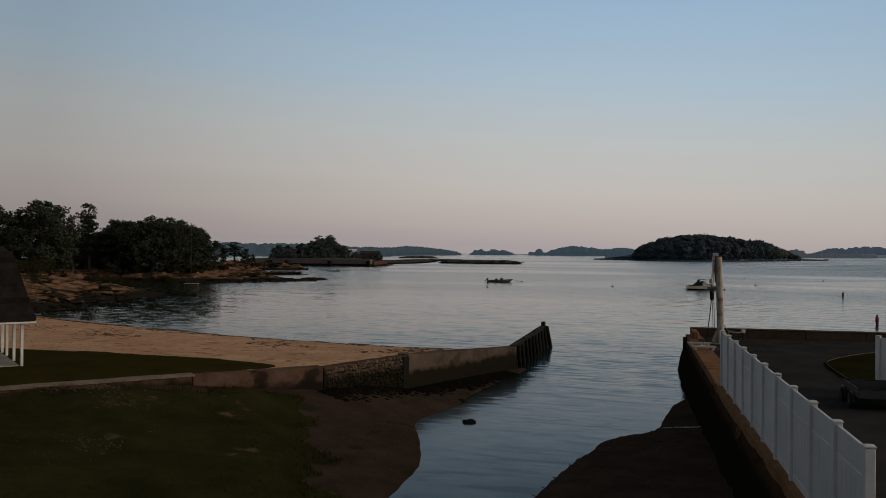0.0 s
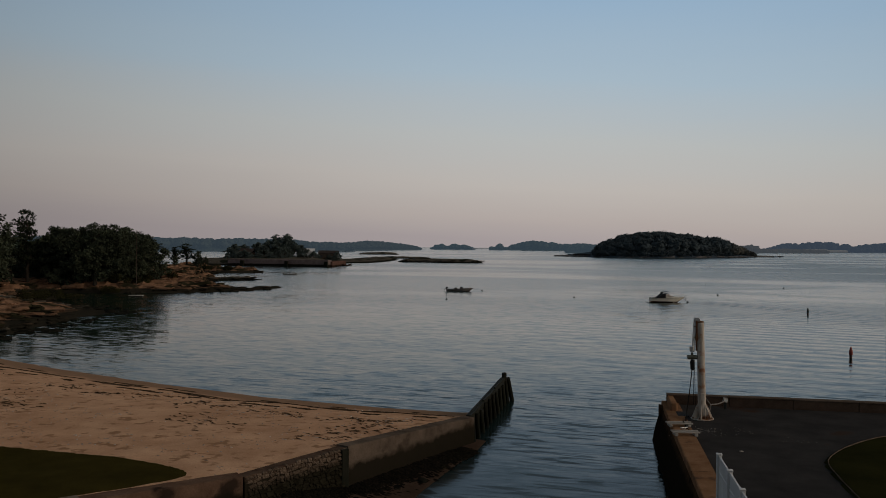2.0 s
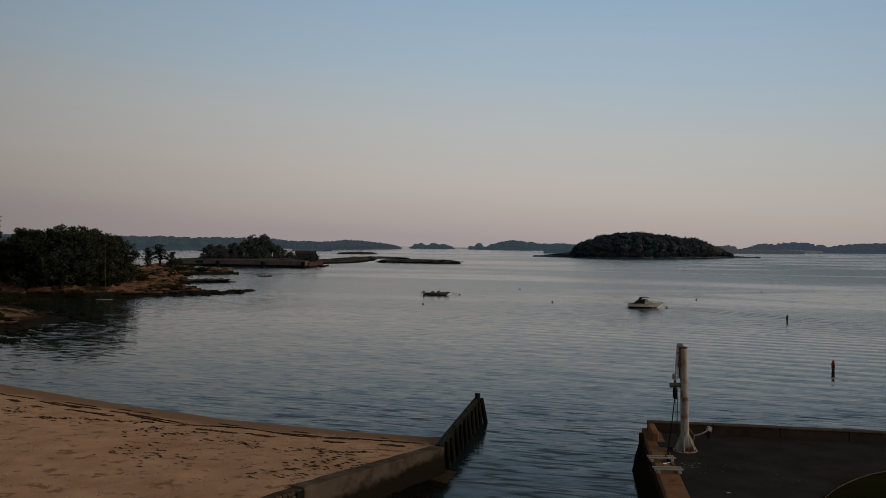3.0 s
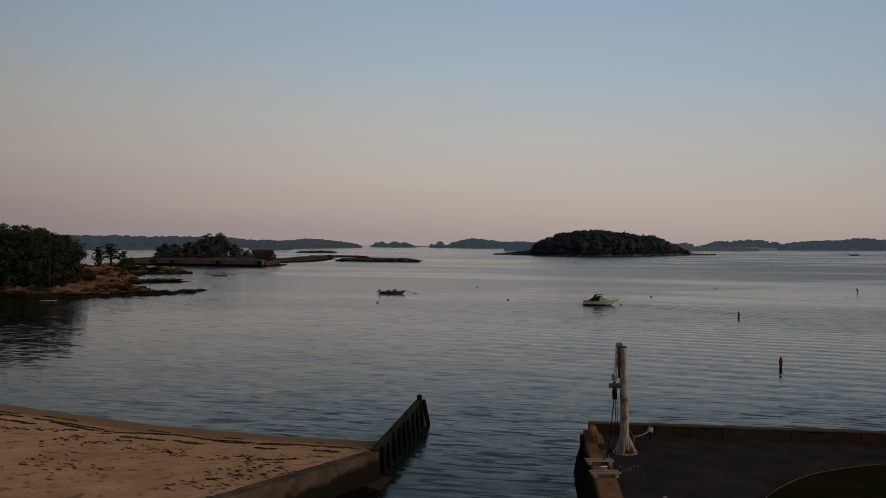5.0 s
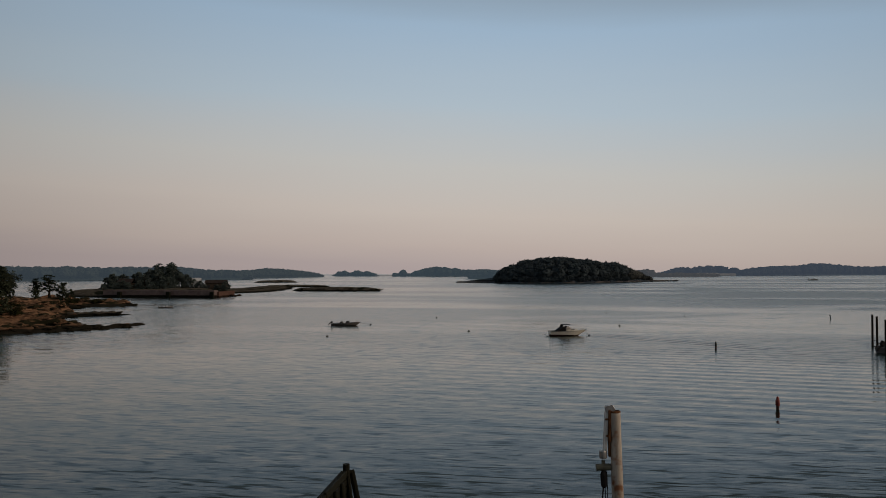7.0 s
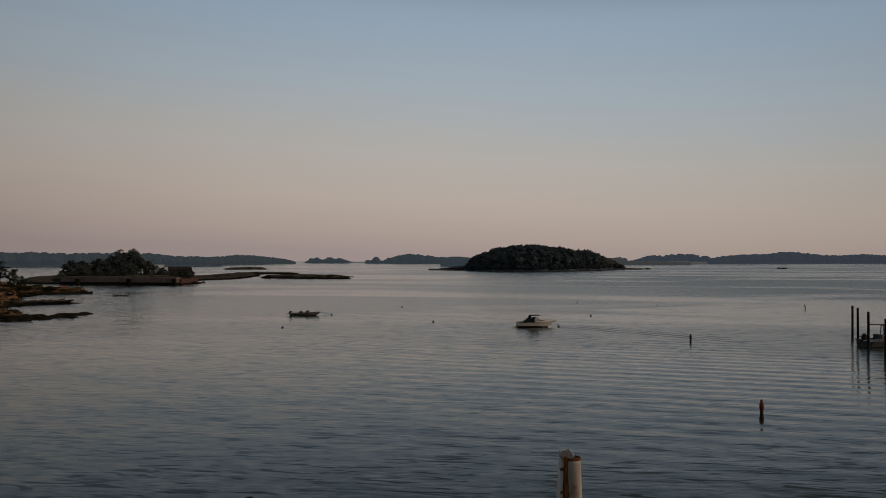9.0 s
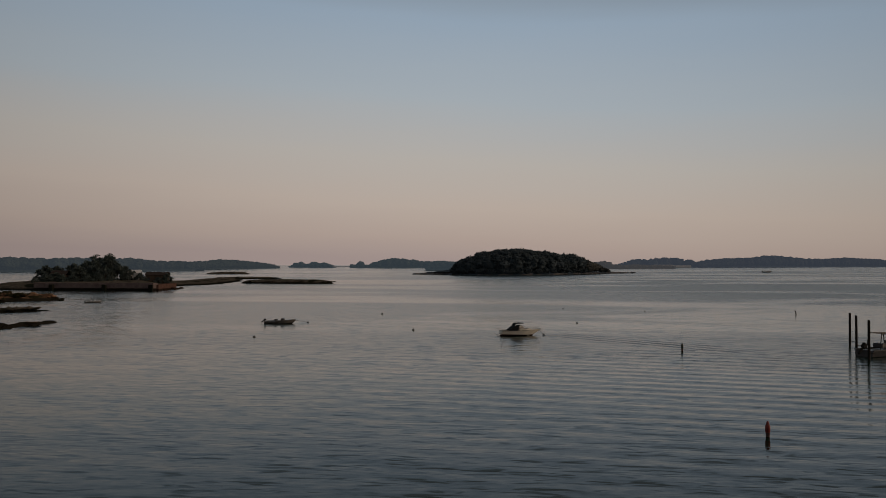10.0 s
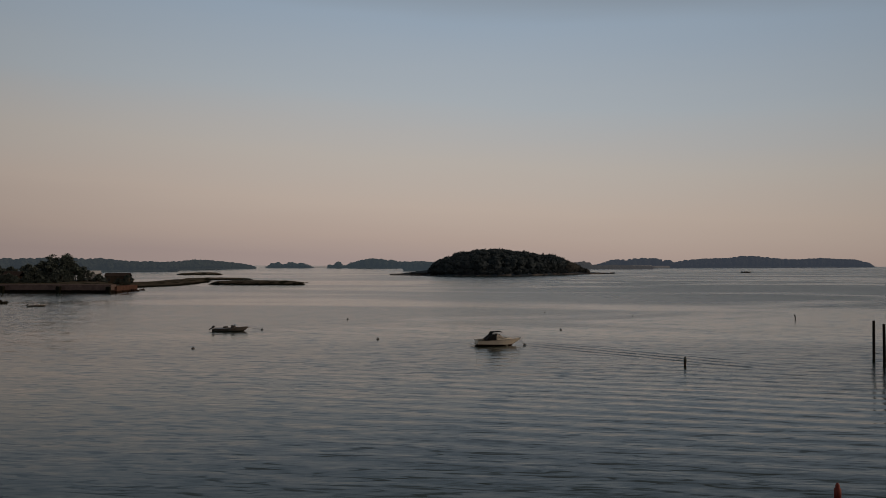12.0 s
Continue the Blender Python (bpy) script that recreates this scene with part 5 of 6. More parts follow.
part("canvas_top", bm, "canvas", cru, "black canvas top and aft cover")
for x in (-0.75, 0.35):
    for s in (-0.86, 0.86):
        bm = fresh()
        rod(bm, (-0.3, s * 1.06, 1.0), (x, s, 2.17), 0.014, 0.014, 6)
        part("canvas_strut", bm, "steel", cru)
bm = fresh()
rail = [(0.9, 0.88), (1.6, 0.72), (2.3, 0.4), (2.85, 0.06)]
pts_ = [(x, -y, sheer_at(x / L + 0.5, 1.08, 0.92) + 0.26) for x, y in rail]
pts_ += [(x, y, sheer_at(x / L + 0.5, 1.08, 0.92) + 0.26) for x, y in rail[::-1]]
pipe(bm, pts_, 0.014, 6)
for x, y, z in pts_:
    rod(bm, (x, y * 0.98, z), (x, y * 0.96, z - 0.27), 0.011, 0.011, 5)
part("bow_rail", bm, "steel", cru)
bm = fresh()
box(bm, (-3.2, 0, 0.22), (0.55, 1.7, 0.09), (0, 0, 0), 0.03)
part("swim_platform", bm, "gelcoat", cru)
bm = fresh()
box(bm, (2.98, 0, 1.16), (0.34, 0.16, 0.05), (0, -8, 0), 0.012)
rod(bm, (3.0, 0, 1.12), (3.35, 0, 0.6), 0.02, 0.02, 6)
part("bow_pulpit", bm, "steel", cru)
bm = fresh()
rod(bm, (-0.9, 0.5, 2.2), (-0.9, 0.5, 2.62), 0.012, 0.012, 5)
bmesh.ops.create_icosphere(bm, subdivisions=2, radius=0.07, matrix=Matrix.Translation((-0.9, 0.5, 2.62)))
part("stern_light", bm, "dark_metal", cru)
cru.scale = (0.97, 0.92, 0.80)


def skiff(name, x, y, turn, k, hull_mat, label, windscreen=True, trim="gelcoat_grey"):
    s = thing(name, x, y, 0, turn, label, "boat")
    L, B = 5.0 * k, 1.95 * k
    bm = fresh()
    hull_mesh(bm, L, B, 0.80 * k, 0.44 * k, 0.2 * k, 0.8)
    hull = part("hull", bm, hull_mat, s)
    bm = fresh()
    for side in (-1, 1):
        for i in range(10):
            f0, f1 = i / 10.4, (i + 1) / 10.4
            h = [B / 2 * min(1.0, (1 - max(0, (f - 0.45) / 0.55) ** 2.2)) * 0.96 for f in (f0, f1)]
            rod(bm, ((f0 - 0.5) * L, side * h[0], sheer_at(f0, 0.80, 0.44) * k + 0.02), ((f1 - 0.5) * L, side * h[1], sheer_at(f1, 0.80, 0.44) * k + 0.02), 0.055 * k, 0.055 * k, 6)
    part("gunwale", bm, trim, hull, "")
    bm = fresh()
    deck_strip(bm, L, B, lambda f: sheer_at(f, 0.80, 0.44) * k - 0.02, 0.95, 0.02, 0.99, -0.03)
    part("cockpit_cover", bm, "hull_dark", s)
    bm = fresh()
    box(bm, (0.35 * k, 0, 0.78 * k), (0.55 * k, 0.7 * k, 0.5 * k), (0, 8, 0), 0.05)
    con = part("console", bm, trim, s)
    if windscreen:
        bm = fresh()
        box(bm, (0.62 * k, 0, 1.14 * k), (0.03, 0.72 * k, 0.36 * k), (0, -28, 0), 0.006)
        part("windscreen", bm, "glass", con)
    bm = fresh()
    box(bm, (-0.75 * k, 0, 0.72 * k), (0.5 * k, 0.95 * k, 0.34 * k), (0, 0, 0), 0.06)
    part("seat", bm, trim, s)
    bm = fresh()
    box(bm, (-L / 2 - 0.02 * k, 0, 0.74 * k), (0.36 * k, 0.32 * k, 0.42 * k), (0, 42, 0), 0.07)
    box(bm, (-L / 2 - 0.30 * k, 0, 0.48 * k), (0.16 * k, 0.14 * k, 0.80 * k), (0, 52, 0), 0.02)
    part("outboard_motor", bm, "rubber", s, "dark outboard motor")
    return s


for boat in (skiff("motor_skiff", -13.4, 187.2, -4, 1.04, "skiff_hull", "grey-brown open motor skiff with console on a mooring", True, "skiff_hull"),
             skiff("motor_skiff", -70.4, 260.4, 8, 0.80, "skiff_hull", "small dark open motorboat moored off the rocks")):
    boat.scale = (1.0, 1.0, 0.78)
for (ax, ay, az), (bx, by, bz) in (((-10.85, 187.0, 0.55), (-9.05, 188.7, 0.12)), ((25.9, 163.3, 0.75), (26.6, 163.2, 0.1))):
    bm = fresh()
    pipe(bm, [(ax, ay, az), ((ax + bx) / 2, (ay + by) / 2, (az + bz) / 2 - 0.06), (bx, by, bz)], 0.022, 6)
    tagged(part("mooring_pennant", bm, "rope"), "dark mooring rope from bow to float", "rope")
skiff("motor_launch", 452, 1008, 4, 2.4, "hull_dark", "distant long low motor launch crossing the bay", False)


def mark_buoy(x, y, h, mat, label):
    b = thing("channel_buoy", x, y, 0, 0, label, "buoy")
    bm = fresh()
    lathe(bm, [(0.05, -0.7), (0.07, -0.3), (0.095, 0.0), (0.105, h * 0.28), (0.145, h * 0.32), (0.14, h * 0.72), (0.08, h * 0.80), (0.095, h * 0.86), (0.06, h * 0.96), (0.02, h)], 16)
    part("body", bm, mat, b, smooth=True)
    bm = fresh()
    lathe(bm, [(0.100, h * 0.0), (0.112, h * 0.03), (0.116, h * 0.25), (0.106, h * 0.28)], 16)
    part("collar", bm, "buoy_band", b)
    return b


mark_buoy(27.4, 95.6, 0.92, "buoy_red", "rust-red spar buoy upright in the water")
mark_buoy(38.9, 142.0, 0.90, "buoy_dark", "dark spar buoy upright in the water")
stake = thing("spar_stake", 85.2, 207.2, 0, 0, "thin dark leaning stake in the water", "stake")
bm = fresh()
rod(bm, (0.22, 0, -1), (-0.1, 0, 0.62), 0.12, 0.09, 8)
box(bm, (-0.16, 0, 0.72), (0.3, 0.14, 0.22), (0, 35, 0), 0.03)
part("staff", bm, "pile", stake)

balls = [(8.47, 172, 0.2), (3.13, 211.8, 0.2), (57.9, 217.6, 0.2), (43.3, 230.6, 0.2), (26.65, 163.2, 0.22), (-9.0, 188.8, 0.22), (-13.35, 161.5, 0.2), (36.4, 185.8, 0.2)]
first = thing("mooring_float", *balls[0], 0, "small dark round mooring float", "float", "mooring floats")
first.location.z = 0
bm = fresh()
bmesh.ops.create_uvsphere(bm, u_segments=14, v_segments=10, radius=0.2, matrix=pose(0, 0, 0.02) @ Matrix.Diagonal((1, 1, 0.78, 1)))
part("ball", bm, "float", first, smooth=True)
bm = fresh()
rod(bm, (0, 0, 0.16), (0, 0, 0.22), 0.03, 0.03, 8)
bmesh.ops.create_cone(bm, cap_ends=True, segments=10, radius1=0.06, radius2=0.06, depth=0.03, matrix=pose(0, 0, 0.23, 90))
part("pick_up_eye", bm, "dark_metal", first)
for x, y, r in balls[1:]:
    copy_thing(first, pose(x, y, 0, 0, 0, x * 31))

# piles with a moored boat between them
for x, y, h in ((60.9, 145.5, 4.12), (58.9, 140.6, 4.13), (55.35, 132.2, 4.2), (54.9, 128.2, 3.7)):
    pl = thing("mooring_pile", x, y, 0, 0, "dark tarred timber mooring pile", "pile", "mooring piles")
    bm = fresh()
    rod(bm, (0, 0, -2.5), (random.uniform(-0.06, 0.06), 0, h), 0.15, 0.13, 12)
    part("shaft", bm, "pile", pl, smooth=False)
    bm = fresh()
    rod(bm, (0, 0, 0.72), (0.55, -0.1, 0.66), 0.05, 0.04, 6)
    part("arm", bm, "pile", pl)
slip = skiff("motor_skiff", 59.8, 136.4, 18, 1.3, "hull_dark", "dark motorboat with an arched frame between mooring piles", True, "hull_dark")
bm = fresh()
pipe(bm, [(0.9, -0.95, 0.6), (0.75, -0.95, 1.75), (0.6, -0.8, 2.0), (-1.6, -0.8, 2.05), (-1.9, -0.9, 0.6)], 0.05, 7)
pipe(bm, [(0.9, 0.95, 0.6), (0.75, 0.95, 1.75), (0.6, 0.8, 2.0), (-1.6, 0.8, 2.05), (-1.9, 0.9, 0.6)], 0.05, 7)
part("canopy_frame", bm, "dark_metal", slip)
bm = fresh()
box(bm, (-0.5, 0, 2.06), (2.2, 1.6, 0.06), (0, 1, 0), 0.02)
part("canopy", bm, "tan_canvas", slip)
slip.scale = (1.0, 1.0, 1.2)

# ---------------------------------------------------------------- rocky point, reefs and islands
POINT = rounded([(-49, 87), (-48.5, 98), (-51.5, 106), (-52.5, 114), (-53, 121), (-52, 126.5), (-58, 129), (-64, 134), (-71, 141.5), (-80, 150), (-87, 158), (-83, 164.5), (-72.5, 162), (-67, 165.5), (-57, 173), (-53.0, 177), (-51.2, 184), (-52.0, 193), (-53.6, 186), (-58, 181), (-66, 190),
                 (-75, 204), (-78, 222), (-90, 240), (-97, 262), (-88, 270), (-84, 279), (-98, 286), (-125, 300), (-170, 310), (-230, 260), (-230, 60), (-120, 62), (-80, 78)], 2)



COVE = rounded([(-56, 129.5), (-63, 136), (-70, 143.5), (-79, 152), (-86, 160), (-92, 158), (-92, 150), (-84, 141), (-74, 132), (-64, 126.5)], 2)


def terraced(z, step):
    """Flat ledges with steep risers."""
    k = np.floor(z / step)
    f = z / step - k
    return (k + np.clip((f - 0.62) / 0.38, 0, 1) + 0.12 * f) * step


def point_height(x, y, d):
    base = shore_rise(d + (fbm(x / 7, y / 7, 3, 3) - 0.5) * 4.0, 5.5, 1.75)
    inner = 1.1 * np.clip((d - 12) / 22, 0, 1)
    spit = np.clip(1 - np.hypot(x + 56, y - 177) / 14, 0, 1)
    rock = (ledges(x, y, 9.0, 6) + 0.55 * ledges(x + 40, y, 3.6, 16) + 0.25 * ledges(x, y + 70, 1.7, 26)) * np.clip(d / 2, 0.25, 1) * (1 - 0.7 * np.clip((d - 16) / 14, 0, 1))
    z = base * (1 - 0.72 * spit) + inner + rock * 1.5 * (1 - 0.6 * spit)
    low = np.clip((140 - y) / 14, 0, 1)
    z = z * (1 - low) + low * (0.85 * (1 - np.exp(-np.maximum(d, 0) / 3.0)) + 0.17 * np.maximum(d - 4.5, 0) * np.clip((26 - d) / 12, 0, 1) + np.where(d < 0, 0.25 * d, 0) + 0.35 * rock)
    z = terraced(z + (fbm(x / 2.6, y / 1.9, 3, 61) - 0.5) * 0.4, 0.32) + (fbm(x / 1.2, y / 0.9, 3, 62) - 0.5) * 0.22
    cove = np.clip(outline_distance(x, y, COVE) / 3.0, 0, 1)
    return z * (1 - cove) + cove * np.clip(0.13 * d, -0.6, 1.1)


tagged(height_field("ground_point", POINT, 0.7, point_height, "granite", 4.0, smooth=False), "pink granite point with a black weedy tide line", "rocks", kind="structure")


tagged(height_field("ground_cove", COVE, 0.8, lambda x, y, d: point_height(x, y, outline_distance(x, y, POINT)) + np.where(d > 1.2, 0.05, -0.25), "cove_sand", 1.0), "brown sandy cove between the granite ledges", "beach", kind="structure")


def island(name, outline, step, top, run, rough, mat, seed, label):
    out = rounded(outline, 2)
    return tagged(height_field(name, out, step, lambda x, y, d: shore_rise(d + (fbm(x / (step * 6), y / (step * 6), 3, seed) - 0.5) * step * 3, run, top) + ledges(x, y, step * 8, seed) * rough * np.clip(d / run, 0.1, 1), mat, step * 2.5),
                  label, "rocks", kind="structure")


island("rock_reef_1", [(-69, 221), (-66.5, 224), (-68, 227), (-76, 226), (-84, 222), (-86, 216), (-76, 216)], 0.8, 0.55, 2.2, 0.9, "reef", 71, "low dark weedy reef off the point")
island("rock_reef_2", [(-26, 456), (-25, 462), (-34, 470), (-52, 474), (-70, 472), (-75, 468), (-66, 462), (-46, 456)], 1.4, 2.3, 3.5, 0.5, "reef", 72, "low bare rock bar with weedy edges")
island("rock_reef_3", [(-66, 586), (-72, 592), (-100, 590), (-116, 578), (-104, 574), (-84, 580)], 1.8, 1.6, 3.5, 0.6, "reef", 73, "low dark reef in the bay")
island("rock_reef_4", [(-92, 402), (-84, 420), (-78, 450), (-80, 500), (-84, 540), (-96, 556), (-108, 545), (-112, 500), (-112, 450), (-118, 405)], 2.2, 1.5, 6, 0.7, "reef", 74, "long low reef beyond the stone pier")
island("rock_reef_5", [(-128, 820), (-136, 830), (-160, 822), (-172, 805), (-160, 797), (-140, 806)], 2.5, 2.4, 5, 0.7, "reef", 75, "small far reef")
island("rock_reef_6", [(-340, 900), (-300, 905), (-270, 915), (-290, 925), (-350, 915)], 3, 1.6, 5, 0.7, "reef", 76, "thin far reef before the left shore")
ISLE = [(-84, 352), (-82.5, 378), (-92, 398), (-112, 416), (-136, 408), (-150, 390), (-150, 366), (-130, 358), (-105, 354)]
island("ground_islet", ISLE, 1.5, 3.0, 4, 0.7, "reef", 77, "rocky wooded islet behind the stone pier")
BIG = [(22, 800), (32, 794), (48, 778), (66, 754), (90, 746), (112, 745), (150, 772), (184, 822), (215, 868), (240, 898), (262, 914), (258, 922), (225, 918), (180, 905), (120, 880), (70, 840), (44, 806), (30, 806)]


def big_height(x, y, d):
    hill = 9.5 * np.exp(-(((x - 115) / 60) ** 2 + ((y - 815) / 60) ** 2)) * np.clip(d / 14, 0, 1)
    return shore_rise(d, 4, 1.5) + hill + ledges(x, y, 18, 8) * 0.8 * np.clip(d / 5, 0.1, 1)


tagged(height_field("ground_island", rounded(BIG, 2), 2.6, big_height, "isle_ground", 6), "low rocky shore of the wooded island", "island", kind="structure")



def boulders(name, outline, count, band, lo, hi, ground, mat, seed, label):
    """Angular blocks strewn along a shore, joined."""
    g = np.random.default_rng(seed)
    bm = fresh()
    bmesh.ops.create_icosphere(bm, subdivisions=2, radius=1)
    bm.verts.ensure_lookup_table()
    base = np.array([v.co[:] for v in bm.verts])
    tris = np.array([[v.index for v in f.verts] for f in bm.faces])
    bm.free()
    px, py = zip(*outline)
    verts, faces, spots, made = [], [], [], 0
    while made < count:
        x, y = g.uniform(max(min(px), -130), max(px), 4000), g.uniform(min(py), max(py), 4000)
        d = outline_distance(x, y, outline)
        ok = (d > band[0]) & (d < band[1]) & (fbm(x / 9, y / 9, 2, seed) > 0.42)
        for cx, cy in zip(x[ok], y[ok]):
            if made >= count:
                break
            s = lo + (hi - lo) * g.random() ** 2.2
            p = np.sign(base) * np.abs(base) ** 0.55
            p = p * (s * g.uniform([1.0, 0.6, 0.2], [2.4, 1.2, 0.42])) + g.normal(0, 0.09 * s, base.shape)
            a = g.uniform(-0.5, 0.5)
            q = np.c_[p[:, 0] * math.cos(a) - p[:, 1] * math.sin(a), p[:, 0] * math.sin(a) + p[:, 1] * math.cos(a), p[:, 2] + 0.12 * p[:, 0]]
            verts.append(q)
            spots.append((cx, cy))
            faces.append(tris + made * len(base))
            made += 1
    spots = np.array(spots)
    at = np.c_[spots, ground(spots[:, 0], spots[:, 1])]
    verts = [q + c for q, c in zip(verts, at)]
    ob = raw(name, np.concatenate(verts).tolist(), np.concatenate(faces).tolist(), mat)
    return tagged(ob, label, "rocks", kind="stuff")


def on_point(x, y):
    return np.maximum(point_height(x, y, outline_distance(x, y, POINT)), -0.05)


boulders("shore_rocks", [q for q in POINT if q[1] > 140], 620, (-1.0, 12), 0.3, 1.3, on_point, "granite", 81, "broken pink granite blocks along the point")
boulders("ledge_rocks", [(-49, 90), (-48.5, 98), (-51.5, 106), (-52.5, 114), (-53, 121), (-52, 126.5), (-60, 124), (-66, 112), (-62, 92)], 150, (-0.5, 8), 0.25, 0.9, on_point, "granite", 86, "rounded pink granite blocks on the near ledge")
boulders("tide_rocks", [(-49, 90), (-47.5, 100), (-50, 112), (-52, 126), (-60, 136), (-70, 120), (-60, 92)], 160, (-1.5, 6), 0.2, 0.7, on_point, "reef", 82, "dark weed-covered boulders at the tide line")
BAR = [(-26, 456), (-25, 462), (-34, 470), (-52, 474), (-70, 472), (-75, 468), (-66, 462), (-46, 456)]
boulders("bar_rocks", BAR, 110, (-0.5, 6), 0.4, 1.5, lambda x, y: np.full(np.shape(x), 0.9), "reef", 84, "dark weedy rocks along the bar")
boulders("reef_rocks", [(-66, 224), (-70, 228), (-84, 224), (-84, 217), (-72, 219)], 60, (0, 5), 0.3, 1.1, lambda x, y: np.full(np.shape(x), 0.35), "reef", 83, "dark weedy rocks of the reef")

boulders("island_rocks", rounded(BIG, 2), 420, (-1.0, 3.0), 0.7, 2.4, lambda x, y: np.full(np.shape(x), 0.5), "isle_rock", 85, "pale weathered rocks along the island shore")

# ---------------------------------------------------------------- stone pier of the islet
pier = thing("stone_pier", -127, 356.6, 0, 0, "long dark granite block pier along the islet", "pier")
P0, P1_ = Vector((0, 0, 0)), Vector((45.2, -6.6, 0))
pd_ = (P1_ - P0).normalized()
ps_ = Vector((-pd_.y, pd_.x, 0))
ang = math.degrees(math.atan2(pd_.y, pd_.x))
bm = fresh()
c = (P0 + P1_) / 2 + ps_ * 2.2
box(bm, (c.x, c.y, 0.6), (45.4, 3.9, 4.4), (0, 0, ang), 0.05)
part("core", bm, "block_wall", pier)
E1 = P1_ + ps_ * 2
bm = fresh()
box(bm, (E1.x - 1.0, E1.y + 14, 0.4), (3.2, 26, 3.4), (0, 0, 1), 0.05)
part("return_wall", bm, "red_rock", pier, "reddish lower return of the pier")
for k, f in enumerate((0.16, 0.60, 0.985)):
    q = P0 + (P1_ - P0) * f - ps_ * 0.4
    bm = fresh()
    box(bm, (q.x, q.y, 0.5), (1.5, 1.1, 3.4), (0, 0, ang), 0.12)
    part("buttress", bm, "timber", pier, "dark timber fender against the pier")
for k in range(14):
    bm = fresh()
    bmesh.ops.create_icosphere(bm, subdivisions=1, radius=random.uniform(0.5, 1.1), matrix=pose(P1_.x + random.uniform(-1, 4), P1_.y + random.uniform(8, 30), random.uniform(-0.2, 0.5)) @ Matrix.Diagonal((1.3, 1, 0.7, 1)))
    for v in bm.verts:
        v.co += Vector((random.uniform(-0.2, 0.2), random.uniform(-0.2, 0.2), random.uniform(-0.15, 0.15)))
    part("rubble", bm, "red_rock", pier)

# ---------------------------------------------------------------- trees


def leaf_cloud(centres, radii, per, size, seed, squash=0.8):
    """Many small leaf faces gathered into clumps."""
    g = np.random.default_rng(seed)
    c = np.repeat(np.asarray(centres, float), per, 0)
    r = np.repeat(np.asarray(radii, float), per)
    d = g.normal(size=c.shape)
    d /= np.linalg.norm(d, axis=1)[:, None]
    d *= (g.random(len(c)) ** 0.45)[:, None] * r[:, None]
    d[:, 2] *= squash
    c = c + d
    u = g.normal(size=c.shape)
    u /= np.linalg.norm(u, axis=1)[:, None]
    w = np.cross(u, g.normal(size=c.shape))
    w /= np.linalg.norm(w, axis=1)[:, None]
    s = (g.uniform(0.6, 1.3, len(c)) * size)[:, None]
    v = np.stack([c - u * s, c - w * s * 0.55, c + u * s, c + w * s * 0.55], 1).reshape(-1, 3)
    return v.tolist(), (np.arange(len(c))[:, None] * 4 + np.arange(4)).tolist()


def tree(h, spread, seed, low=0.18, mat="leaf", style="broad", leaf=0.2, clumps=90, per=34):
    """A tapered trunk with limbs and a ragged crown; returns the thing, standing at the origin."""
    g = np.random.default_rng(seed)
    root = thing("pine_tree" if style == "pine" else "tree")
    bm = fresh()
    pts = [Vector((0, 0, -0.6))]
    for k in range(1, 6):
        pts.append(Vector((g.normal(0, 0.02 * h), g.normal(0, 0.02 * h), h * 0.86 * k / 5)))
    for k, (a, b) in enumerate(zip(pts, pts[1:])):
        rod(bm, a, b, 0.032 * h * (1 - 0.17 * k), 0.032 * h * (1 - 0.17 * (k + 1)), 8)
    centres, radii = [], []
    n = 15 if style != "pine" else 18
    for k in range(n):
        f = low + (0.94 - low) * (k + g.uniform(0, 0.6)) / n
        a = k * 2.4 + g.uniform(-0.4, 0.4)
        base = pts[0].lerp(pts[-1], min(0.98, f * 0.95))
        if style == "pine":
            reach = spread * (1.0 - 0.75 * f) * g.uniform(0.6, 1.15)
            end = base + Vector((math.cos(a) * reach, math.sin(a) * reach, g.uniform(-0.01, 0.05) * h))
        else:
            reach = spread * math.sqrt(max(0.08, 1 - (2 * (f - low) / (1 - low) - 0.85) ** 2)) * g.uniform(0.5, 0.85)
            end = base + Vector((math.cos(a) * reach, math.sin(a) * reach, g.uniform(0.02, 0.1) * h))
        rod(bm, base, base.lerp(end, 0.55) + Vector((0, 0, 0.01 * h)), 0.011 * h, 0.007 * h, 6)
        rod(bm, base.lerp(end, 0.55) + Vector((0, 0, 0.01 * h)), end, 0.007 * h, 0.003 * h, 5)
        if style == "pine":
            for q in range(max(2, clumps // n)):
                p = base.lerp(end, g.uniform(0.35, 1.08))
                j = 0.05 * h
                centres.append((p.x + g.normal(0, j), p.y + g.normal(0, j), p.z + g.normal(0, j * 0.35)))
                radii.append(h * g.uniform(0.03, 0.07))
        else:
            lobe = h * g.uniform(0.12, 0.19)
            for q in range(max(6, clumps // n)):
                d = Vector(g.normal(0, 1, 3)).normalized() * lobe * g.uniform(0.45, 1.0)
                c = base.lerp(end, g.uniform(0.6, 1.0)) + Vector((d.x, d.y, d.z * 0.75))
                centres.append((c.x, c.y, min(c.z, h * 0.965)))
                radii.append(h * g.uniform(0.045, 0.085))
    for q in range(16):
        d = Vector(g.normal(0, 1, 3)).normalized() * 0.10 * h
        centres.append((pts[-1].x + d.x, pts[-1].y + d.y, 0.84 * h + d.z * 0.8))
        radii.append(h * g.uniform(0.05, 0.08))
    part("trunk", bm, "bark", root)
    v, f = leaf_cloud(centres, radii, per, leaf, seed + 1, 0.5 if style == "pine" else 0.8)
    raw("crown", v, f, mat, root)
    return root


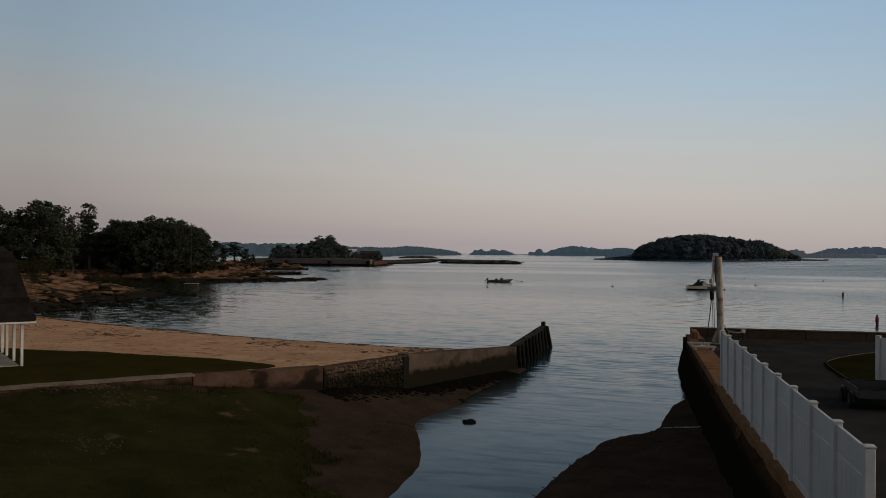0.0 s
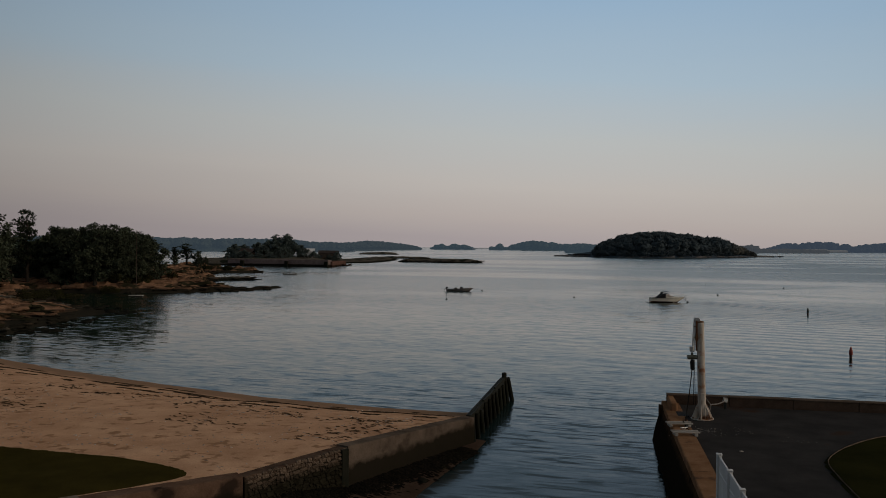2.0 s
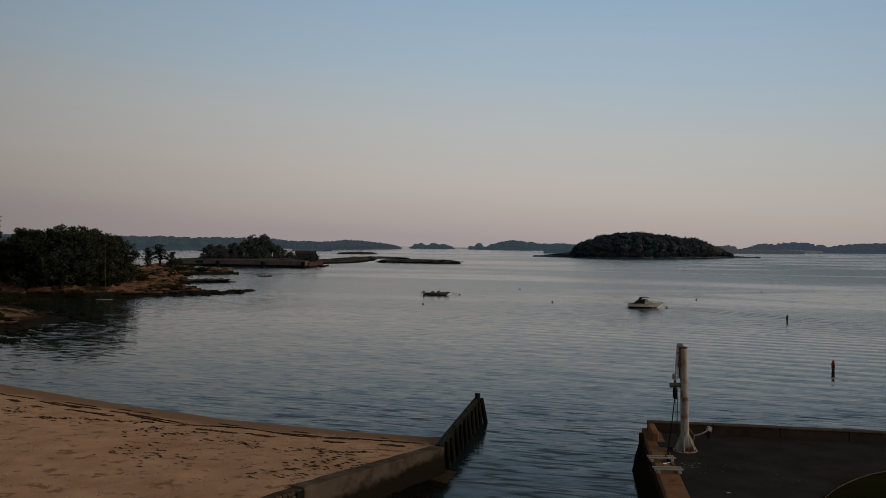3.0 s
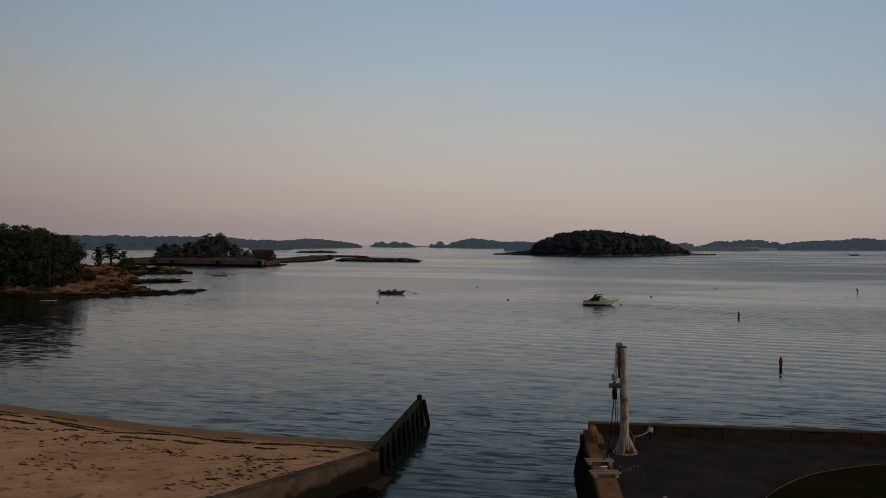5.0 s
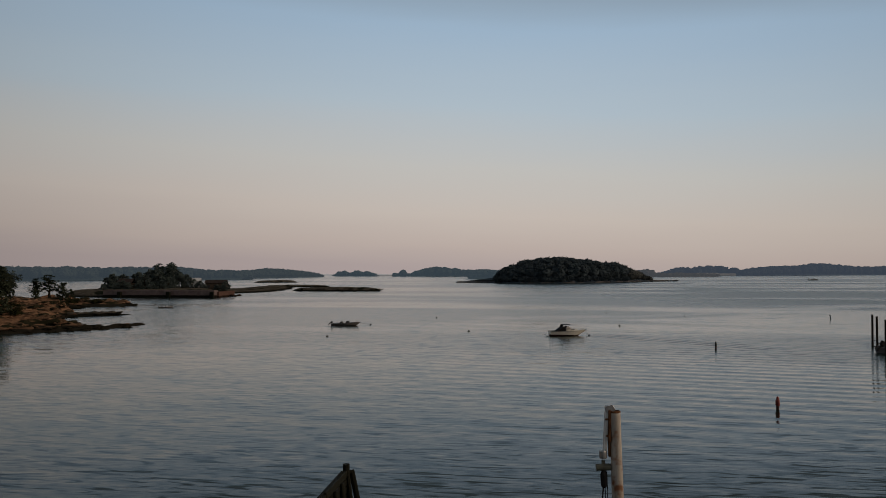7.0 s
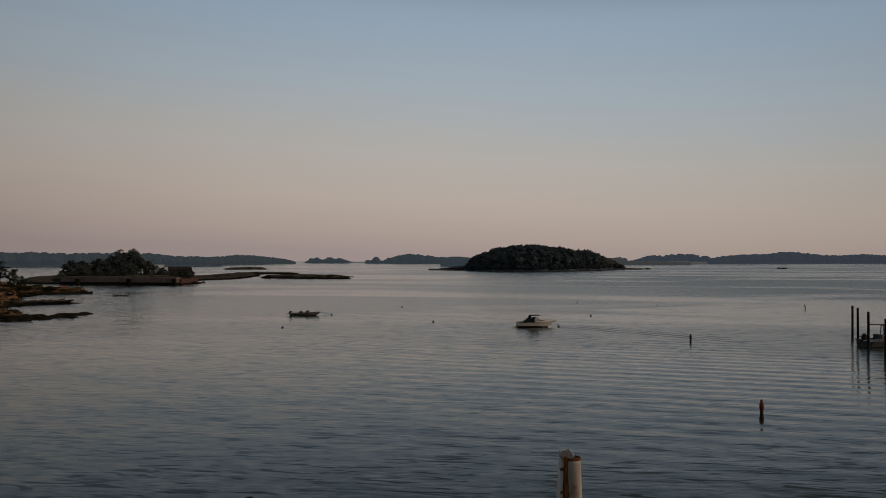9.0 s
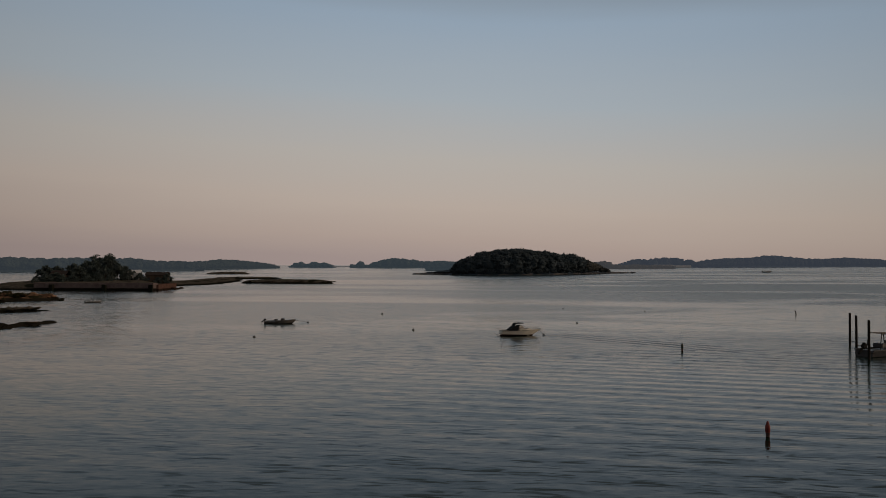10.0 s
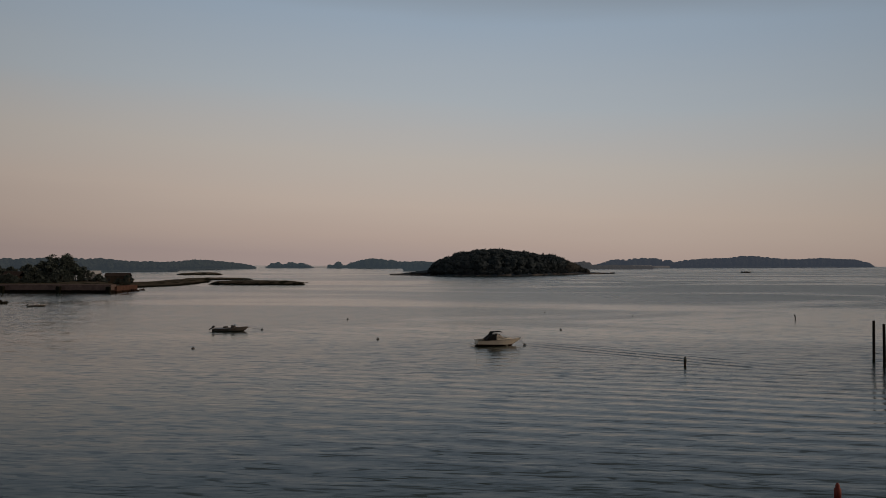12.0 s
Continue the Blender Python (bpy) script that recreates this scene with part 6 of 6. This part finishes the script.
kinds = [tree(11, 5.0, 1, 0.20, clumps=190, per=40), tree(11, 5.8, 2, 0.17, clumps=210, per=40), tree(10, 4.8, 3, 0.20, clumps=180, per=40), tree(12, 4.0, 4, 0.34, "pine", "pine", 0.17, 150, 34), tree(9, 5.0, 5, 0.04, clumps=180, per=40)]
kinds += [tree(11, 5.0, 11, 0.10, "islet_leaf_hazed", clumps=170, per=36, leaf=0.3), tree(10, 5.4, 12, 0.06, "islet_leaf_hazed", clumps=170, per=36, leaf=0.3), tree(9, 5.0, 15, 0.04, "islet_leaf_hazed", clumps=150, per=36, leaf=0.3), tree(12, 4.0, 14, 0.42, "islet_leaf_hazed", "pine", 0.26, 150, 34)]
used = [False] * len(kinds)


def plant(k, x, y, top, ground, turn, label, group, wide=1.0):
    """Stands a tree of kind k so that its top reaches the given height."""
    h = (11, 11, 10, 12, 9, 11, 10, 9, 12)[k]
    s = (top - ground) / (h * 0.98)
    m = pose(x, y, ground, 0, 0, turn) @ Matrix.Diagonal((s * wide, s * wide, s, 1))
    if used[k]:
        sx, sy, sz = kinds[k].scale
        ob = copy_thing(kinds[k], m @ Matrix.Diagonal((1 / sx, 1 / sy, 1 / sz, 1)))
    else:
        ob, used[k] = kinds[k], True
        ob.matrix_world = m
    return tagged(ob, label, "tree", group)


def ground_at(x, y):
    a = np.array([float(x)]), np.array([float(y)])
    return float(point_height(a[0], a[1], outline_distance(a[0], a[1], POINT))[0])


DARK = "dark dense broadleaf tree on the rocky point"
POINT_TREES = [
    (0, -95.6, 145, 13.7), (4, -94.8, 150, 12.6), (1, -91.0, 150, 15.1), (0, -93.2, 156, 15.2), (2, -88.4, 168, 12.4), (1, -91.0, 172, 10.8),
    (2, -81.5, 170, 11.8), (0, -80.5, 173, 12.8), (1, -78.6, 166, 13.0), (0, -76.5, 169, 12.8), (1, -75.6, 171, 12.4), (2, -75.4, 176, 11.6), (4, -75.6, 180, 11.2), (2, -80.0, 184, 10.6), (4, -84.5, 168, 12.2), (0, -87, 176, 12.4),
]
for n, (k, x, y, top) in enumerate(POINT_TREES):
    plant(k, x, y, top, ground_at(x, y) - 0.1, n * 67, DARK, "trees on the point", 1.05)
for n in range(26):
    y = 112 + n * 4.4
    x = -88 - (n % 3) * 7 - 0.12 * (y - 112) - 22 * min(1.0, max(0.0, (178 - y) / 14))
    plant((1, 0, 2, 4)[n % 4], x, y, 9.0 + (n * 37 % 10) * 0.26 + (1.8 if y < 170 else 0.0), ground_at(x, y) - 0.1, n * 83, DARK, "trees on the point", 1.2)
plant(3, -91.0, 165.0, 15.6, ground_at(-91.0, 165.0), 20, "slender dark pine standing above the other trees", "pines", 0.8)
plant(3, -108.0, 273, 9.3, ground_at(-108, 273), 80, "layered dark pine on the rock shelf", "pines", 1.75)
plant(3, -113.5, 276, 8.2, ground_at(-113.5, 276), 150, "layered dark pine on the rock shelf", "pines", 1.4)
for n, (k, x, y, top, wide) in enumerate([(1, -122.5, 274, 11.8, 1.2), (0, -131, 276, 14.0, 1.1), (4, -127, 280, 11.4, 1.1), (4, -104.2, 273, 7.0, 0.75), (4, -100.6, 270, 5.2, 0.6), (4, -110.5, 270, 5.2, 0.9), (4, -116.5, 268, 5.8, 0.8), (4, -118, 262, 6.4, 1.0), (4, -91, 200, 7.0, 0.9), (2, -97, 216, 7.6, 0.9)]):
    plant(k, x, y, top, ground_at(x, y) - 0.1, n * 77, DARK, "trees on the point", wide)

DARK2 = "dark tree on the walled islet"
for n, (k, x, y, top) in enumerate([(4, -134.5, 385, 9.4), (0, -131.0, 388, 9.2), (2, -122.5, 384, 10.2), (1, -119.5, 390, 11.4), (2, -112.5, 392, 11.0), (0, -115.5, 386, 10.8),
                                    (1, -106.5, 386, 10.0), (4, -109.5, 381, 9.2), (0, -137, 392, 8.6), (4, -103.6, 388, 9.2), (4, -118.5, 379, 9.0)]):
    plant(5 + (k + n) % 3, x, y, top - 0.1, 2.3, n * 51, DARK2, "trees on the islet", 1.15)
for n, (x, y, top) in enumerate([(-117.2, 392, 13.9), (-113.6, 395, 14.4), (-110.8, 391, 13.6)]):
    plant(8, x, y, top, 2.3, n * 110, "tall layered pine above the islet trees", "pines", 1.35)
for n in range(9):
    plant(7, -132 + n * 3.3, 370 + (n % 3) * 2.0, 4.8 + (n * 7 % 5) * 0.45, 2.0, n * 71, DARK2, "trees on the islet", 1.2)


def shrub(x, y, z, r, h, seed, label):
    s = thing("shrub", x, y, z, 0, label, "shrub")
    g = np.random.default_rng(seed)
    bm = fresh()
    cs = []
    for k in range(7):
        a, q = k * 0.9, g.uniform(0.3, 0.9) * r
        e = (q * math.cos(a), q * math.sin(a), h * g.uniform(0.45, 0.9))
        rod(bm, (0, 0, -0.2), e, 0.05, 0.02, 5)
        cs += [(e[0] + g.normal(0, 0.2 * r), e[1] + g.normal(0, 0.2 * r), max(0.25 * h, e[2] - g.uniform(0, 0.5) * h)) for _ in range(7)]
    part("stems", bm, "bark", s)
    v, f = leaf_cloud(cs, np.full(len(cs), 0.28 * r), 34, 0.11, seed + 1)
    raw("foliage", v, f, "shrub", s)
    return s


for n, (x, y, r, h) in enumerate([(-68.5, 118, 2.4, 3.0), (-71.5, 114, 2.2, 2.6), (-73.5, 148, 1.7, 2.0), (-74, 163, 1.8, 2.0),
                                  (-72, 172, 1.5, 1.7), (-80, 196, 1.9, 2.1), (-84, 206, 1.6, 1.8), (-99, 268, 1.6, 1.6), (-95, 273, 1.2, 1.2), (-73, 186, 1.4, 1.5),
                                  (-66.5, 110, 2.4, 2.4), (-69, 107, 2.6, 2.6), (-73, 109, 2.6, 2.8), 
                                  (-72, 137, 2.0, 2.0), (-74, 144, 2.0, 2.2), (-76, 154, 2.0, 2.0), (-74.5, 158, 1.7, 1.8), (-76, 169, 2.0, 2.0), (-76.5, 178, 2.0, 2.0), (-78, 184, 1.9, 2.0)]):
    shrub(x, y, ground_at(x, y) - 0.1, r, h, 300 + n, "rounded dull-green shrub on the rocks")


def ico_arrays(level):
    bm = fresh()
    bmesh.ops.create_icosphere(bm, subdivisions=level, radius=1)
    bm.verts.ensure_lookup_table()
    v = np.array([q.co[:] for q in bm.verts])
    f = np.array([[q.index for q in face.verts] for face in bm.faces])
    bm.free()
    return v, f


def woods(name, spots, fringe, size, mat, seed, label, parent=None):
    """Far woods: each tree a heap of uneven leafy lobes with loose leaves round them; rows of x, y, ground, height, radius."""
    g = np.random.default_rng(seed)
    base, tri = ico_arrays(2)
    verts, faces, count = [], [], 0
    cs, rs = [], []
    for x, y, z, h, r in spots:
        lobes = [(0, 0, 0.52 * h, r, 0.40 * h), (g.normal(0, 0.15 * r), g.normal(0, 0.15 * r), h - 0.30 * r, 0.62 * r, 0.34 * r)]
        for k in range(5):
            a, q = k * 1.257 + g.uniform(0, 1.2), r * g.uniform(0.5, 0.85)
            w = r * g.uniform(0.36, 0.56)
            lobes.append((q * math.cos(a), q * math.sin(a), h * g.uniform(0.45, 0.80), w, 0.75 * w))
        for dx, dy, dz, w, t in lobes:
            p = base * (1 + g.normal(0, 0.10, (len(base), 1))) * (w, w, t) + (x + dx, y + dy, z + dz)
            verts.append(p)
            faces.append(tri + count)
            count += len(base)
            pick = base[g.integers(0, len(base), fringe)]
            cs.append(pick * (w * 1.03, w * 1.03, t * 1.05) + (x + dx, y + dy, z + dz))
    c = np.concatenate(cs)
    v, f = leaf_cloud(c, np.full(len(c), size * 1.5), 1, size, seed + 1, 0.8)
    allv = np.concatenate(verts).tolist() + v
    allf = np.concatenate(faces).tolist() + (np.array(f) + count).tolist()
    return tagged(raw(name, allv, allf, mat, parent), label, "woods", kind="stuff")


g = np.random.default_rng(21)
big_out = rounded([(56, 764), (67, 755), (90, 748), (112, 747), (149, 775), (183, 826), (213, 870), (238, 898), (222, 908), (180, 898), (120, 870), (76, 836), (60, 800)], 1)
spots, scrub = [], []
TOPS = ([58, 66, 72, 81, 93, 104, 119, 130, 137, 150, 161, 172, 188, 195, 208, 221, 238], [9, 16.1, 17.0, 19.6, 21.9, 23.0, 23.8, 22.7, 22.2, 21.5, 19.9, 20.2, 19.9, 16.2, 13.4, 8.6, 3.7])
while len(spots) + len(scrub) < 420:
    x, y = g.uniform(56, 236), g.uniform(748, 908)
    d = float(outline_distance(np.array([x]), np.array([y]), big_out)[0])
    if d > 2:
        z = float(big_height(np.array([x]), np.array([y]), np.array([d + 3]))[0])
        top = np.interp(x, *TOPS) * g.uniform(0.84, 1.02)
        h = max(3.0, (top - z) * min(1, 0.62 + d / 45))
        (scrub if x > 192 else spots).append((x, y, z - 0.3, h, min(g.uniform(4.0, 6.6), 0.55 * h)))
for k, (x, y) in enumerate(rounded(big_out, 2)[::2]):
    x, y = 140 + (x - 140) * 0.985, 820 + (y - 820) * 0.985
    if x < 192:
        spots.append((x + g.normal(0, 0.8), y + g.normal(0, 0.8), 0.4, g.uniform(3.5, 7.0), g.uniform(3.0, 4.6)))
woods("island_woods", spots, 64, 0.95, "island_leaf_hazed", 31, "dark dense woods covering the island")
woods("island_scrub", scrub, 50, 0.6, "scrub_leaf_hazed", 33, "low brownish scrub at the island's end")
dock = thing("island_dock", 50, 772, 0, 0, "thin far dock on piles at the island", "dock")
bm = fresh()
box(bm, (0, 0, 2.1), (30, 2.6, 0.9), (0, 0, -38), 0.05)
part("deck", bm, "pile", dock)
for k in range(6):
    bm = fresh()
    q = (k - 2.5) * 5
    rod(bm, (q * 0.79, -q * 0.61, -2), (q * 0.79, -q * 0.61, 3.2), 0.2, 0.2, 8)
    part("pile", bm, "pile", dock)


def far_shore(name, rows, depth, space, size, mat, seed, label, low=0.80):
    """A distant wooded coast: rows of x, y, height of the tree tops; a low bank with trees on it."""
    p = np.array(rows, float)
    s = np.r_[0, np.cumsum(np.hypot(np.diff(p[:, 0]), np.diff(p[:, 1])))]
    rng_ = np.random.default_rng(seed)
    root = thing(name, kind="structure", label=label, category="shore")
    verts, faces = [], []
    m = 60
    for k in range(m):
        t = s[-1] * k / (m - 1)
        x, y, h = (float(np.interp(t, s, p[:, c])) for c in range(3))
        verts += [(x, y - 4, -1), (x, y, 1.4), (x, y + depth * 0.5, 0.4 * h), (x, y + depth, 0.4 * h), (x, y + depth + 4, -1)]
    for k in range(m - 1):
        for q in range(4):
            a = k * 5 + q
            faces.append((a, a + 1, a + 6, a + 5))
    raw("bank", verts, faces, mat, root, True)
    spots = []
    for t in np.arange(0, s[-1], space / 4.5):
        t = t + rng_.uniform(-0.2, 0.2) * space
        x, y, h = (float(np.interp(t, s, p[:, c])) for c in range(3))
        top = h * rng_.uniform(low, 1.0)
        spots.append((x + rng_.normal(0, 1), y + rng_.uniform(0, depth), 0.3, top, min(space * rng_.uniform(0.55, 0.95), 0.6 * top)))
    w = woods("woods", spots, 4, size, mat, seed + 2, label, parent=root)
    w["label"] = ""
    del w["category"]
    return root


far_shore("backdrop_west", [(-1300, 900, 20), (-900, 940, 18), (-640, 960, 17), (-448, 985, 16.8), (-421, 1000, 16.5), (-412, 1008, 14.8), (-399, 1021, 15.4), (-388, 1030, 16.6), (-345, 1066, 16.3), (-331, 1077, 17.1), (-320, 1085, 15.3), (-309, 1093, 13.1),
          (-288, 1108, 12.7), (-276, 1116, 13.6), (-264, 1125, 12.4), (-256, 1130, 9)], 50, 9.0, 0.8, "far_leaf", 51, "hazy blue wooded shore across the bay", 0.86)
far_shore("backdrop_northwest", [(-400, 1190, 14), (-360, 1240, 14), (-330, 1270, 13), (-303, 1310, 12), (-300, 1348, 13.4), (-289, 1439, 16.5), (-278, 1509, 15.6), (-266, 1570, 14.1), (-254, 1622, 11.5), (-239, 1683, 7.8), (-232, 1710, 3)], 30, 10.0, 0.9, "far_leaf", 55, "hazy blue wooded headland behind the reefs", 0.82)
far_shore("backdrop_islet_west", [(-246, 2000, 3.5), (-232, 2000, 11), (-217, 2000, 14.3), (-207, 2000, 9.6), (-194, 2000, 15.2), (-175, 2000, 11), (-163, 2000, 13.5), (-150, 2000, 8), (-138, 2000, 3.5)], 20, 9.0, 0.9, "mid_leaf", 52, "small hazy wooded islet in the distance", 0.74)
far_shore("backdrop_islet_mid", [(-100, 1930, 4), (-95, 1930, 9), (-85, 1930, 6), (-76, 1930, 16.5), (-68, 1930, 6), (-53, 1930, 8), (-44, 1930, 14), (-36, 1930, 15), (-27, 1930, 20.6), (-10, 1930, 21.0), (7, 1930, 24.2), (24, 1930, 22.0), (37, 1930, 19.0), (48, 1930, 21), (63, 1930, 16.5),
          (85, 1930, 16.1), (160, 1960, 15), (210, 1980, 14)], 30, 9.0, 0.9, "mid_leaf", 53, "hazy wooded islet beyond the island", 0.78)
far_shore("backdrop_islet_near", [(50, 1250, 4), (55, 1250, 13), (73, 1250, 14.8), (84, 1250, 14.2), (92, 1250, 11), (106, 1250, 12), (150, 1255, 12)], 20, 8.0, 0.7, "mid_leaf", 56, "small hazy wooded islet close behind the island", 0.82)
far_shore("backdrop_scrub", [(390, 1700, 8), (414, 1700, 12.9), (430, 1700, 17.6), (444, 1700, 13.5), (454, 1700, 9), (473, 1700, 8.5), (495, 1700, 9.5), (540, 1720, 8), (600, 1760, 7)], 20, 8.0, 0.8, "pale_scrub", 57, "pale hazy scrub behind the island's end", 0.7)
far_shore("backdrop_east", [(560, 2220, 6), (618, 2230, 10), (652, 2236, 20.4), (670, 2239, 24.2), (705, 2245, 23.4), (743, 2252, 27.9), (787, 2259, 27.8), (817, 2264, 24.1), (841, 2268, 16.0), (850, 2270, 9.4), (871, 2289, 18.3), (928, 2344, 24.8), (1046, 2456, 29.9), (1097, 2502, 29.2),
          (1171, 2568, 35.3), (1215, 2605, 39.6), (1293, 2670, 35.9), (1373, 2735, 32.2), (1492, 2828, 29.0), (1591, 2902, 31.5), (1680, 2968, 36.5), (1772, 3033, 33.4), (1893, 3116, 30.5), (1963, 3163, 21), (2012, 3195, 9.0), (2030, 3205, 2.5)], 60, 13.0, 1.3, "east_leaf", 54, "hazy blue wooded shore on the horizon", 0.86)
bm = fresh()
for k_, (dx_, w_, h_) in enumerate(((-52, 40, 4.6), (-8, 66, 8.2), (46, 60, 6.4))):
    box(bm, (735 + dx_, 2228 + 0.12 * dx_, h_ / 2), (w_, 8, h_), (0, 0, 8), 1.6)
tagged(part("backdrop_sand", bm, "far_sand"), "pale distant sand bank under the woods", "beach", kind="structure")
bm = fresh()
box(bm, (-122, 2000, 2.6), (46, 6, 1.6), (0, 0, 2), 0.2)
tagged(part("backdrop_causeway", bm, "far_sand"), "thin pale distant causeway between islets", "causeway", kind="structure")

# ---------------------------------------------------------------- houses


def house(name, x, y, z, turn, w, d, h, roof_h, wall, roof, label, windows=3, trim="white_paint"):
    r = thing(name, x, y, z, turn, label, "house")
    bm = fresh()
    box(bm, (0, 0, h / 2), (w, d, h), (0, 0, 0), 0.03)
    wl_ = part("wall", bm, wall, r)
    bm = fresh()
    e = 0.35
    pts = [(-w / 2 - e, -d / 2 - e, h), (w / 2 + e, -d / 2 - e, h), (w / 2 + e, d / 2 + e, h), (-w / 2 - e, d / 2 + e, h), (-w / 2 - e, 0, h + roof_h), (w / 2 + e, 0, h + roof_h)]
    lo = [bm.verts.new(p) for p in pts]
    hi = [bm.verts.new((p[0], p[1], p[2] + 0.18)) for p in pts]
    for s_ in (lo, hi):
        for f in ((0, 1, 5, 4), (2, 3, 4, 5)):
            bm.faces.new([s_[k] for k in f])
    for a, b in ((0, 1), (1, 5), (5, 2), (2, 3), (3, 4), (4, 0)):
        bm.faces.new((lo[a], lo[b], hi[b], hi[a]))
    part("roof", bm, roof, r)
    for k in range(windows):
        px = (k - (windows - 1) / 2) * w / windows
        bm = fresh()
        box(bm, (px, -d / 2 - 0.02, h * 0.56), (w / windows * 0.42, 0.08, h * 0.42), (0, 0, 0), 0.01)
        win = part("window", bm, trim, r)
        bm = fresh()
        box(bm, (px, -d / 2 - 0.05, h * 0.56), (w / windows * 0.34, 0.05, h * 0.35), (0, 0, 0), 0.005)
        part("pane", bm, "glass", win)
    return r


house("cottage", -104, 186, ground_at(-104, 186) + 1.2, 20, 7.5, 6, 3.0, 2.2, "house_dark", "green_roof", "brown cottage with a mossy roof half hidden by trees")
house("shed", -99, 142, ground_at(-99, 142) - 0.2, 10, 4.6, 3.4, 2.4, 1.0, "house_dark", "roof", "low dark shed under the trees", 2)
house("white_house", -101.2, 391, 2.2, 12, 4.6, 4.2, 3.6, 1.3, "house_wall", "house_wall", "white gabled house among the islet trees", 2)
house("brown_house", -126.4, 380, 2.2, -6, 6.0, 5.0, 3.0, 1.7, "house_dark", "house_brown", "brown shingled house half hidden by islet trees", 2, "house_dark")
house("boat_house", -92.8, 394, 2.0, 8, 8.6, 6.0, 3.0, 1.2, "house_dark", "house_brown", "low brown house at the end of the islet", 3, "house_dark")
for n, (x, y, top) in enumerate([(-98.2, 388, 6.2), (-95.2, 385, 4.8), (-90.2, 386, 4.6), (-87.6, 389, 6.0), (-127.5, 374, 6.0), (-123.8, 375, 5.6), (-130, 375, 6.4)]):
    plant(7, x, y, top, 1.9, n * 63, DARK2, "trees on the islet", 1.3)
house("flat_house", -318, 1110, 0.2, 10, 13, 8, 13.4, 0.9, "far_house", "far_house", "distant grey house above the wooded shore", 0)

# flagpole and a small float below it
FLAG = 11.4 - ground_at(-71.6, 168)
flag = thing("flagpole", -71.6, 168, ground_at(-71.6, 168) - 0.2, 0, "thin pale wooden pole before the trees", "pole")
bm = fresh()
rod(bm, (0, 0, 0), (0, 0, FLAG), 0.07, 0.04, 8)
part("mast", bm, "house_dark", flag)
bm = fresh()
bmesh.ops.create_icosphere(bm, subdivisions=2, radius=0.13, matrix=Matrix.Translation((0, 0, FLAG + 0.05)))
part("finial", bm, "grey_pole", flag)
fl = thing("swim_float", -65.8, 156.5, 0, 12, "small pale timber float moored by the rocks", "float")
bm = fresh()
box(bm, (0, 0, 0.16), (2.3, 1.4, 0.08), (0, 0, 0), 0.02)
part("deck", bm, "weathered_board", fl)
bm = fresh()
box(bm, (0, 0, 0.0), (2.2, 1.3, 0.26), (0, 0, 0), 0.03)
part("hull", bm, "pile", fl)

# ---------------------------------------------------------------- stones of the walls


def stone_meshes(count, seed):
    out = []
    for k in range(count):
        bm = fresh()
        bmesh.ops.create_icosphere(bm, subdivisions=1, radius=0.5)
        g_ = np.random.default_rng(seed + k)
        for v in bm.verts:
            v.co = Vector([math.copysign(abs(c) ** 0.6, c) for c in v.co]) * 0.72
            v.co += Vector(g_.normal(0, 0.05, 3))
        out.append(mesh_of("stone", bm, "stone"))
    return out


rubble = stone_meshes(6, 900)
a, b = Vector((-8.2, 49.6, 0)), Vector((-5.95, 53.5, 0))
run = (b - a)
t = run.normalized()
side = Vector((t.y, -t.x, 0))
for row in range(11):
    z = 1.60 - row * 0.14
    s = random.uniform(0, 0.15)
    while s < run.length:
        w = random.choice((0.1, 0.14, 0.18, 0.24, 0.34))
        ob = new("stone", random.choice(rubble))
        ob.parent = seawall
        q = a + t * (s + w / 2) + side * (0.20 + 0.04 * (1.6 - z))
        ob.matrix_world = Matrix.Translation((q.x, q.y, z + random.uniform(-0.035, 0.035))) @ pose(0, 0, 0, random.uniform(-14, 14), random.uniform(-14, 14), math.degrees(math.atan2(t.y, t.x))) @ Matrix.Diagonal((w * 1.18, 0.17, random.uniform(0.12, 0.21), 1))
        s += w
for n in range(14):
    y = random.uniform(34, 62)
    zt = float(deck(y))
    z = zt - random.uniform(0.25, 0.85)
    ob = new("stone", random.choice(rubble))
    ob.parent = quay
    ob.matrix_world = Matrix.Translation((float(edge_x(y)) + 0.10 - 0.1 * (zt - z), y, z)) @ pose(0, 0, 0, 0, random.uniform(-10, 10), 90) @ Matrix.Diagonal((random.uniform(0.3, 0.6), 0.3, random.uniform(0.2, 0.34), 1))
# shingle courses of the pavilion roof
for k in range(4):
    (ax, ay), (bx, by) = ex[k], ex[(k + 1) % 4]
    (cx, cy), (dx, dy) = up[k], up[(k + 1) % 4]
    for row in range(12):
        f = row / 12
        x0, y0, x1, y1 = ax + (cx - ax) * f, ay + (cy - ay) * f, bx + (dx - bx) * f, by + (dy - by) * f
        z = 1.76 + f * 2.54
        L = math.hypot(x1 - x0, y1 - y0)
        bm = fresh()
        box(bm, ((x0 + x1) / 2, (y0 + y1) / 2, z + 0.1), (L * 1.0, 0.035, 0.25), (-12, 0, math.degrees(math.atan2(y1 - y0, x1 - x0))), 0.004)
        part("shingle_course", bm, "roof", pav)
